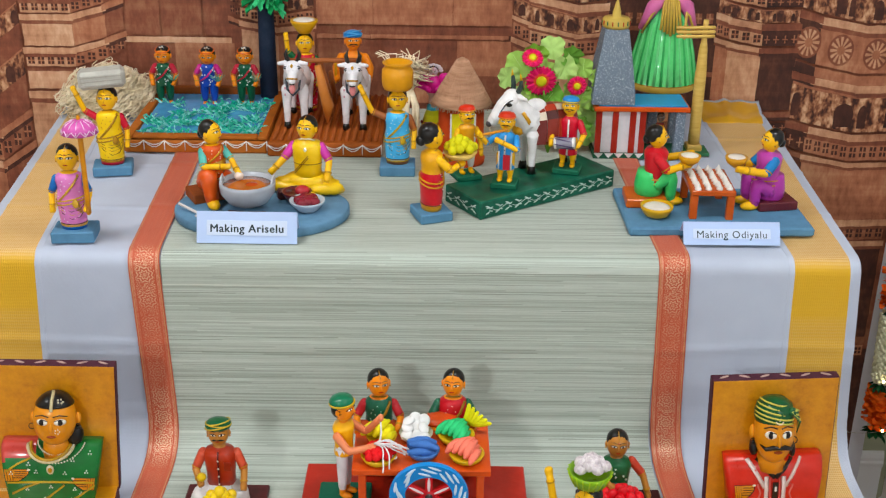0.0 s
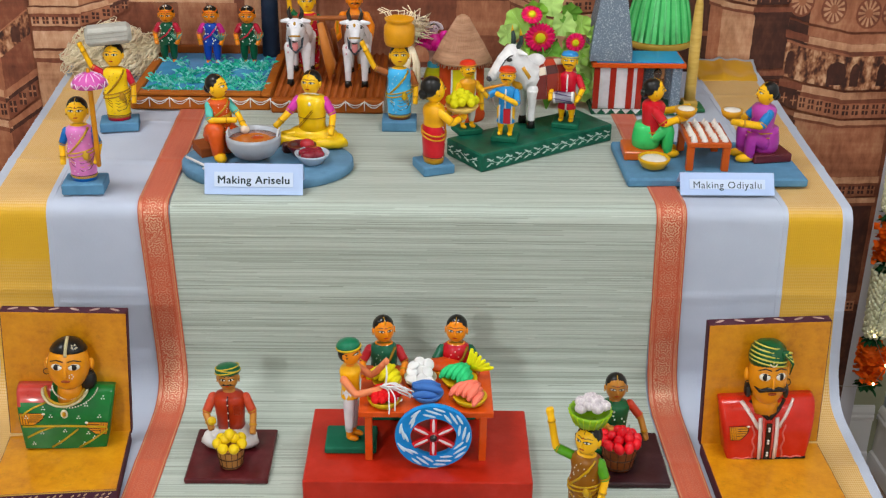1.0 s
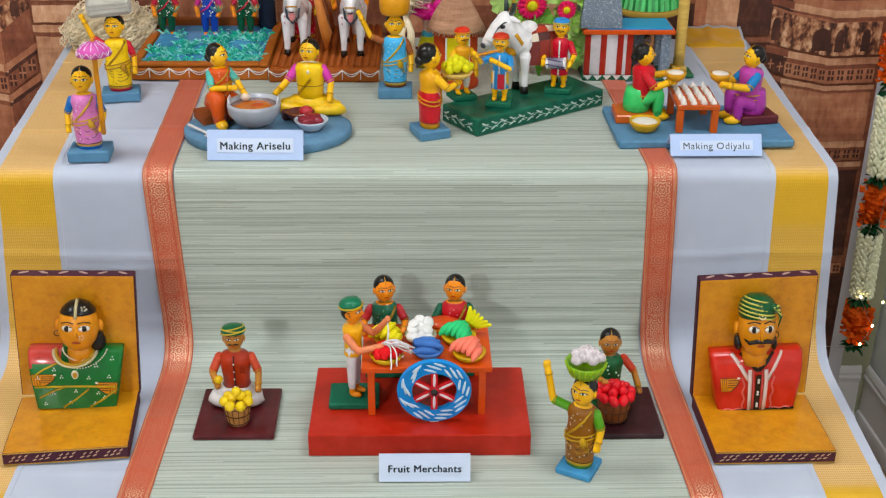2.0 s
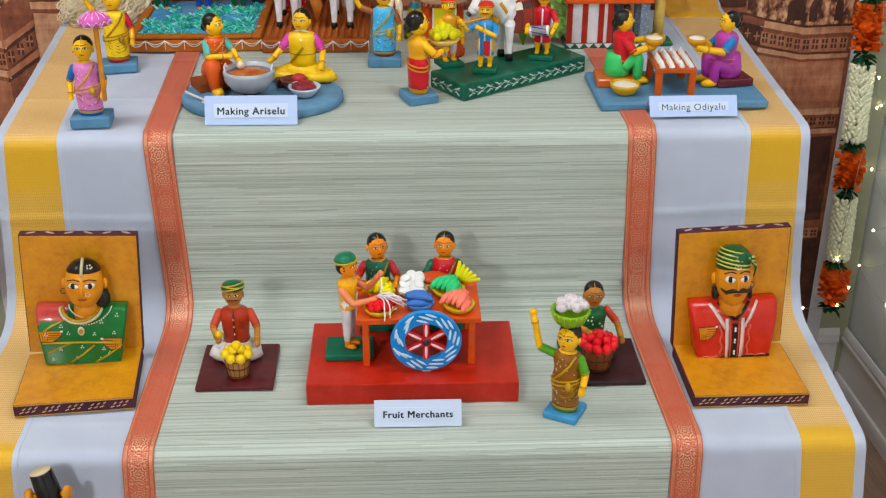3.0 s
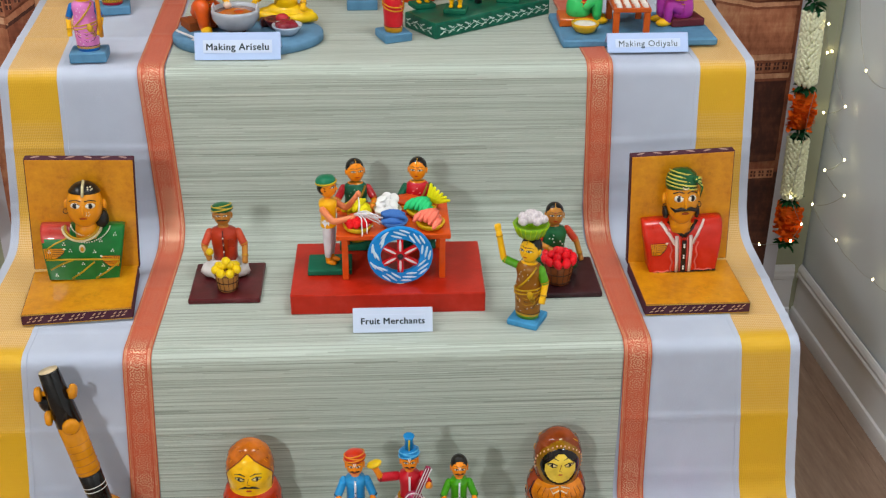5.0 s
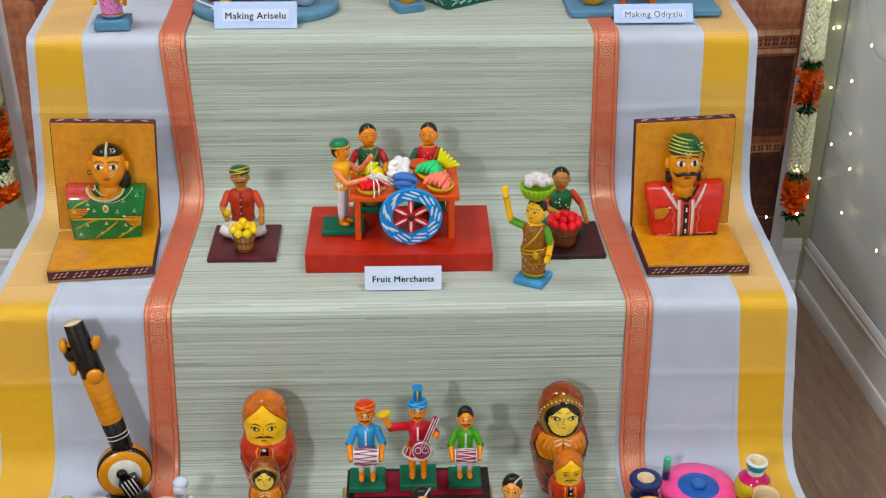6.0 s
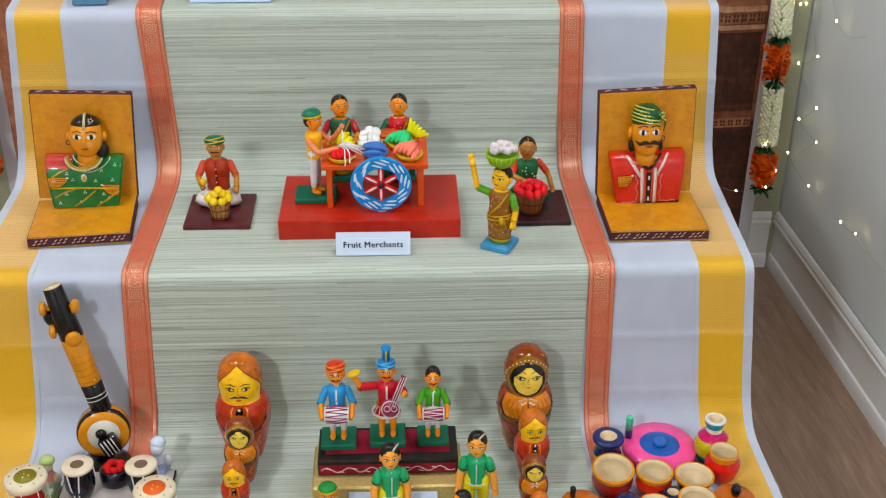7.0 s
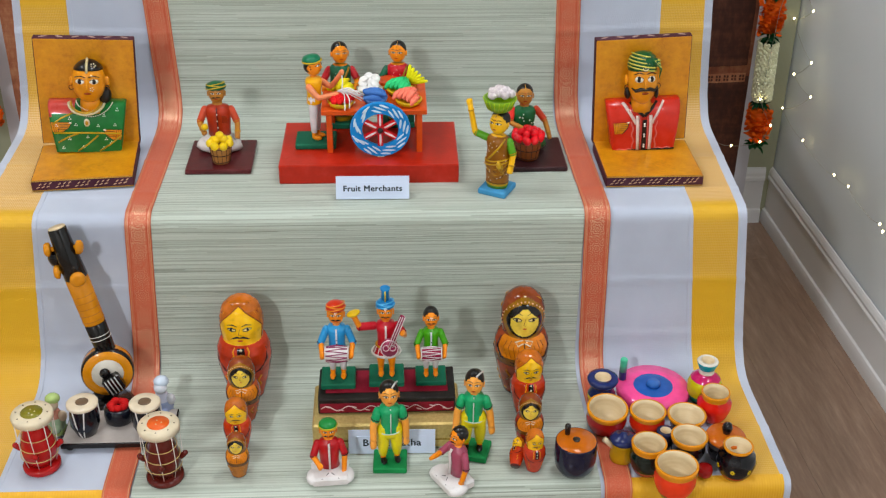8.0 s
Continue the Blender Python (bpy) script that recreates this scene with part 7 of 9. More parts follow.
def tray(x, y, z, r, code, bits, label):
    """A shallow dish with moulded fruit; bits: (colour, kind, count)."""
    ob = thing("fruit_tray", None, pose(x, y, z), label, "tray", "trays on the cart")
    b = Build()
    b.lathe([(r * 0.75, 0), (r * 0.85, 0.002), (r, 0.009), (r * 0.92, 0.0095), (r * 0.6, 0.006)], paint(code, 0.35), seg=24)
    part("dish", b, ob)
    colour, kind, n = bits
    mesh = Build()
    if kind == "ball":
        mesh.ball((0, 0, 0), 0.0062, dull(colour), 10, 7)
    elif kind == "disc":
        mesh.ball((0, 0, 0), (0.0088, 0.0028, 0.0088), dull(colour), 12, 6)
    elif kind == "bunch":
        mesh.limb([(0, 0.004, 0.003), (0, -0.007, 0.0035), (0, -0.018, 0.0), (0, -0.024, -0.004)], [0.0032, 0.0056, 0.0058, 0.0030], dull(colour))
    else:
        mesh.limb([(-0.017, 0, -0.001), (-0.006, 0, 0.001), (0.006, 0, 0.001), (0.016, 0, -0.002)], [0.0040, 0.0056, 0.0056, 0.0036], dull(colour))
    shared = mesh.mesh("fruit")
    for i in range(n):
        if kind == "long":
            row = i // 3
            m = pose(0.002 * (i % 2) - 0.001, 0.0095 * (i % 3 - 1) + 0.004 * row, 0.010 + 0.0085 * row, 8 * (i % 3 - 1), 6 - 4 * (i % 2), 9 * (-1) ** i)
        elif kind == "bunch":
            row, k = i // 5, i % 5 - 2
            m = pose(0.002, 0.004, 0, 0, 0, -42) @ pose(0.0062 * k, 0.010 - 0.0012 * k * k - 0.004 * row, 0.011 + 0.0085 * row - 0.0010 * k * k, -12 + 14 * row, 0, 8 * k + 3 * row)
        elif kind == "disc":
            a = i * 1.05
            m = pose((i % 3 - 1) * 0.0125 + 0.003 * math.sin(i * 2.3), -0.012 + 0.009 * (i // 3) + 0.002 * math.cos(i * 1.7), 0.011 + 0.007 * (i // 3) + 0.003 * math.sin(i * 3.1), -52 + 26 * math.sin(i * 1.9), 22 * math.sin(i * 2.7), 26 * (i % 3 - 1))
        else:
            a, q = i * 2.4, r * 0.78 * math.sqrt((i + 0.3) / n)
            m = pose(q * math.cos(a), q * math.sin(a), 0.009 + 0.012 * (1 - (q / r) ** 1.4))
        part("fruit", shared, ob, "", m)


GC = GR + 0.0825
tray(-0.036, -0.216, GC, 0.0235, "C9A414", ("D0142A", "ball", 22), "yellow toy tray of crimson berries")
tray(-0.034, -0.170, GC, 0.021, "C9A414", ("E4D820", "bunch", 8), "yellow toy tray of yellow bananas")
tray(0.012, -0.163, GC, 0.023, "B8B49A", ("E4E4E0", "disc", 9), "toy tray of round white slices")
tray(0.022, -0.203, GC, 0.022, "4A70A8", ("4A74B4", "long", 5), "toy tray of blue moulded fruit")
tray(0.066, -0.166, GC, 0.025, "C9A414", ("4CC07C", "bunch", 10), "toy tray of green moulded fruit")
tray(0.079, -0.211, GC, 0.0235, "C9A414", ("F4826E", "bunch", 9), "yellow toy tray of coral moulded fruit")
b = Build()
b.ball((0, 0, 0.008), (0.026, 0.018, 0.008), paint("C24E1E", 0.4), 16, 8)
thing("cart_cushion", b, pose(0.045, -0.130, GC), "rust-orange rounded lump at the back of the toy cart", "cushion")


def cart_lady(x, y, rz, sari, sleeve, label, dots, bananas=False):
    d = Doll(0.160)
    d.plinth(DKGREEN, 0.36, 0.30, 0.07)
    d.sari(sari, GILT, sari, ORA, 0.07, "8A6A1E", dots, 0.75, 0.9)
    d.arm([(-0.15, 0, 0.67), (-0.20, -0.05, 0.55), (-0.17, -0.19, 0.53)], ORA, sleeve, 0.038)
    d.arm([(0.15, 0, 0.67), (0.20, -0.05, 0.55), (0.17, -0.19, 0.53)], ORA, sleeve, 0.038)
    for k in range(4):
        d.limb([(-0.235 + 0.022 * k, -0.215, 0.535), (-0.235 + 0.022 * k, -0.235, 0.50)], 0.0085, ORA)
    if bananas:
        for k in range(6):
            d.limb([(0.10, -0.20, 0.58), (0.12 + 0.020 * k, -0.25, 0.67 - 0.012 * k), (0.13 + 0.036 * k, -0.25, 0.79 - 0.036 * k)], [0.020, 0.034, 0.016], dull("E4E01C"))
    d.head(0.865, 0.102, ORA, rz)
    put(d, "cart_lady_doll", x, y, GR, 0, label)


cart_lady(-0.040, -0.112, 14, "145A42", "B02E34", "orange wooden lady doll in dark green sari behind the cart", "7FB09A")
cart_lady(0.062, -0.110, -10, "B8202C", "145A42", "orange wooden lady doll in red sari holding bananas", "E2B0A8", True)
d = Doll(0.168)
d.plinth(DKGREEN, 0.34, 0.42, 0.06, 22)
d.top = Matrix.Diagonal((0.82, 0.86, 1, 1))
d.trousers("DCDADC", ORA, 0.06, 0.52, gap=0.05, r=0.05)
d.shirt("F0B410", ORA, 0.46, 0.75, 1.0)
d.top = Matrix.Identity(4)
d.arm([(-0.14, 0, 0.68), (-0.16, -0.12, 0.58), (-0.08, -0.27, 0.62)], "E08A64", None, 0.034, None)
d.arm([(0.14, 0, 0.68), (0.17, -0.12, 0.58), (0.08, -0.27, 0.78)], "E08A64", None, 0.034, None)
rnd = random.Random(17)
for k in range(11):
    p = Vector((-0.08, -0.30, 0.66))
    line = [p.copy()]
    way = Vector((rnd.uniform(-0.4, 0.8), -1.0, rnd.uniform(-0.1, 0.5)))
    for q in range(7):
        way += Vector((rnd.uniform(-0.7, 0.7), rnd.uniform(-0.3, 0.3), -0.22 + rnd.uniform(-0.25, 0.25)))
        p = p + way.normalized() * 0.042
        p.z = max(0.535, p.z)
        line.append(p.copy())
    d.tube(line, 0.0062, dull("E4E2E0"), 5)
for k in range(5):
    d.tube([(0.08, -0.28, 0.79), (0.07 - 0.02 * k, -0.29 - 0.01 * k, 0.72), (0.02 - 0.02 * k, -0.31, 0.64 - 0.03 * k), (-0.05, -0.29, 0.64)], 0.0062, dull("E4E2E0"), 5)
for z0 in (0.64, 0.70):
    d.tube(ring_pts(0.05, 0.05, z0, 0.01, 12), 0.008, dull("DAD8D6"), 5, True)
d.head(0.865, 0.10, ORA, 0, BLACK, "cap", "147050", "C8A82A")
put(d, "cart_man_doll", -0.083, -0.190, GR, 68, "wooden man doll in yellow shirt and green cap")
name_card(0.016, -0.340, GM, 0.122, 0.037, -0.5, "Fruit Merchants", 0.0138, 0.012, PAPER)

# ---- bottom tier ----
GL = LOW_Z


NEST = [(0.13, 0), (0.145, 0.015), (0.175, 0.12), (0.215, 0.30), (0.232, 0.42), (0.225, 0.52), (0.200, 0.585), (0.168, 0.615), (0.174, 0.66), (0.184, 0.74), (0.180, 0.83), (0.152, 0.92), (0.095, 0.975), (0.03, 0.997), (1e-7, 1.0)]


def nest_r(z):
    for (r0, z0), (r1, z1) in zip(NEST, NEST[1:]):
        if z <= z1:
            return r0 + (r1 - r0) * (z - z0) / (z1 - z0)
    return 0.0


def nesting_doll(x, y, H, man, rz=0, tip=0, shade="A8481C", label=""):
    """A turned shell whose face, hood and clothes are painted on its outside."""
    d = Build(H)
    gloss = {k: paint(c, 0.14, 0.28, 0.5) for k, c in (("face", "F0BC0A" if man else "E8CA66"), ("hair", "B8660E"), ("coat", "B03A0C" if man else shade), ("foot", "4A160E"), ("ink", "15100C"), ("hood", "7E3A18" if not man else "B8660E"),
                                                     ("veil", "8A6220"), ("blouse", "CE7E1A"), ("sash", "6A4418"))}

    def at(a, z, off=0.0):
        a = radians(a)
        r = nest_r(z) + off
        return (r * math.sin(a), -r * math.cos(a), z)

    def brow_line(z):
        return 70.0 if z < 0.76 else 70 * (max(0.0, 0.965 - z) / 0.205) ** 0.75

    def tone(a, z):
        a = abs(a)
        if z < 0.03:
            return "foot"
        if man:
            if z > 0.612:
                return "face" if a < brow_line(z) else "hair"
            return "ink" if a < 8 and 0.42 < z < 0.60 else "coat"
        if z > 0.612:
            outer = math.hypot(a / 53, (z - 0.775) / 0.158)
            inner = math.hypot(a / 43, (z - 0.765) / 0.138)
            if inner < 1 and z < 0.915 - 0.13 * a / 43:
                return "face" if inner < 0.94 else "ink"
            return "ink" if outer < 1 else "veil" if outer < 1.28 else "hood"
        if a < 62 and 0.43 < z:
            return "blouse"
        return "sash" if a < 75 and 0.36 < z <= 0.43 else "coat"
    seg, rings = 120, 104
    zs = sorted(set([round(k / rings, 4) for k in range(rings + 1)] + [0.015, 0.612, 0.985]))
    verts, faces, mats = [], [], []
    for z in zs:
        for i in range(seg):
            verts.append(at(360 * i / seg - 180, z))
    for j in range(len(zs) - 1):
        for i in range(seg):
            k = (i + 1) % seg
            faces.append((j * seg + i, j * seg + k, (j + 1) * seg + k, (j + 1) * seg + i))
            mats.append(gloss[tone(360 * (i + 0.5) / seg - 180, (zs[j] + zs[j + 1]) / 2)])
    faces.append(tuple(reversed(range(seg))))
    mats.append(gloss["foot"])
    d.add(verts, faces, mats)
    ez = 0.775 if man else 0.800
    for s in (-1, 1):
        d.ball(at(s * 21, ez, -0.004), (0.036, 0.008, 0.015), paint("E8D49A", 0.2), 10, 5, rot3(0, 0, s * 21))
        d.ball(at(s * 21, ez, 0.002), (0.014, 0.005, 0.015), INK, 8, 5)
        d.tube([at(s * 8, ez + 0.004, 0.001), at(s * 20, ez + 0.020, 0.002), at(s * 33, ez + 0.004, 0.001)], 0.0045, INK, 5)
        d.tube([at(s * 9, ez - 0.006, 0.001), at(s * 20, ez - 0.018, 0.001), at(s * 32, ez, 0.001)], 0.003, INK, 5)
        up = 0.0 if man else 0.012
        d.tube([at(s * 6, ez + 0.034 + up, 0.001), at(s * 18, ez + 0.050 + up, 0.001), at(s * 34, ez + 0.034, 0.001)], [0.003, 0.006, 0.002] if man else [0.002, 0.004, 0.002], INK, 5)
    d.tube([at(1, ez + 0.01, 0.001), at(-3, ez - 0.045, 0.001), at(3, ez - 0.052, 0.001)], 0.003, "8A5A14", 4)
    if man:
        for s in (-1, 1):
            d.tube([at(s * (brow_line(z) + 1), z, 0.001) for z in (0.64, 0.70, 0.76, 0.80, 0.84, 0.88, 0.92, 0.95, 0.965)], 0.005, paint("7A3A0A", 0.2), 5)
            for k in range(7):
                d.tube([at(s * (76 + 12 * k), 0.66 + 0.01 * k, 0.0006), at(s * (70 + 11 * k), 0.80, 0.0006), at(s * (52 + 11 * k), 0.90, 0.0006), at(s * (24 + 9 * k), 0.972, 0.0006)], [0.002, 0.0042, 0.0042, 0.002], paint("7A3A0A" if k % 2 else "D88A22", 0.2), 5)
            d.tube([at(s * 27, 0.672, 0.001), at(s * 18, 0.690, 0.002), at(s * 8, 0.705, 0.003), at(0, 0.698, 0.003)], [0.002, 0.007, 0.010, 0.006], INK, 6)
            d.tube([at(s * (16 + 3 * (k % 2)), 0.60 - 0.032 * k, 0.001) for k in range(6)], 0.008, paint("D8923A", 0.2), 5)
            d.tube([at(s * 66, 0.55, 0.001), at(s * 60, 0.45, 0.001), at(s * 40, 0.37, 0.001), at(s * 14, 0.335, 0.001)], [0.004, 0.011, 0.011, 0.005], paint("4A160A", 0.2), 5)
            d.tube([at(s * 44, 0.30, 0.001), at(s * 36, 0.25, 0.001), at(s * 46, 0.20, 0.001), at(s * 34, 0.15, 0.001)], 0.012, paint("C87A2A", 0.2), 5, flat=0.4)
        d.ball(at(0, 0.664, 0), (0.024, 0.006, 0.009), "B0421C", 8, 5)
        for k in range(3):
            d.ball(at(0, 0.585 - 0.06 * k, 0.002), (0.013, 0.007, 0.013), "E6D8B8", 8, 5)
    else:
        d.ball(at(0, ez - 0.082, -0.002), (0.020, 0.006, 0.008), "C05A34", 8, 5)
        for s in (-1, 1):
            d.tube([at(s * 3, 0.605, 0.002), at(s * 22, 0.590, 0.002), at(s * 14, 0.560, 0.002), at(s * 2, 0.585, 0.002)], 0.006, paint("E2D2B0", 0.2), 5)
            d.tube([at(s * 66, 0.59, 0.001), at(s * 68, 0.50, 0.001), at(s * 52, 0.425, 0.001), at(s * 20, 0.39, 0.001)], [0.006, 0.012, 0.012, 0.006], paint("2A120A", 0.2), 5)
            d.tube([at(s * 40, 0.30, 0.001), at(s * 30, 0.24, 0.001), at(s * 42, 0.18, 0.001)], 0.014, paint("B8742A", 0.2), 5, flat=0.4)
        d.tube([at(0, 0.585, 0.001), at(1, 0.50, 0.001), at(0, 0.44, 0.001)], 0.006, paint("3A1E0C", 0.2), 5)
        rnd = random.Random(int(H * 5000))
        for k in range(70):
            a, z = rnd.uniform(-170, 170), rnd.uniform(0.06, 0.94)
            if tone(a, z) in ("hood", "coat"):
                t0 = rnd.uniform(0, 3.14)
                d.tube([at(a + 7 * math.cos(t0) * q, z + 0.022 * math.sin(t0) * q, 0.0006) for q in (-1, 0, 1)], [0.002, 0.0055, 0.002], paint("C08A34" if k % 3 else "3A140A", 0.2), 5)
        for s in (-1, 1):
            for k in range(4):
                d.tube([at(s * (10 + 11 * k), 0.60 - 0.005 * k, 0.001), at(s * (12 + 12 * k), 0.53, 0.001), at(s * (9 + 9 * k), 0.44, 0.001)], 0.003, paint("7A3E0C", 0.2), 4)
        for k in range(19):
            q = math.pi * k / 18
            d.ball(at(76 * math.cos(q), 0.70 + 0.245 * math.sin(q), 0), 0.0075, "E0B48A", 6, 4)
    d.tube([at(360 * k / 26, 0.36, 0.0) for k in range(26)], 0.003, paint("2A120A", 0.2), 5, True)
    thing("nesting_doll", d, pose(x, y, GL, tip, 0, rz) if not tip else pose(x, y, GL + H * 0.22, -tip, -26, rz), label, "nesting doll", "nesting dolls")


MAN, WOMAN = "glossy orange wooden nesting doll of a moustached man", "glossy dark red wooden nesting doll of a hooded woman"
nesting_doll(-0.203, -0.452, 0.196, True, 0, 0, label="tall glossy orange nesting doll of a moustached man")
nesting_doll(-0.201, -0.520, 0.122, False, 2, label=WOMAN)
nesting_doll(-0.203, -0.597, 0.098, True, 2, label=MAN)
nesting_doll(-0.197, -0.660, 0.080, False, 2, shade="A8681E", label="small golden wooden nesting doll of a hooded woman")
nesting_doll(0.263, -0.450, 0.200, False, 0, shade="8C3A1C", label="tall glossy dark red nesting doll of a hooded woman")
nesting_doll(0.268, -0.523, 0.126, True, 4, label=MAN)
nesting_doll(0.262, -0.606, 0.102, False, -2, shade="8A2E22", label=WOMAN)
nesting_doll(0.264, -0.664, 0.078, True, 8, label="small glossy orange nesting doll of a moustached man")
nesting_doll(0.234, -0.672, 0.052, True, -24, 66, label="tiny red nesting doll lying on its side")

# musicians on a carpeted box
ob = thing("gold_box", None, pose(0.034, -0.555, GL), "gold foil covered box under the musician dolls", "box")
b = Build()
b.box((0, 0, 0.025), (0.236, 0.108, 0.050), GOLD, 0.003)
part("box", b, ob)
b = Build()
b.box((0, -0.0545, 0.018), (0.232, 0.0012, 0.002), paint("8A6E2A", 0.4), 0.0004)
part("edge_band", b, ob)
ob = thing("carpet_block", None, pose(0.035, -0.538, GL + 0.05, 0, 0, 0), "black block with a crimson carpet top and white vine", "block")
b = Build()
b.box((0, 0, 0.0145), (0.220, 0.084, 0.029), paint("17100F", 0.4), 0.0015)
part("block", b, ob)
b = Build()
b.box((0, 0.004, 0.0294), (0.196, 0.058, 0.0014), dull("7E0E2A"), 0.0004)
part("carpet", b, ob, "crimson painted carpet")
b = Build()
b.box((0, -0.0422, 0.012), (0.214, 0.0012, 0.018), dull("7A1228"), 0.0004)
b.tube([(-0.105 + 0.21 * k / 60, -0.0434, 0.0120 + 0.0045 * math.sin(k * 0.62)) for k in range(61)], 0.0008, paint("D8C4C4", 0.4), 4)
for k in range(10):
    b.ball((-0.094 + 0.0208 * k, -0.0434, 0.0115 + 0.003 * (-1) ** k), (0.005, 0.0006, 0.001), paint("D8C4C4", 0.4), 8, 4, rot3(0, 15, 0))
part("vine_band", b, ob, "crimson band with a white painted vine")
GB = GL + 0.0792


def barrel(d, at, length, r, code, line, tilt=0):
    rot = rot3(0, 90 + tilt, 0)
    d.lathe([(r * 0.85, -length / 2), (r * 0.9, -length / 2 + 0.01), (r * 1.05, 0), (r * 0.9, length / 2 - 0.01), (r * 0.85, length / 2)], [code] * 4, at, turn=rot, seg=18)
    for k in range(10):
        a = k * 0.628
        for w in (0.31, -0.31):
            p = Vector(at) + rot @ Vector((r * 0.92 * math.cos(a), r * 0.92 * math.sin(a), -length / 2))
            q = Vector(at) + rot @ Vector((r * 0.92 * math.cos(a + w), r * 0.92 * math.sin(a + w), length / 2))
            mid = Vector(at) + rot @ Vector((r * 1.09 * math.cos(a + w / 2), r * 1.09 * math.sin(a + w / 2), 0))
            d.tube([p, mid, q], r * 0.06, line, 4)
    for s in (-1, 1):
        d.tube([Vector(at) + rot @ Vector((r * 0.9 * math.cos(a), r * 0.9 * math.sin(a), s * length / 2)) for a in [k * 0.524 for k in range(12)]], r * 0.12, "D9D2CE", 5, True)


def musician(x, y, H, shirt, legs, kind, label, name):
    d = Doll(H)
    d.plinth(DKGREEN, 0.36, 0.33, 0.07)
    d.top = Matrix.Diagonal((0.86, 0.94, 1, 1))
    d.trousers(legs, ORA, 0.07, 0.42, gap=0.065, r=0.045)
    if kind == "lute":
        d.shirt(shirt, ORA, 0.34, 0.73, 1.45, "E0D4D0", GILT)
        for k in range(14):
            a = k * 0.449
            d.tube([(0.165 * math.cos(a), 0.13 * math.sin(a), 0.345), (0.12 * math.cos(a), 0.095 * math.sin(a), 0.44)], 0.007, "E0D4D0", 4)
        d.tube(ring_pts(0.17, 0.134, 0.35, 0, 20), 0.013, "D8D2CC", 6, True)
    else:
        d.shirt(shirt, ORA, 0.40, 0.73, 1.02, "DADCE2")
    if kind == "lute":
        d.arm([(-0.16, 0, 0.67), (-0.32, -0.02, 0.66), (-0.36, -0.06, 0.80)], ORA, shirt, 0.042, None, 0.6)
        d.ball((-0.37, -0.08, 0.86), (0.085, 0.06, 0.03), "D2B01E", 12, 6, rot3(0, -16, 0))
        d.arm([(0.16, 0, 0.67), (0.23, -0.06, 0.58), (0.20, -0.16, 0.66)], ORA, shirt, 0.042, None, 0.4)
        d.lathe([(0.10, -0.02), (0.105, 0), (0.10, 0.03)], "8A2A4A", (0.04, -0.17, 0.50), turn=rot3(90, 0, 0), seg=18)
        d.box((0.13, -0.18, 0.72), (0.055, 0.03, 0.36), "8A2A4A", 0.008, rot3(0, 22, 0))
        for o in (-0.028, 0, 0.028):
            d.tube([(0.05 + o, -0.205, 0.52), (0.20 + o, -0.20, 0.88)], 0.006, "D8C8CC", 4)
        d.tube([(0.04 + 0.10 * math.cos(a), -0.195, 0.50 + 0.10 * math.sin(a)) for a in [k * 0.449 for k in range(14)]], 0.008, "D8C8CC", 5, True)
        for o in (-0.04, 0.04):
            d.tube([(0.04 + o + 0.035 * math.cos(a), -0.20, 0.51 + 0.035 * math.sin(a)) for a in [k * 0.628 for k in range(10)]], 0.006, "D8C8CC", 4, True)
        d.head(0.84, 0.105, ORA, 0, BLACK, "turban", "2A7CB4", "5AA8D2", tash=True)
        d.lathe([(0.05, 0.97), (0.045, 1.06), (0.06, 1.10), (0.05, 1.10)], "2A7CB4", (0, 0.01, 0), seg=10)
        d.tube([(0, -0.045, 0.97), (0, -0.05, 1.09)], 0.009, "C8B02A", 5)
    else:
        d.arm([(-0.15, 0, 0.67), (-0.20, -0.05, 0.53), (-0.175, -0.17, 0.47)], ORA, shirt, 0.042, None, 0.65)
        d.arm([(0.15, 0, 0.67), (0.20, -0.05, 0.53), (0.175, -0.17, 0.47)], ORA, shirt, 0.042, None, 0.65)
        barrel(d, (0, -0.17, 0.46), 0.27, 0.085, "D5CFCF" if kind == "white" else "7E1E3A", "8A3A5A" if kind == "white" else "D5CFCF")
        if kind == "white":
            d.head(0.855, 0.112, ORA, 0, BLACK, "turban", "C23A1E", "D88A2A", tash=True)
        else:
            d.head(0.865, 0.115, ORA, 0, BLACK, "short", tash=True)
    d.tube([(-0.012, -0.115, 0.93), (0, -0.118, 0.895), (0.012, -0.115, 0.93)], 0.006, "E2DCD4", 4)
    put(d, name, x, y, GB, 0, label)


musician(-0.043, -0.530, 0.154, "3F92C8", "D2D0D2", "white", "wooden drummer doll in blue shirt and red turban", "hand_drummer_doll")
musician(0.035, -0.526, 0.158, "B5202E", ORA, "lute", "wooden lute player doll in red tunic and blue turban", "lute_player_doll")
musician(0.107, -0.528, 0.138, "4F9A2C", "D2D0D2", "red", "bareheaded wooden drummer doll in green shirt", "hand_drummer_doll")


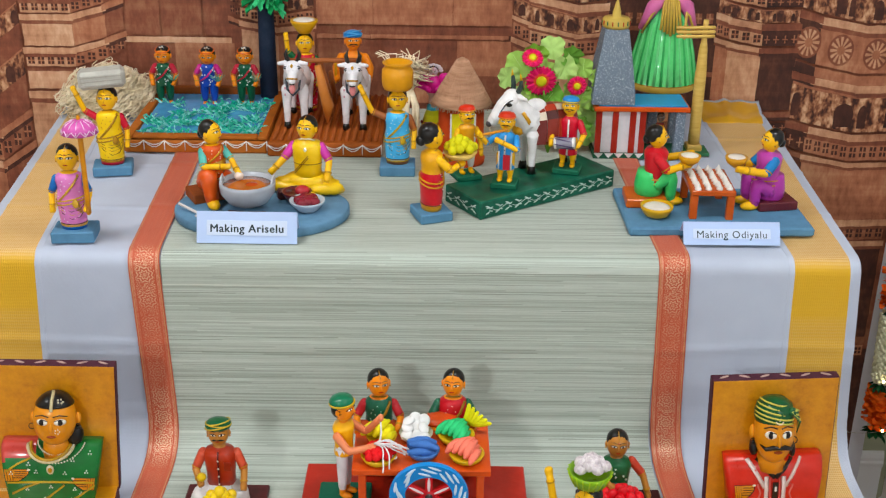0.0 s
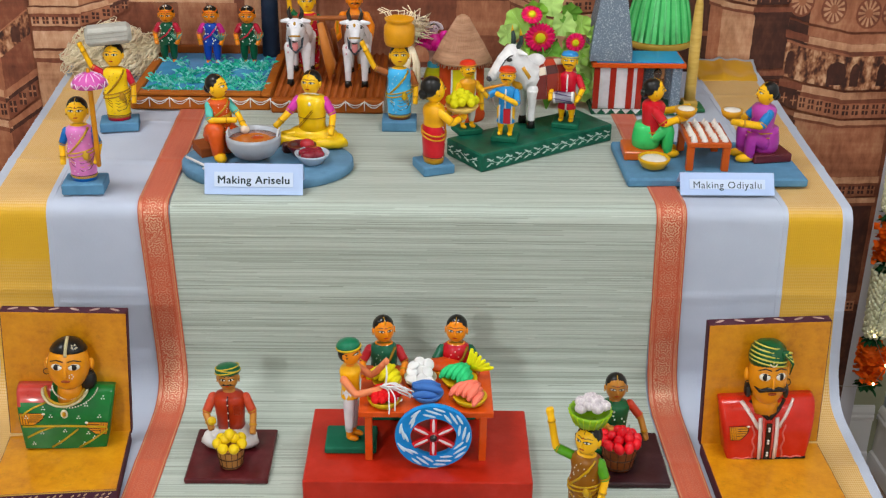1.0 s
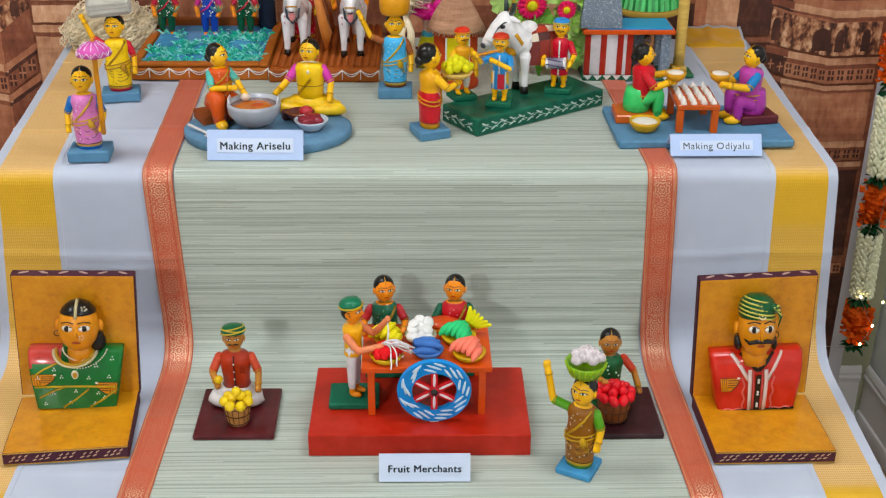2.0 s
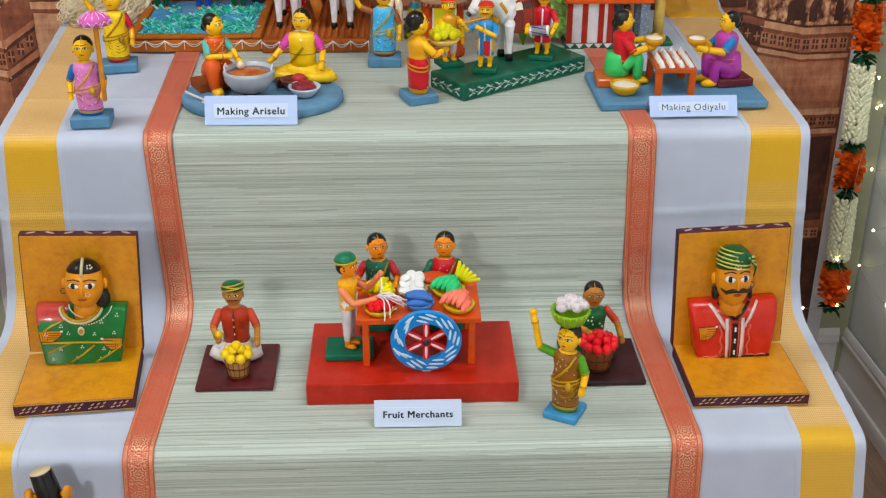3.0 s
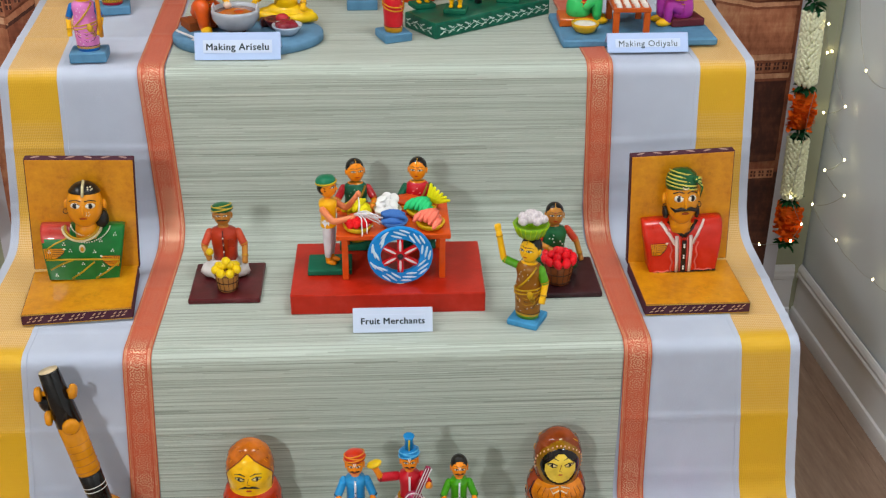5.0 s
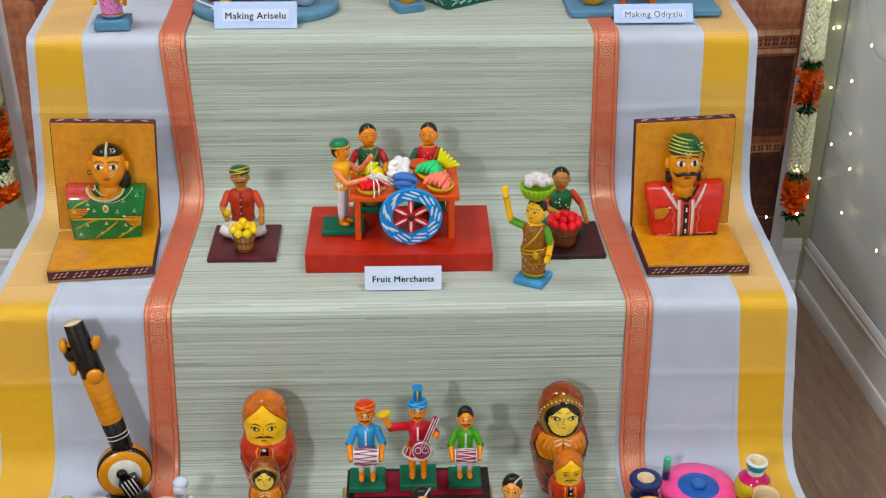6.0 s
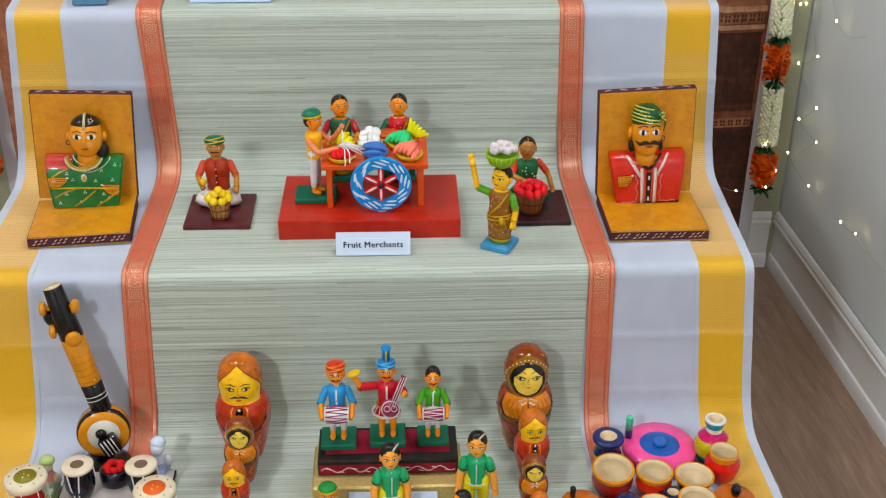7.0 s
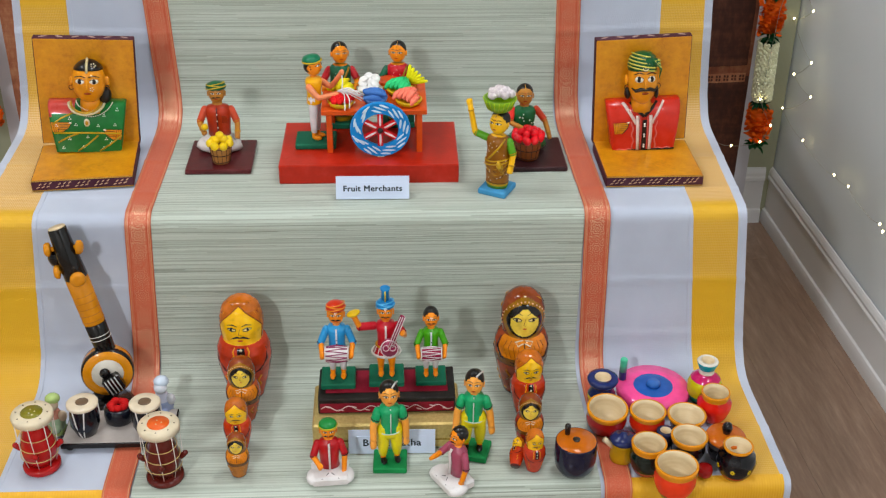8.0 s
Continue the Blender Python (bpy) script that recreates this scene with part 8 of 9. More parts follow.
def green_man(x, y, rz, arms):
    d = Doll(0.160)
    d.plinth("14804A", 0.33, 0.30, 0.07, -10)
    d.top = Matrix.Diagonal((0.9, 0.95, 1, 1))
    d.trousers("DCD010", ORA, 0.07, 0.46, BLACK, gap=0.075, r=0.062)
    d.limb([(-0.04, 0, 0.42), (0.04, 0, 0.42)], 0.085, "DCD010")
    d.shirt("1A9A66", ORA, 0.44, 0.75, 1.02, None)
    d.tube([(0, -0.094, 0.45), (0, -0.090, 0.56), (0, -0.10, 0.68), (0, -0.07, 0.74)], 0.007, "C9D8CC", 5)
    d.tube(ring_pts(0.122, 0.096, 0.445, 0, 20), 0.007, "C9D8CC", 5, True)
    for a in arms:
        d.arm(a, "E6A055", "1A9A66", 0.048, None, 0.12)
    d.head(0.875, 0.115, "E6A055", -4, BLACK, "short")
    d.tube([(0.02, -0.07, 0.985), (0.06, -0.02, 1.0), (0.09, 0.03, 0.985)], 0.010, "C9C6C0", 5)
    put(d, "villager_doll", x, y, GL, rz, "wooden man doll in green shirt and yellow shorts", "pair of green-shirted dolls")


green_man(0.039, -0.646, 8, [[(-0.15, 0, 0.68), (-0.19, -0.03, 0.53), (-0.19, -0.09, 0.38)], [(0.15, 0, 0.68), (0.18, -0.01, 0.52), (0.175, -0.03, 0.34)]])
green_man(0.171, -0.622, -6, [[(-0.15, 0, 0.68), (-0.185, -0.03, 0.53), (-0.19, -0.07, 0.38)], [(0.15, 0, 0.68), (0.185, 0.0, 0.52), (0.20, -0.02, 0.35)]])


def listener(x, y, rz, shirt, style, label):
    d = Doll(0.104)
    d.box((0, -0.09, 0.085), (0.56, 0.46, 0.17), "DCDAD8", 0.06)
    for sx in (-1, 1):
        d.ball((sx * 0.25, -0.16, 0.085), (0.11, 0.17, 0.085), "DCDAD8", 12, 7)
        d.tube([(sx * 0.30, -0.24, 0.14), (sx * 0.12, -0.30, 0.15), (sx * 0.02, -0.20, 0.176)], 0.007, "3A3836", 4)
    d.torso(shirt, ORA, 0.14, 0.68, 0.18, 0.76, 0.07)
    d.tube([(0, -0.152, 0.20), (0, -0.140, 0.42), (0, -0.150, 0.60), (0, -0.11, 0.66)], 0.022, "DAD4D0", 6, flat=0.5)
    if style == "short":
        d.arm([(-0.20, 0, 0.61), (-0.24, -0.14, 0.46), (-0.16, -0.32, 0.50)], ORA, shirt, 0.052, None, 0.6)
        d.arm([(0.20, 0, 0.61), (0.25, -0.02, 0.40), (0.24, -0.10, 0.18)], ORA, shirt, 0.052, None, 0.6)
        d.head(0.85, 0.14, ORA, 0, BLACK, "short", tash=True)
    else:
        d.arm([(-0.20, 0, 0.61), (-0.25, -0.08, 0.42), (-0.16, -0.22, 0.36)], ORA, shirt, 0.052, None, 0.6)
        d.arm([(0.20, 0, 0.61), (0.24, -0.04, 0.40), (0.21, -0.14, 0.18)], ORA, shirt, 0.052, None, 0.6)
        d.head(0.845, 0.14, ORA, 0, BLACK, "cap", "1E8040", "B8A82A", tash=True)
    put(d, "sitting_listener_doll", x, y, GL, rz, label)


listener(-0.055, -0.664, 4, "A81E26", "cap", "sitting wooden man doll in red shirt and green cap")
listener(0.143, -0.688, -58, "9A4A5E", "short", "sitting wooden man doll in mauve shirt")
name_card(0.042, -0.622, GL, 0.138, 0.042, -1, "Burra Katha", 0.0172, 0.008, PAPER)


# stringed instrument on a black foot
def veena():
    ob = thing("toy_veena", None, pose(-0.433, -0.478, GL), "black and ochre wooden toy veena on a black foot", "toy instrument")
    blk, och = paint("11100F", 0.18), paint("C8860C", 0.2)
    b = Build()
    b.lathe([(0.040, 0), (0.042, 0.004), (0.034, 0.010), (0.018, 0.014), (0.016, 0.024), (0.022, 0.030)], blk, seg=28)
    part("foot", b, ob)
    axis = pose(0.004, 0.010, 0.068, 90 - 8, 0, 12)
    b = Build()
    b.lathe([(0.020, -0.030), (0.034, -0.024), (0.042, -0.006), (0.043, 0.010), (0.0425, 0.016), (0.040, 0.020), (0.026, 0.0215), (0.0255, 0.0215)], [och, och, och, blk, blk, och, och], seg=36)
    part("gourd", b, ob, "ochre round gourd", axis)
    b = Build()
    b.lathe([(1e-7, 0.0225), (0.0255, 0.0222), (0.026, 0.021)], paint("C9C4B8", 0.4), seg=28)
    part("soundboard", b, ob, "pale round soundboard", axis)
    b = Build()
    b.box((0.008, -0.014, 0.031), (0.030, 0.030, 0.018), blk, 0.003, rot3(0, 0, 24))
    b.ball((-0.004, 0.004, 0.026), (0.009, 0.009, 0.006), blk, 12, 7)
    for k in range(4):
        b.tube([rot3(0, 0, 24) @ Vector((-0.009 + 0.006 * k, q, 0.0405)) + Vector((0.008, -0.014, 0)) for q in (-0.014, 0.0, 0.014)], 0.0010, paint("C9C9C9", 0.2), 4)
    part("bridge", b, ob, "black bridge with white strings", axis)
    n0, n1 = Vector((0.006, 0.012, 0.100)), Vector((-0.052, 0.050, 0.318))

    def seg(u0, u1, r0, r1, mat, name, label):
        bb = Build()
        a, c = n0.lerp(n1, u0), n0.lerp(n1, u1)
        bb.tube([a, a.lerp(c, 0.02), a.lerp(c, 0.5), a.lerp(c, 0.98), c], [r0 * 0.95, r0, (r0 + r1) / 2, r1, r1 * 0.94], mat, 20)
        return part(name, bb, ob, label)
    seg(0.0, 0.24, 0.0165, 0.0175, blk, "neck_collar", "black turned collar")
    seg(0.24, 0.60, 0.0178, 0.0190, och, "neck", "ochre neck with ring grooves")
    seg(0.60, 0.985, 0.0192, 0.0150, blk, "head_stock", "black head stock")
    b = Build()
    d0 = (n1 - n0).normalized()
    b.tube([n0.lerp(n1, 0.985), n0.lerp(n1, 0.992)], 0.0138, RAWPALE, 16)
    part("neck_end", b, ob, "bare wood end")
    for k in range(7):
        b = Build()
        c = n0.lerp(n1, 0.27 + 0.05 * k)
        b.tube([c - d0 * 0.0004, c + d0 * 0.0004], 0.0187, paint("A0660A", 0.3), 20)
        part("fret_ring", b, ob)
    for k in range(2):
        b = Build()
        c = n0.lerp(n1, 0.12 + 0.03 * k)
        b.tube([c - d0 * 0.0005, c + d0 * 0.0005], 0.0178, paint("CFCBC4", 0.3), 20)
        part("white_ring", b, ob)
    for u, dx, dy, r in ((0.64, 0.010, -0.022, 0.0125), (0.66, -0.024, -0.006, 0.0115), (0.83, -0.026, -0.004, 0.0115), (0.84, 0.024, -0.002, 0.0115)):
        b = Build()
        c = n0.lerp(n1, u)
        o = Vector((dx, dy, 0))
        b.tube([c, c + o * 0.8], 0.004, och, 8)
        b.lathe([(r * 0.6, -0.005), (r, -0.003), (r, 0.002), (r * 0.75, 0.005), (r * 0.4, 0.006)], och, c + o, turn=o.to_track_quat("Z", "Y").to_matrix(), seg=20)
        part("tuning_peg", b, ob, "ochre tuning peg")
    b = Build()
    b.ball(n0.lerp(n1, 0.74) + Vector((-0.018, 0.016, -0.004)), (0.021, 0.016, 0.021), blk, 16, 10)
    part("upper_gourd", b, ob, "black upper gourd")


def tabla(x, y, z, s, body, label, laces=6):
    ob = thing("toy_tabla", None, pose(x, y, z), label, "toy drum", "toy tabla drums")
    b = Build(s)
    b.lathe([(0.60, 0), (0.70, 0.10), (1.0, 0.9), (1.02, 1.5), (0.92, 2.2), (0.85, 2.5)], paint(body, 0.18), seg=26)
    part("shell", b, ob)
    b = Build(s)
    b.lathe([(0.90, 2.42), (1.06, 2.46), (1.08, 2.62), (1.0, 2.70), (0.5, 2.72), (1e-7, 2.72)], paint("D9CCB4", 0.4), seg=26)
    part("skin", b, ob, "pale drum skin")
    b = Build(s)
    b.lathe([(1e-7, 2.745), (0.42, 2.74), (0.45, 2.72)], paint("6A5846", 0.4), seg=18)
    part("patch", b, ob, "brown tuning patch")
    for k in range(laces):
        a = 2 * math.pi * (k // 2) / (laces / 2) - 1.9 + (0.62 if k % 2 else -0.16)
        w = -0.12 if k % 2 else 0.12
        b = Build(s)
        b.tube([(1.04 * math.cos(a), 1.04 * math.sin(a), 2.5), (1.045 * math.cos(a + w), 1.045 * math.sin(a + w), 1.4), (0.84 * math.cos(a + 2 * w), 0.84 * math.sin(a + 2 * w), 0.42), (0.66 * math.cos(a + 2.4 * w), 0.66 * math.sin(a + 2.4 * w), 0.03)], 0.05, paint("DAD8D4", 0.4), 5)
        part("lace", b, ob)


def hourglass_drum(x, y, body, patch, label):
    ob = thing("toy_drum", None, pose(x, y, GL), label, "toy drum", "standing toy drums")
    b = Build()
    b.lathe([(0.027, 0), (0.029, 0.002), (0.029, 0.008), (0.024, 0.011)], paint(body, 0.2), seg=28)
    part("foot", b, ob)
    b = Build()
    b.lathe([(0.018, 0.009), (0.026, 0.026), (0.028, 0.040), (0.024, 0.058), (0.018, 0.080), (0.017, 0.090), (0.024, 0.096)], paint(body, 0.15), seg=28)
    for z in (0.030, 0.048, 0.066):
        r = 0.0285 if z < 0.05 else 0.0235
        b.tube(ring_pts(r - (0.0015 if z == 0.048 else 0), r - (0.0015 if z == 0.048 else 0), z, 0, 24), 0.0007, paint("C9B27A", 0.3), 5, True)
    part("shell", b, ob)
    b = Build()
    b.lathe([(0.026, 0.094), (0.031, 0.095), (0.032, 0.103), (0.030, 0.107), (0.017, 0.1075), (1e-7, 0.1075)], paint("D8CCB2", 0.4), seg=30)
    part("drum_head", b, ob, "pale wooden drum head")
    b = Build()
    b.lathe([(1e-7, 0.1088), (0.0165, 0.1084), (0.017, 0.107)], paint(patch, 0.4), seg=20)
    for k in range(3):
        b.ball((0.005 * math.cos(k * 2.1), 0.005 * math.sin(k * 2.1), 0.1088), 0.0012, "D9CFAA", 6, 4)
    part("painted_patch", b, ob)
    for k in range(8):
        a = 2 * math.pi * k / 8
        b = Build()
        b.ball((0.024 * math.cos(a), 0.024 * math.sin(a), 0.1078), (0.0014, 0.0014, 0.0006), paint("5A4A3A", 0.4), 6, 4)
        part("peg_hole", b, ob)
        b = Build()
        b.tube([(0.031 * math.cos(a), 0.031 * math.sin(a), 0.098), (0.030 * math.cos(a + 0.1), 0.030 * math.sin(a + 0.1), 0.04), (0.023 * math.cos(a + 0.1), 0.023 * math.sin(a + 0.1), 0.012)], 0.0007, paint("DAD4CC", 0.4), 4)
        part("lace", b, ob)
    for k in range(4):
        a = 2 * math.pi * k / 4 + 0.1
        b = Build()
        b.limb([(0.028 * math.cos(a), 0.028 * math.sin(a), 0.040), (0.034 * math.cos(a), 0.034 * math.sin(a), 0.046)], 0.0048, paint(body, 0.2))
        part("wedge", b, ob)


veena()
ob = thing("drum_tray", None, pose(-0.398, -0.556, GL), "pale tray with black edge carrying toy drums", "tray")
b = Build()
b.box((0, 0, 0.010), (0.176, 0.086, 0.010), paint("161412", 0.25), 0.0012)
part("frame", b, ob, "black tray frame")
b = Build()
b.box((0, 0, 0.0152), (0.172, 0.082, 0.0018), paint("B9B2AC", 0.5), 0.0005)
part("top", b, ob, "pale grey tray top")
for sx in (-1, 1):
    for sy in (-1, 1):
        b = Build()
        b.lathe([(0.006, 0), (0.0075, 0.003), (0.006, 0.0055)], paint("161412", 0.25), (sx * 0.075, sy * 0.034, 0), seg=12)
        part("foot", b, ob)
tabla(-0.448, -0.572, GL + 0.0162, 0.0232, "0C1018", "black toy tabla with white lacing on the tray")
tabla(-0.349, -0.575, GL + 0.0162, 0.0232, "0C1018", "black toy tabla with white lacing on the tray")
ob = thing("drum_cushion", None, pose(-0.401, -0.541, GL + 0.0162), "black ring holder with a red cushion top", "cushion")
b = Build()
b.lathe([(0.019, 0), (0.023, 0.004), (0.0245, 0.016), (0.023, 0.027), (0.019, 0.030), (0.016, 0.029)], paint("0C1018", 0.15), seg=24)
part("ring", b, ob)
b = Build()
for k in range(9):
    a = k * 0.698
    b.ball((0.011 * math.cos(a), 0.011 * math.sin(a), 0.030 + 0.002 * (k % 2)), (0.008, 0.006, 0.006), dull("B81420"), 8, 6)
part("cushion", b, ob, "red ruffled cushion")
hourglass_drum(-0.507, -0.632, "A0101A", "7A741A", "glossy red toy drum standing on its foot")
hourglass_drum(-0.310, -0.665, "561C16", "D8621A", "glossy maroon toy drum standing on its foot")


def china_figurine(x, y, tones, label, tall):
    d = Build(tall)
    d.lathe([(0.24, 0), (0.26, 0.04), (0.20, 0.10), (0.24, 0.25), (0.20, 0.45), (0.12, 0.6), (0.08, 0.64)], [paint(tones[3], 0.2)] * 2 + [paint(tones[0], 0.2)] * 2 + [paint(tones[1], 0.2)] * 2, seg=14)
    d.ball((0, -0.02, 0.76), (0.15, 0.15, 0.16), paint(tones[2], 0.2), 12, 8)
    d.ball((0.02, 0.04, 0.88), (0.17, 0.17, 0.12), paint(tones[3], 0.2), 12, 8)
    d.ball((-0.18, -0.08, 0.40), (0.10, 0.10, 0.13), paint(tones[1], 0.2), 10, 7)
    d.ball((0.20, -0.05, 0.46), (0.11, 0.10, 0.14), paint(tones[2], 0.2), 10, 7)
    d.ball((0.05, -0.20, 0.20), (0.12, 0.10, 0.12), paint(tones[0], 0.2), 10, 7)
    thing("china_figurine", d, pose(x, y, GL), label, "figurine", "small china figurines")


china_figurine(-0.505, -0.545, ("A8C0A0", "C88A78", "D2C2AA", "A8BE7C"), "small pastel china figurine in green and pink", 0.072)
china_figurine(-0.337, -0.508, ("9AA8C8", "C8CCDA", "D8DCE2", "C4D0DC"), "small pale blue china figurine", 0.075)


# lacquered toy kitchen
def pot(x, y, name, prof, mats, label, category="toy pot", tilt=0, extra=(), seg=32):
    """A turned vessel; extra: further parts as (name, build, label)."""
    ob = thing(name, None, pose(x, y, GL, tilt, 0, 0), label, category, "lacquered toy kitchen")
    b = Build()
    b.lathe(prof, [paint(m, 0.13) if isinstance(m, str) else m for m in mats], seg=seg)
    part("vessel", b, ob)
    for nm, bb, lb in extra:
        part(nm, bb, ob, lb)
    return ob


def open_pot(x, y, r, h, body, rim, label, foot=None, belly=1.0, tilt=0, lip=1.0, name="lacquered_pot"):
    f = foot or body
    rr = r * lip
    prof = [(r * 0.55, 0), (r * 0.66, h * 0.04), (r * 0.84 * belly, h * 0.22), (r * 0.98 * belly, h * 0.48), (r * 0.96 * belly, h * 0.66), (rr * 0.90, h * 0.78), (rr * 0.97, h * 0.86), (rr * 1.0, h * 0.97), (rr * 0.97, h), (rr * 0.88, h), (min(rr * 0.82, r * 0.84 * belly), h * 0.8), (min(rr * 0.7, r * 0.72 * belly), h * 0.3), (1e-7, h * 0.15)]
    mats = [f, f, body, body, body, rim, rim, rim, rim, RAWPALE, RAWPALE, RAWPALE]
    pot(x, y, name, prof, mats, label, "toy pot", tilt)


YR = "D08A10"
open_pot(0.393, -0.571, 0.034, 0.050, "9A0C10", YR, "dark red lacquered toy pot with a yellow rim", "3A0E1A", 1.0, 7)
open_pot(0.459, -0.580, 0.030, 0.045, "DA3C0A", YR, "orange-red lacquered toy pot with a yellow rim")
open_pot(0.522, -0.586, 0.0305, 0.040, "4A1A14", YR, "shallow lacquered toy bowl with a broad yellow rim", None, 0.85, 0, 1.05)
open_pot(0.577, -0.549, 0.029, 0.056, "D4300C", YR, "round red lacquered toy pot with a yellow rim", None, 1.0, 0, 0.82)
open_pot(0.441, -0.676, 0.0295, 0.058, "0E1A14", YR, "black-green lacquered toy pot with a yellow rim", "8E2A34", 1.0, 0, 0.95)
open_pot(0.511, -0.650, 0.0295, 0.049, "100E10", YR, "black lacquered toy pot with a yellow rim", "5A1018", 0.95)
open_pot(0.473, -0.728, 0.0335, 0.059, "DC440A", YR, "orange-red lacquered toy pot in front of the others", "1E2A24", 1.0)
knob = Build()
for k in range(4):
    a = -2.9 + 0.9 * k
    for q in range(5):
        knob.ball((0.0298 * math.cos(a + 0.07 * math.cos(q * 1.257)), 0.0298 * math.sin(a + 0.07 * math.cos(q * 1.257)), 0.028 + 0.0024 * math.sin(q * 1.257)), 0.0019, paint("C4A81A", 0.2), 6, 4)
    knob.ball((0.0312 * math.cos(a), 0.0312 * math.sin(a), 0.028), 0.0010, paint("6A4A10", 0.2), 6, 4)
pot(0.577, -0.690, "lacquered_vase", [(0.017, 0), (0.020, 0.003), (0.027, 0.014), (0.031, 0.030), (0.028, 0.044), (0.021, 0.051), (0.0225, 0.056), (0.0235, 0.060), (0.020, 0.060), (0.018, 0.050), (1e-7, 0.03)], ["8E2018", "8E2018", "0E0D10", "0E0D10", "0E0D10", "0E0D10", YR, YR, RAWPALE, RAWPALE], "black lacquered toy vase with yellow flower dots", "toy vase", 0, [("flower_dot", knob, "yellow painted dots")])
lid = Build()
lid.lathe([(0.031, 0.0405), (0.032, 0.043), (0.030, 0.046), (0.012, 0.050), (1e-7, 0.0505)], paint("B8620E", 0.14), seg=30)
kn = Build()
kn.lathe([(0.006, 0.050), (0.007, 0.054), (0.0085, 0.060), (0.006, 0.068), (1e-7, 0.071)], paint("100E10", 0.12), seg=18)
pot(0.570, -0.648, "lidded_pot", [(0.018, 0), (0.022, 0.004), (0.028, 0.018), (0.028, 0.030), (0.030, 0.040), (0.028, 0.041)], ["100E10", "100E10", "100E10", "3A3A3C", "100E10"], "black lacquered toy pot with an orange lid", "toy pot", 0, [("lid", lid, "orange lid"), ("knob", kn, "black knob")])
top = Build()
top.lathe([(1e-7, 0.0605), (0.012, 0.0605), (0.031, 0.060), (0.0322, 0.058)], paint("B8660E", 0.16), seg=32)
hb = Build()
hb.lathe([(0.0055, 0.0605), (0.006, 0.0625), (1e-7, 0.063)], paint("2A2620", 0.2), seg=16)
hn = Build()
hn.lathe([(0.0042, 0.060), (0.0045, 0.066), (0.0048, 0.076), (0.004, 0.078)], paint("161412", 0.2), (-0.012, 0.016, 0), seg=14)
pot(0.328, -0.670, "toy_grinder", [(0.020, 0), (0.024, 0.002), (0.031, 0.014), (0.033, 0.030), (0.0325, 0.058), (0.0318, 0.060)], ["12142A"] * 5, "navy lacquered toy grain grinder with an orange top", "toy grinder", 0, [("top", top, "orange top"), ("hub", hb, ""), ("handle", hn, "black peg handle")])
mt = Build()
mt.lathe([(1e-7, 0.0232), (0.020, 0.0232), (0.033, 0.0228), (0.034, 0.022)], paint("2A58A4", 0.2), seg=32)
mk = Build()
mk.lathe([(0.012, 0.0235), (0.012, 0.028), (0.009, 0.032), (1e-7, 0.0325)], paint("3468B4", 0.2), seg=20)
mh = Build()
mh.lathe([(0.0062, 0.021), (0.0062, 0.038), (0.0063, 0.038), (0.0063, 0.062), (0.0055, 0.0635)], [paint("2F5AA8", 0.3), paint("2F5AA8", 0.3), paint("5FC09A", 0.3), paint("5FC09A", 0.3)], (-0.049, 0.022, 0), seg=16)
pot(0.488, -0.486, "toy_millstone", [(0.056, 0), (0.060, 0.002), (0.062, 0.008), (0.0622, 0.016), (0.060, 0.0215), (0.034, 0.0225)], ["6A2A6E", "E03A80", "EA4A8A", "F05A96", "F05A96"], "pink lacquered toy millstone with a blue centre", "toy millstone", 0, [("centre_disc", mt, "blue centre disc"), ("knob", mk, "blue knob"), ("handle", mh, "mint and blue peg handle")], 44)
pot(0.397, -0.502, "lacquered_vase", [(0.017, 0), (0.021, 0.004), (0.024, 0.016), (0.0235, 0.022), (0.017, 0.034), (0.017, 0.038), (0.024, 0.044), (0.0265, 0.050), (0.025, 0.054), (0.014, 0.055), (0.013, 0.048), (1e-7, 0.04)], ["B8961A", "C4A21E", "C4A21E", "16204A", "16204A", "16204A", "1A2656", "1A2656", "1E2C60", RAWPALE, RAWPALE], "navy and yellow lacquered toy vase", "toy vase")
pot(0.572, -0.500, "lacquered_vase", [(0.018, 0), (0.022, 0.003), (0.029, 0.020), (0.029, 0.036), (0.025, 0.048), (0.017, 0.056), (0.013, 0.060), (0.0135, 0.068), (0.0165, 0.076), (0.018, 0.082), (0.016, 0.084), (0.011, 0.084), (0.010, 0.076), (1e-7, 0.07)], ["1E6A54", "1E6A54", "B8B02A", "BEB62E", "C22A62", "C22A62", "D8D4C8", "1E8A94", "1E8A94", "D8D4C8", "D8D4C8", RAWPALE, RAWPALE], "yellow lacquered toy vase with pink and teal neck", "toy vase")
sp = Build()
sp.tube([(-0.016, 0, 0.026), (-0.026, 0, 0.036), (-0.030, 0, 0.040)], [0.005, 0.0042, 0.0046], paint("D6C6A8", 0.25), 10)
tl = Build()
tl.lathe([(0.0195, 0.036), (0.021, 0.038), (0.021, 0.042), (0.015, 0.046), (0.006, 0.048), (0.005, 0.052), (1e-7, 0.054)], paint("1A2450", 0.15), seg=24)
pot(0.407, -0.645, "toy_teapot", [(0.0165, 0), (0.019, 0.002), (0.0195, 0.012), (0.017, 0.030), (0.019, 0.037)], ["B8901A"] * 4, "yellow lacquered toy teapot with a navy lid", "toy teapot", 0, [("spout", sp, "pale spout"), ("lid", tl, "navy lid")], 24)
pot(0.479, -0.626, "lacquered_cup", [(0.010, 0), (0.012, 0.003), (0.013, 0.020), (0.0145, 0.034), (0.0145, 0.039), (0.009, 0.040), (0.008, 0.032), (1e-7, 0.02)], ["141C40"] * 5 + [RAWPALE, RAWPALE], "small navy lacquered toy cup", "toy cup", 0, (), 20)
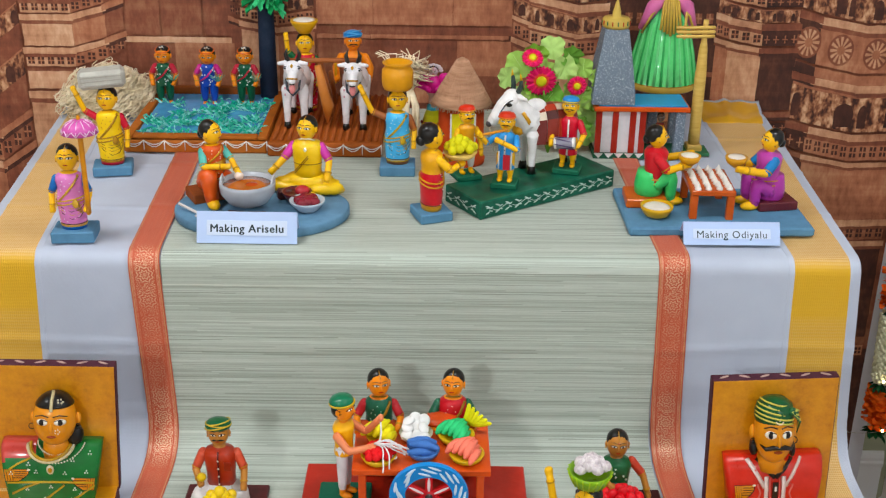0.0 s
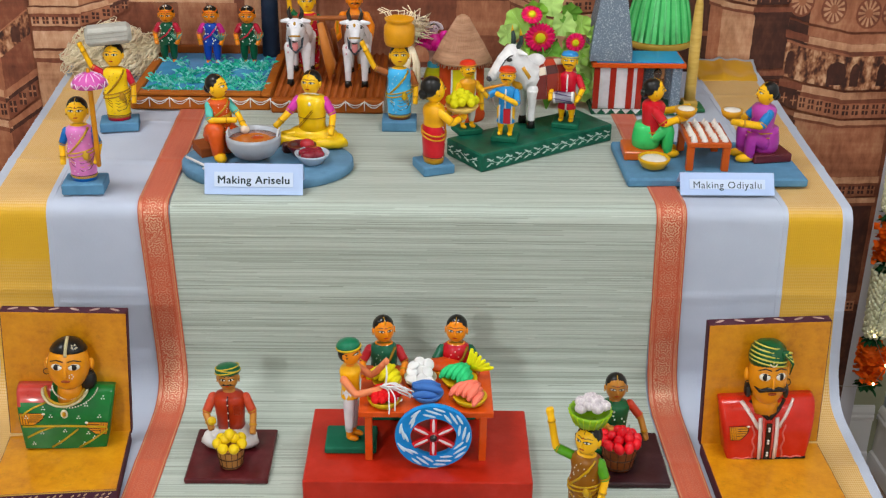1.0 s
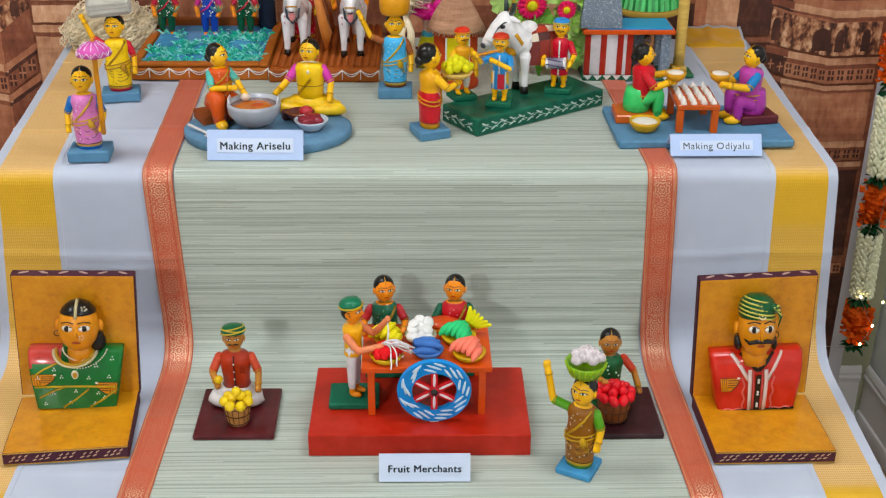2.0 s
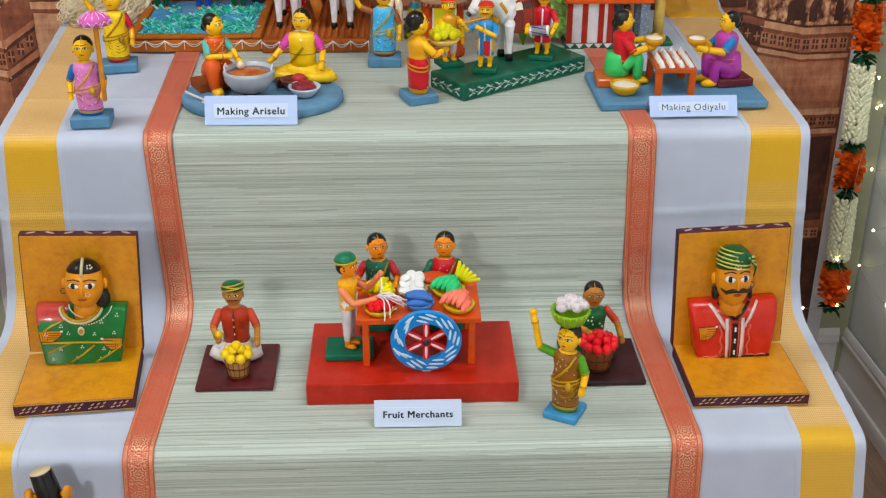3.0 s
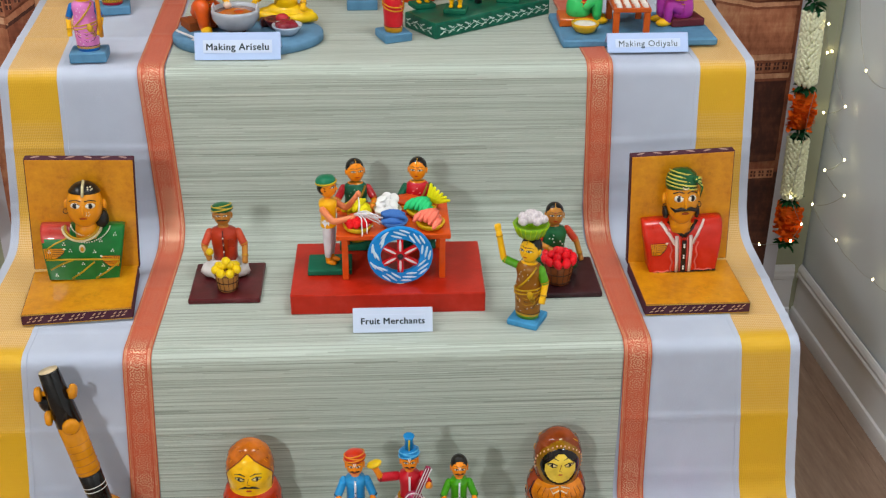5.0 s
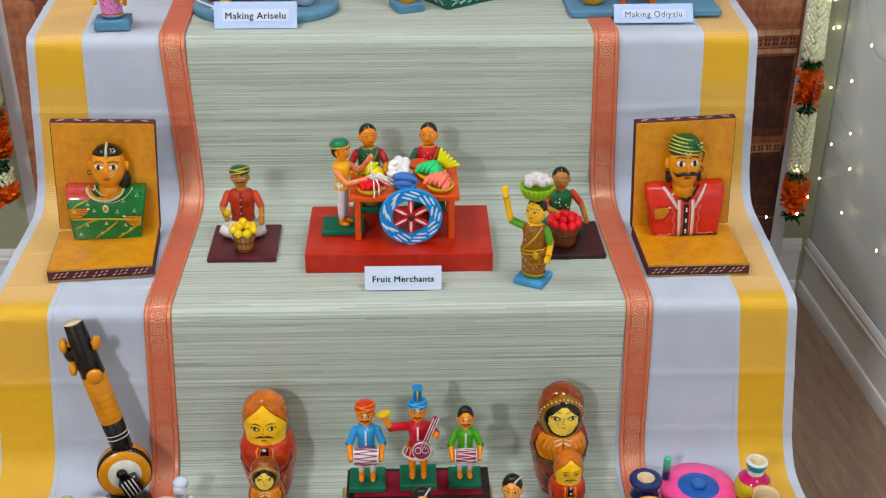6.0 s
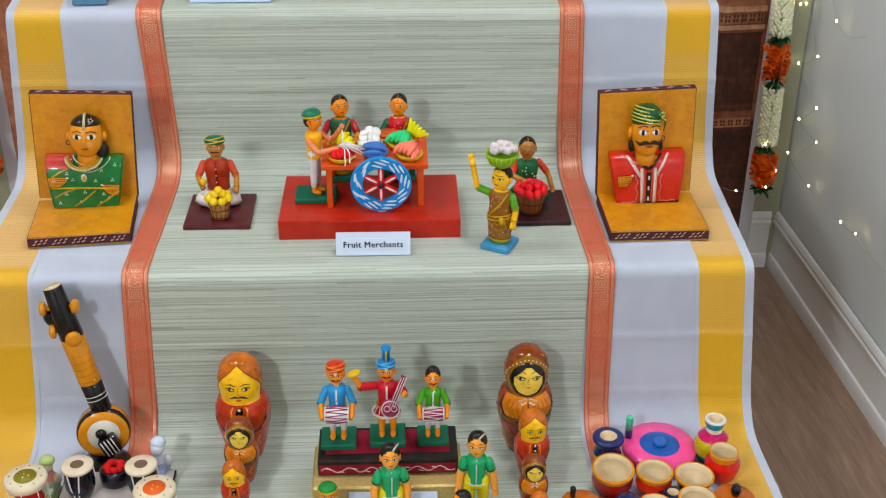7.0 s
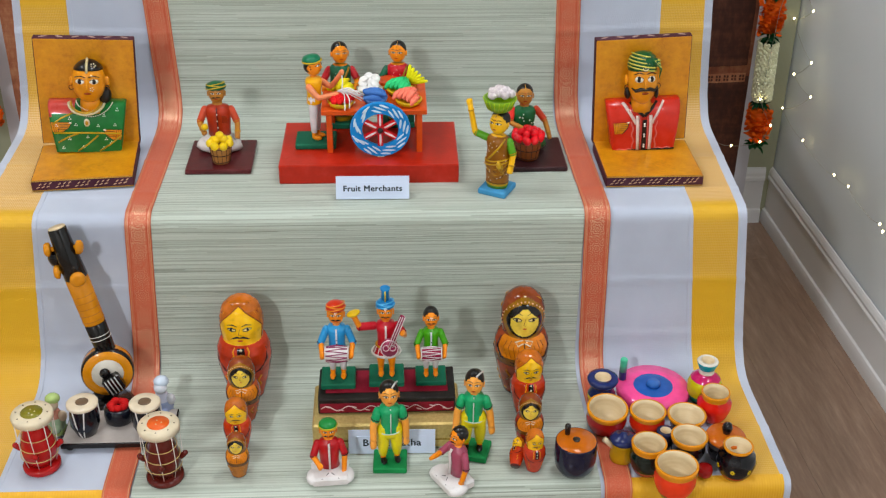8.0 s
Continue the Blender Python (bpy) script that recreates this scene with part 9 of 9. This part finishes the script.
pot(0.530, -0.690, "lacquered_cup", [(0.008, 0), (0.012, 0.004), (0.013, 0.012), (0.011, 0.018), (0.008, 0.019)], ["8E1016"] * 4, "small dark red lacquered toy cup", "toy cup", 0, (), 20)

# ---- printed backdrop, garlands, fairy lights ----
HANG_Y = 0.738
backdrop = thing("backdrop", None, pose(0, HANG_Y, 0), "hanging cloth printed with carved brown temple pillars", "backdrop", kind="structure")


def printed(name, quads, label=""):
    """Flat printed shapes: (corners (x, z), paint, layer)."""
    b = Build()
    for i, (corners, mat, layer) in enumerate(quads):
        worn = []
        n = len(corners)
        for k in range(n):
            (xa, za), (xb, zb) = corners[k], corners[(k + 1) % n]
            m = max(1, min(12, int(math.hypot(xb - xa, zb - za) / 0.012)))
            for q in range(m):
                x, z = xa + (xb - xa) * q / m, za + (zb - za) * q / m
                w = 0.0016 if m > 1 else 0.0006
                worn.append((x + w * noise.noise((x * 70, z * 70, 2.0)), z + w * noise.noise((x * 70, z * 70, 9.0))))
        b.add([(x, -0.00045 * layer - 0.000006 * (i % 60), z) for x, z in worn], [tuple(range(len(worn)))], mat, False)
    return part(name, b, backdrop, label)


def cloth_sheet():
    b = Build()
    nx, nz = 60, 40
    xs = [-0.935 + 1.945 * i / nx for i in range(nx + 1)]
    zs = [0.02 + 2.1 * j / nz for j in range(nz + 1)]
    verts = [(x, 0.003, z) for z in zs for x in xs]
    faces, mats = [], []
    white = wall_paint("white_backdrop_margin", "CFCED6")
    for j in range(nz):
        for i in range(nx):
            faces.append((j * (nx + 1) + i, j * (nx + 1) + i + 1, (j + 1) * (nx + 1) + i + 1, (j + 1) * (nx + 1) + i))
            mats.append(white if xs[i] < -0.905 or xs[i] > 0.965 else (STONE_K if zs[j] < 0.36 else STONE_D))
    b.add(verts, faces, mats, False)
    ob = part("sheet", b, backdrop, "printed cloth with a white margin")
    ob.modifiers.new("thickness", "SOLIDIFY").thickness = 0.001


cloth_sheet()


def rect(x0, x1, z0, z1, mat, layer, dip=0.0):
    return ([(x0, z0), (x1, z0 + dip), (x1, z1 + dip), (x0, z1)], mat, layer)


def lattice(x0, x1, z0, z1, n, layer, dip=0.0, mat=None):
    """A row of pierced squares."""
    out = []
    for i in range(n):
        a, c = x0 + (x1 - x0) * (i + 0.18) / n, x0 + (x1 - x0) * (i + 0.82) / n
        s = dip * (i + 0.5) / n
        out.append(rect(a, c, z0 + s, z1 + s, mat or STONE_K, layer))
        m = (a + c) / 2
        out.append(rect(m - (c - a) * 0.10, m + (c - a) * 0.10, z0 + s, z1 + s, STONE_M, layer + 1))
        mz = (z0 + z1) / 2
        out.append(rect(a, c, mz + s - (z1 - z0) * 0.08, mz + s + (z1 - z0) * 0.08, STONE_M, layer + 1))
    return out


def frieze(x0, x1, z0, z1, layer, seed, dip=0.0):
    """A crowded carved band: lit bosses over dark hollows."""
    rnd = random.Random(seed)
    out = [rect(x0, x1, z0, z1, CARVED, layer, dip)]
    h = z1 - z0
    n = max(1, int((x1 - x0) / (0.5 * h + 0.008)))
    for i in range(n):
        u = (i + 0.2 + 0.6 * rnd.random()) / n
        x, z, w = x0 + (x1 - x0) * u, z0 + dip * u, (x1 - x0) / n * rnd.uniform(0.12, 0.22)
        out.append(([(x - w, z + h * 0.1), (x + w, z + h * 0.1)] + [(x + w * math.cos(q * 0.785), z + h * (0.5 + 0.25 * math.sin(q * 0.785))) for q in range(5)], STONE_K, layer + 0.5))
    out.append(rect(x0, x1, z0 + h * 0.93, z1, STONE_M, layer + 0.8, dip))
    return out


def rosettes(x0, x1, z, r, n, layer, dip=0.0):
    out = []
    for i in range(n):
        u = (i + 0.5) / n
        x, zz = x0 + (x1 - x0) * u, z + dip * u
        out.append(([(x + r * 0.8 * math.cos(6.283 * q / 20), zz + r * math.sin(6.283 * q / 20)) for q in range(20)], STONE_D, layer))
        for k in range(12):
            a = 6.283 * k / 12
            p = lambda rr, da: (x + rr * 0.8 * math.cos(a + da), zz + rr * math.sin(a + da))
            out.append(([p(r * 0.15, -0.3), p(r * 0.85, -0.13), p(r * 0.85, 0.13), p(r * 0.15, 0.3)], STONE_L, layer + 1))
        out.append(([(x + r * 0.25 * math.cos(6.283 * q / 10), zz + r * 0.3 * math.sin(6.283 * q / 10)) for q in range(10)], STONE_M, layer + 2))
    return out


def pillar(facets, bands, seed):
    """facets: (x0, x1, dip across, tone); bands: (z0, z1, kind), given at the first facet's edge."""
    q = []
    carry = 0.0
    for f, (x0, x1, dip, tone) in enumerate(facets):
        for z0, z1, kind in bands:
            a, c = z0 + carry, z1 + carry
            lit, low = (STONE_L, STONE_M) if tone == 2 else ((STONE_M, STONE_D) if tone == 1 else (STONE_D, STONE_K) if tone == 0 else (STONE_K, STONE_K))
            n = max(2, int((x1 - x0) / 0.017))
            if kind == "plain":
                q.append(rect(x0, x1, a, c, lit, 2, dip))
            elif kind == "ledge":
                q.append(rect(x0 - 0.004, x1 + 0.004, a, c, STONE_L if tone > 0 else STONE_M if tone == 0 else STONE_D, 4.2 + 0.2 * f, dip))
                q.append(rect(x0 - 0.003, x1 + 0.003, a - (c - a) * 0.6, a, STONE_D if tone > 0 else STONE_K, 3.4 + 0.2 * f, dip))
            elif kind == "lattice":
                q.append(rect(x0, x1, a, c, lit, 3, dip))
                q += lattice(x0, x1, a + (c - a) * 0.2, c - (c - a) * 0.2, n, 4, dip)
            elif kind == "frieze":
                q.append(rect(x0, x1, a, c, low, 2, dip))
                q += frieze(x0, x1, a, c, 3, seed + f, dip)
            elif kind == "rosette":
                q.append(rect(x0, x1, a, c, lit, 2, dip))
                q += rosettes(x0, x1, (a + c) / 2, (c - a) * 0.42, max(1, int((x1 - x0) / 0.048)), 3, dip)
            elif kind == "dark":
                q.append(rect(x0, x1, a, c, STONE_K, 3, dip))
        carry += dip
    return q


tall = [(0.02, 0.30, "dark"), (0.36, 0.40, "dark"), (0.40, 0.425, "lattice"), (0.445, 0.47, "dark"), (0.47, 0.66, "dark"), (0.66, 0.672, "ledge"), (0.675, 0.705, "lattice"), (0.705, 0.72, "ledge"), (0.72, 0.835, "plain"),
        (0.835, 0.845, "ledge"), (0.85, 0.885, "lattice"), (0.89, 0.905, "ledge"), (0.91, 0.985, "frieze"), (0.99, 1.005, "ledge"), (1.005, 1.025, "plain"), (1.03, 1.105, "rosette"), (1.11, 1.125, "ledge"), (1.13, 1.19, "frieze"), (1.2, 1.23, "lattice"), (1.235, 1.25, "ledge"), (1.25, 1.55, "plain"), (1.55, 1.6, "frieze"), (1.6, 2.1, "plain")]
part_names = "printed_pillar"
printed(part_names, pillar([(0.735, 0.775, -0.012, -1), (0.775, 0.865, -0.018, 1), (0.865, 0.966, 0.004, 1)], tall, 1), "printed octagonal carved pillar")
mid = [(0.3, 0.82, "plain"), (0.82, 0.835, "ledge"), (0.84, 0.862, "lattice"), (0.868, 0.876, "ledge"), (0.90, 0.918, "lattice"), (0.93, 0.942, "ledge"), (0.945, 1.06, "plain"), (1.06, 1.07, "ledge"), (1.075, 1.10, "lattice"), (1.105, 1.118, "ledge"), (1.12, 1.145, "frieze"), (1.15, 1.17, "lattice"), (1.175, 1.19, "ledge"), (1.19, 1.7, "plain")]
printed(part_names, pillar([(0.575, 0.60, -0.010, 1), (0.60, 0.665, -0.012, 2), (0.665, 0.735, 0.002, -1)], mid, 20), "printed octagonal carved pillar")
ctr = [(0.3, 0.96, "plain"), (0.96, 1.055, "plain"), (1.055, 1.066, "ledge"), (1.07, 1.095, "lattice"), (1.10, 1.108, "ledge"), (1.11, 1.145, "frieze"), (1.15, 1.165, "ledge"), (1.17, 1.3, "frieze"), (1.3, 1.7, "plain")]
printed(part_names, pillar([(0.183, 0.215, -0.016, 1), (0.215, 0.305, -0.022, 2), (0.305, 0.362, 0.006, 1)], ctr, 40), "printed octagonal carved pillar")
printed(part_names, pillar([(-0.36, -0.34, -0.01, 0), (-0.34, -0.27, -0.014, 2), (-0.27, -0.20, 0.010, 1)], [(0.3, 1.09, "plain"), (1.09, 1.10, "ledge"), (1.105, 1.125, "lattice"), (1.13, 1.18, "frieze"), (1.18, 1.6, "plain")], 60), "printed octagonal carved pillar")
left = [(0.3, 0.93, "plain"), (0.93, 0.945, "ledge"), (0.95, 0.985, "plain"), (0.995, 1.018, "lattice"), (1.02, 1.032, "ledge"), (1.035, 1.085, "plain"), (1.085, 1.097, "ledge"), (1.10, 1.122, "lattice"), (1.125, 1.138, "ledge"), (1.14, 1.2, "frieze"), (1.2, 1.6, "plain")]
printed(part_names, pillar([(-0.76, -0.665, 0.0, 2), (-0.665, -0.60, 0.02, 1), (-0.60, -0.565, 0.016, 0)], left, 80), "printed octagonal carved pillar")
far_left = [(0.2, 0.80, "plain"), (0.80, 0.815, "ledge"), (0.82, 0.86, "lattice"), (0.865, 0.88, "ledge"), (0.88, 0.95, "plain"), (0.95, 1.0, "frieze"), (1.0, 1.05, "plain"), (1.05, 1.09, "frieze"), (1.09, 1.5, "plain")]
printed(part_names, pillar([(-0.902, -0.83, -0.02, 1), (-0.83, -0.765, 0.05, 0)], far_left, 100), "printed octagonal carved pillar")
courses = []
rnd = random.Random(77)
for z0, z1, tone in ((0.93, 0.985, STONE_D), (0.9858, 1.055, STONE_D), (1.058, 1.066, STONE_K), (1.085, 1.135, STONE_M), (1.1358, 1.21, STONE_M), (1.2108, 1.4, STONE_D)):
    x = -0.195
    while x < 0.18:
        w = rnd.uniform(0.10, 0.2)
        courses.append(rect(x, min(0.18, x + w - 0.0012), z0, z1, tone if rnd.random() < 0.75 else STONE_M, 2))
        x += w
for x in (-0.55, -0.47, -0.41):
    courses.append(rect(x, x + 0.055, 0.95, 1.045, STONE_M if x > -0.5 else STONE_D, 2))
    courses.append(rect(x, x + 0.055, 1.06, 1.14, STONE_D, 2))
courses += [rect(-0.565, -0.36, 1.045, 1.056, STONE_L, 3), rect(-0.565, -0.36, 0.935, 0.945, STONE_M, 3)]
courses += [rect(0.36, 0.575, 0.9, 1.2, STONE_K, 2), rect(0.36, 0.575, 1.08, 1.09, STONE_D, 3), rect(0.42, 0.575, 0.99, 1.0, STONE_D, 3)]
courses += lattice(0.37, 0.57, 1.095, 1.115, 9, 4, 0, STONE_D)
printed("printed_courses", courses, "printed dark stone courses")


def garland(x, y0, z_top, y1, z_low, runs, label):
    """A hanging garland. runs: (kind, share of its length)."""
    ob = thing("flower_garland", None, pose(0, 0, 0), label, "garland", "garlands beside the stand")
    a, c = Vector((x, y0, z_top)), Vector((x + 0.004, y1, z_low))
    b = Build()
    b.tube([a + Vector((0, 0.004, 0.7)), a, c], 0.0012, RAFFIA, 5)
    part("cord", b, ob)
    bud = Build()
    bud.ball((0, 0, 0), (0.0052, 0.0052, 0.0095), dull("FAF6D8"), 7, 5)
    bud_mesh = bud.mesh("jasmine_bud")
    pet = Build()
    pv = [(0, 0, 0), (-0.0045, 0.003, 0.005), (-0.006, 0.005, 0.010), (0, 0.0045, 0.0135), (0.006, 0.005, 0.010), (0.0045, 0.003, 0.005)]
    pet.add(pv, [(0, 1, 5), (1, 2, 4, 5), (2, 3, 4)], dull("FF7030"), False)
    pet_mesh = pet.mesh("petal")
    leafb = Build()
    lv = [(0, 0, 0), (-0.007, 0.008, 0.004), (-0.006, 0.020, 0.002), (0, 0.028, -0.003), (0.006, 0.020, 0.002), (0.007, 0.008, 0.004), (0, 0.014, -0.001)]
    leafb.add(lv, [(0, 1, 6), (1, 2, 6), (2, 3, 6), (3, 4, 6), (4, 5, 6), (5, 0, 6)], dull("1A4A2A"), False)
    leaf_mesh = leafb.mesh("leaf")
    rnd = random.Random(int(x * 100))
    core = Build()
    core.tube([(0, 0, 0), (0, 0, -0.5), (0, 0, -1)], 0.0185, dull("FF6C2C"), 10)
    core_mesh = core.mesh("marigold_core")
    u = 0.0
    for kind, share in runs:
        p, q = a.lerp(c, u), a.lerp(c, u + share)
        length = (q - p).length
        if kind == "white":
            grp = part("jasmine_string", None, ob, "string of white jasmine buds")
            rows = int(length / 0.0068)
            for i in range(rows):
                m = p.lerp(q, (i + 0.5) / rows)
                for k in range(11):
                    t = 6.283 * (k + 0.5 * (i % 2)) / 11 + rnd.uniform(-0.12, 0.12)
                    part("jasmine_bud", bud_mesh, grp, "", Matrix.Translation(m + Vector((math.cos(t) * 0.0205, math.sin(t) * 0.0205, rnd.uniform(-0.002, 0.002)))) @ pose(0, 0, 0, 0, 0, math.degrees(t)) @ pose(0, 0, 0, 0, 38 + rnd.uniform(-10, 10), 0))
        elif kind == "orange":
            grp = part("marigold_string", None, ob, "string of orange marigolds")
            part("marigold_core", core_mesh, grp, "", Matrix.Translation(p) @ Matrix.Diagonal((1, 1, length, 1)))
            n = int(length / 0.0105) * 34
            for i in range(n):
                t = rnd.random() * 6.283
                m = p.lerp(q, (i + 0.5) / n)
                el = rnd.uniform(-35, 35)
                part("petal", pet_mesh, grp, "", Matrix.Translation(m + Vector((math.cos(t), math.sin(t), 0)) * (0.012 + 0.011 * rnd.random())) @ pose(0, 0, 0, 0, 0, math.degrees(t) - 90) @ pose(0, 0, 0, -62 + el, rnd.uniform(-40, 40), 0))
        elif kind == "green":
            grp = part("leaf_collar", None, ob, "collar of dark green leaves")
            for i in range(16):
                t = 6.283 * i / 16
                m = p.lerp(q, rnd.random())
                part("leaf", leaf_mesh, grp, "", Matrix.Translation(m + Vector((math.cos(t), math.sin(t), 0)) * 0.004) @ pose(0, 0, 0, 0, 0, math.degrees(t) - 90) @ pose(0, 0, 0, rnd.uniform(-60, 30), rnd.uniform(-30, 30), 0))
        u += share
    return ob


seq = [("green", 0.02), ("orange", 0.135), ("green", 0.045), ("white", 0.23), ("green", 0.035), ("orange", 0.115), ("green", 0.035), ("white", 0.205), ("green", 0.03), ("orange", 0.11), ("green", 0.04)]
garland(0.984, 0.690, 0.955, 0.640, 0.232, seq, "hanging garland of white jasmine and orange marigold")
garland(-0.945, 0.690, 0.83, 0.640, 0.31, [("green", 0.03), ("orange", 0.16), ("green", 0.05), ("white", 0.30), ("green", 0.05), ("orange", 0.20), ("green", 0.06), ("white", 0.06), ("orange", 0.09)], "hanging garland of white jasmine and orange marigold")


def fairy_string(points, bulbs, label):
    ob = thing("fairy_lights", None, Matrix.Identity(4), label, "fairy lights", "fairy light strings")
    b = Build()
    pts = []
    P = [Vector(p) for p in points]
    for i in range(len(P) - 1):
        for k in range(6):
            t = k / 6
            sag = -0.25 * (P[i + 1] - P[i]).length * t * (1 - t) if abs(P[i + 1].z - P[i].z) < 0.1 else 0
            pts.append(P[i].lerp(P[i + 1], t) + Vector((0, 0, sag)))
    pts.append(P[-1])
    b.tube(pts, 0.0005, paint("A8A69A", 0.3), 4)
    part("wire", b, ob, "thin silver wire")
    for p in bulbs:
        b = Build()
        b.ball((0, 0, 0), (0.0025, 0.0025, 0.0034), BULB, 8, 6)
        part("bulb", b, ob, "lit warm white bulb", Matrix.Translation(p))


def on_wall(y, z, off=0.018):
    return (wall_x(y) - off, y, z)


w1 = [on_wall(0.750, 0.90), on_wall(0.735, 0.78), on_wall(0.748, 0.693), on_wall(0.630, 0.600), on_wall(0.738, 0.543), on_wall(0.588, 0.484), on_wall(0.680, 0.417), on_wall(0.557, 0.407), on_wall(0.716, 0.308), on_wall(0.557, 0.290), on_wall(0.450, 0.285), on_wall(0.352, 0.298), on_wall(0.271, 0.310), on_wall(0.18, 0.30), on_wall(0.094, 0.311), on_wall(0.075, 0.303), on_wall(-0.05, 0.31)]
fairy_string(w1, [w1[i] for i in (2, 3, 4, 5, 6, 7, 8, 9, 11, 12, 14, 15)], "string of lit fairy lights along the grey wall")
w2 = [(0.995, 0.668, 0.99), (1.004, 0.655, 0.89), (1.012, 0.652, 0.79), (1.022, 0.66, 0.72), (0.99, 0.625, 0.60), (0.975, 0.620, 0.375), (1.010, 0.615, 0.305), (0.988, 0.610, 0.262), (0.93, 0.66, 0.228), (0.905, 0.70, 0.218)]
fairy_string(w2, [w2[i] for i in (0, 2, 3, 5, 6, 7, 8)], "string of lit fairy lights wound round the garland")
w3 = [on_wall(0.70, 0.97), on_wall(0.63, 0.80), on_wall(0.561, 0.711), on_wall(0.50, 0.70), on_wall(0.40, 0.73)]
fairy_string(w3, [w3[i] for i in (0, 2)], "string of lit fairy lights along the grey wall")

# ---- floor planks ----
board = Build()
board.box((0, 0, -0.003), (0.1897, 1.1992, 0.006), PLANK, 0.0003)
board_mesh = board.mesh("plank")
for i in range(-3, 31):
    for j in range(-2, 6):
        x, y = LEFT_X - 0.35 + 0.19 * i, FRONT_Y + 0.5 + 1.2 * j + 0.4 * (i % 3)
        shift = math.sin(math.radians(2.66)) * x
        low, high = max(y - 0.6, FRONT_Y - 0.1 - shift), min(y + 0.6, BACK_Y + 0.1 - shift)
        m = pose(0, 0, 0, 0, 0, 2.66) @ pose(x, (low + high) / 2, FLOOR_Z) @ Matrix.Diagonal((1, (high - low) / 1.2, 1, 1))
        c = m.translation
        if high - low > 0.06 and LEFT_X - 0.02 < c.x < wall_x(c.y) + 0.05:
            part("plank", board_mesh, floor, "", m)
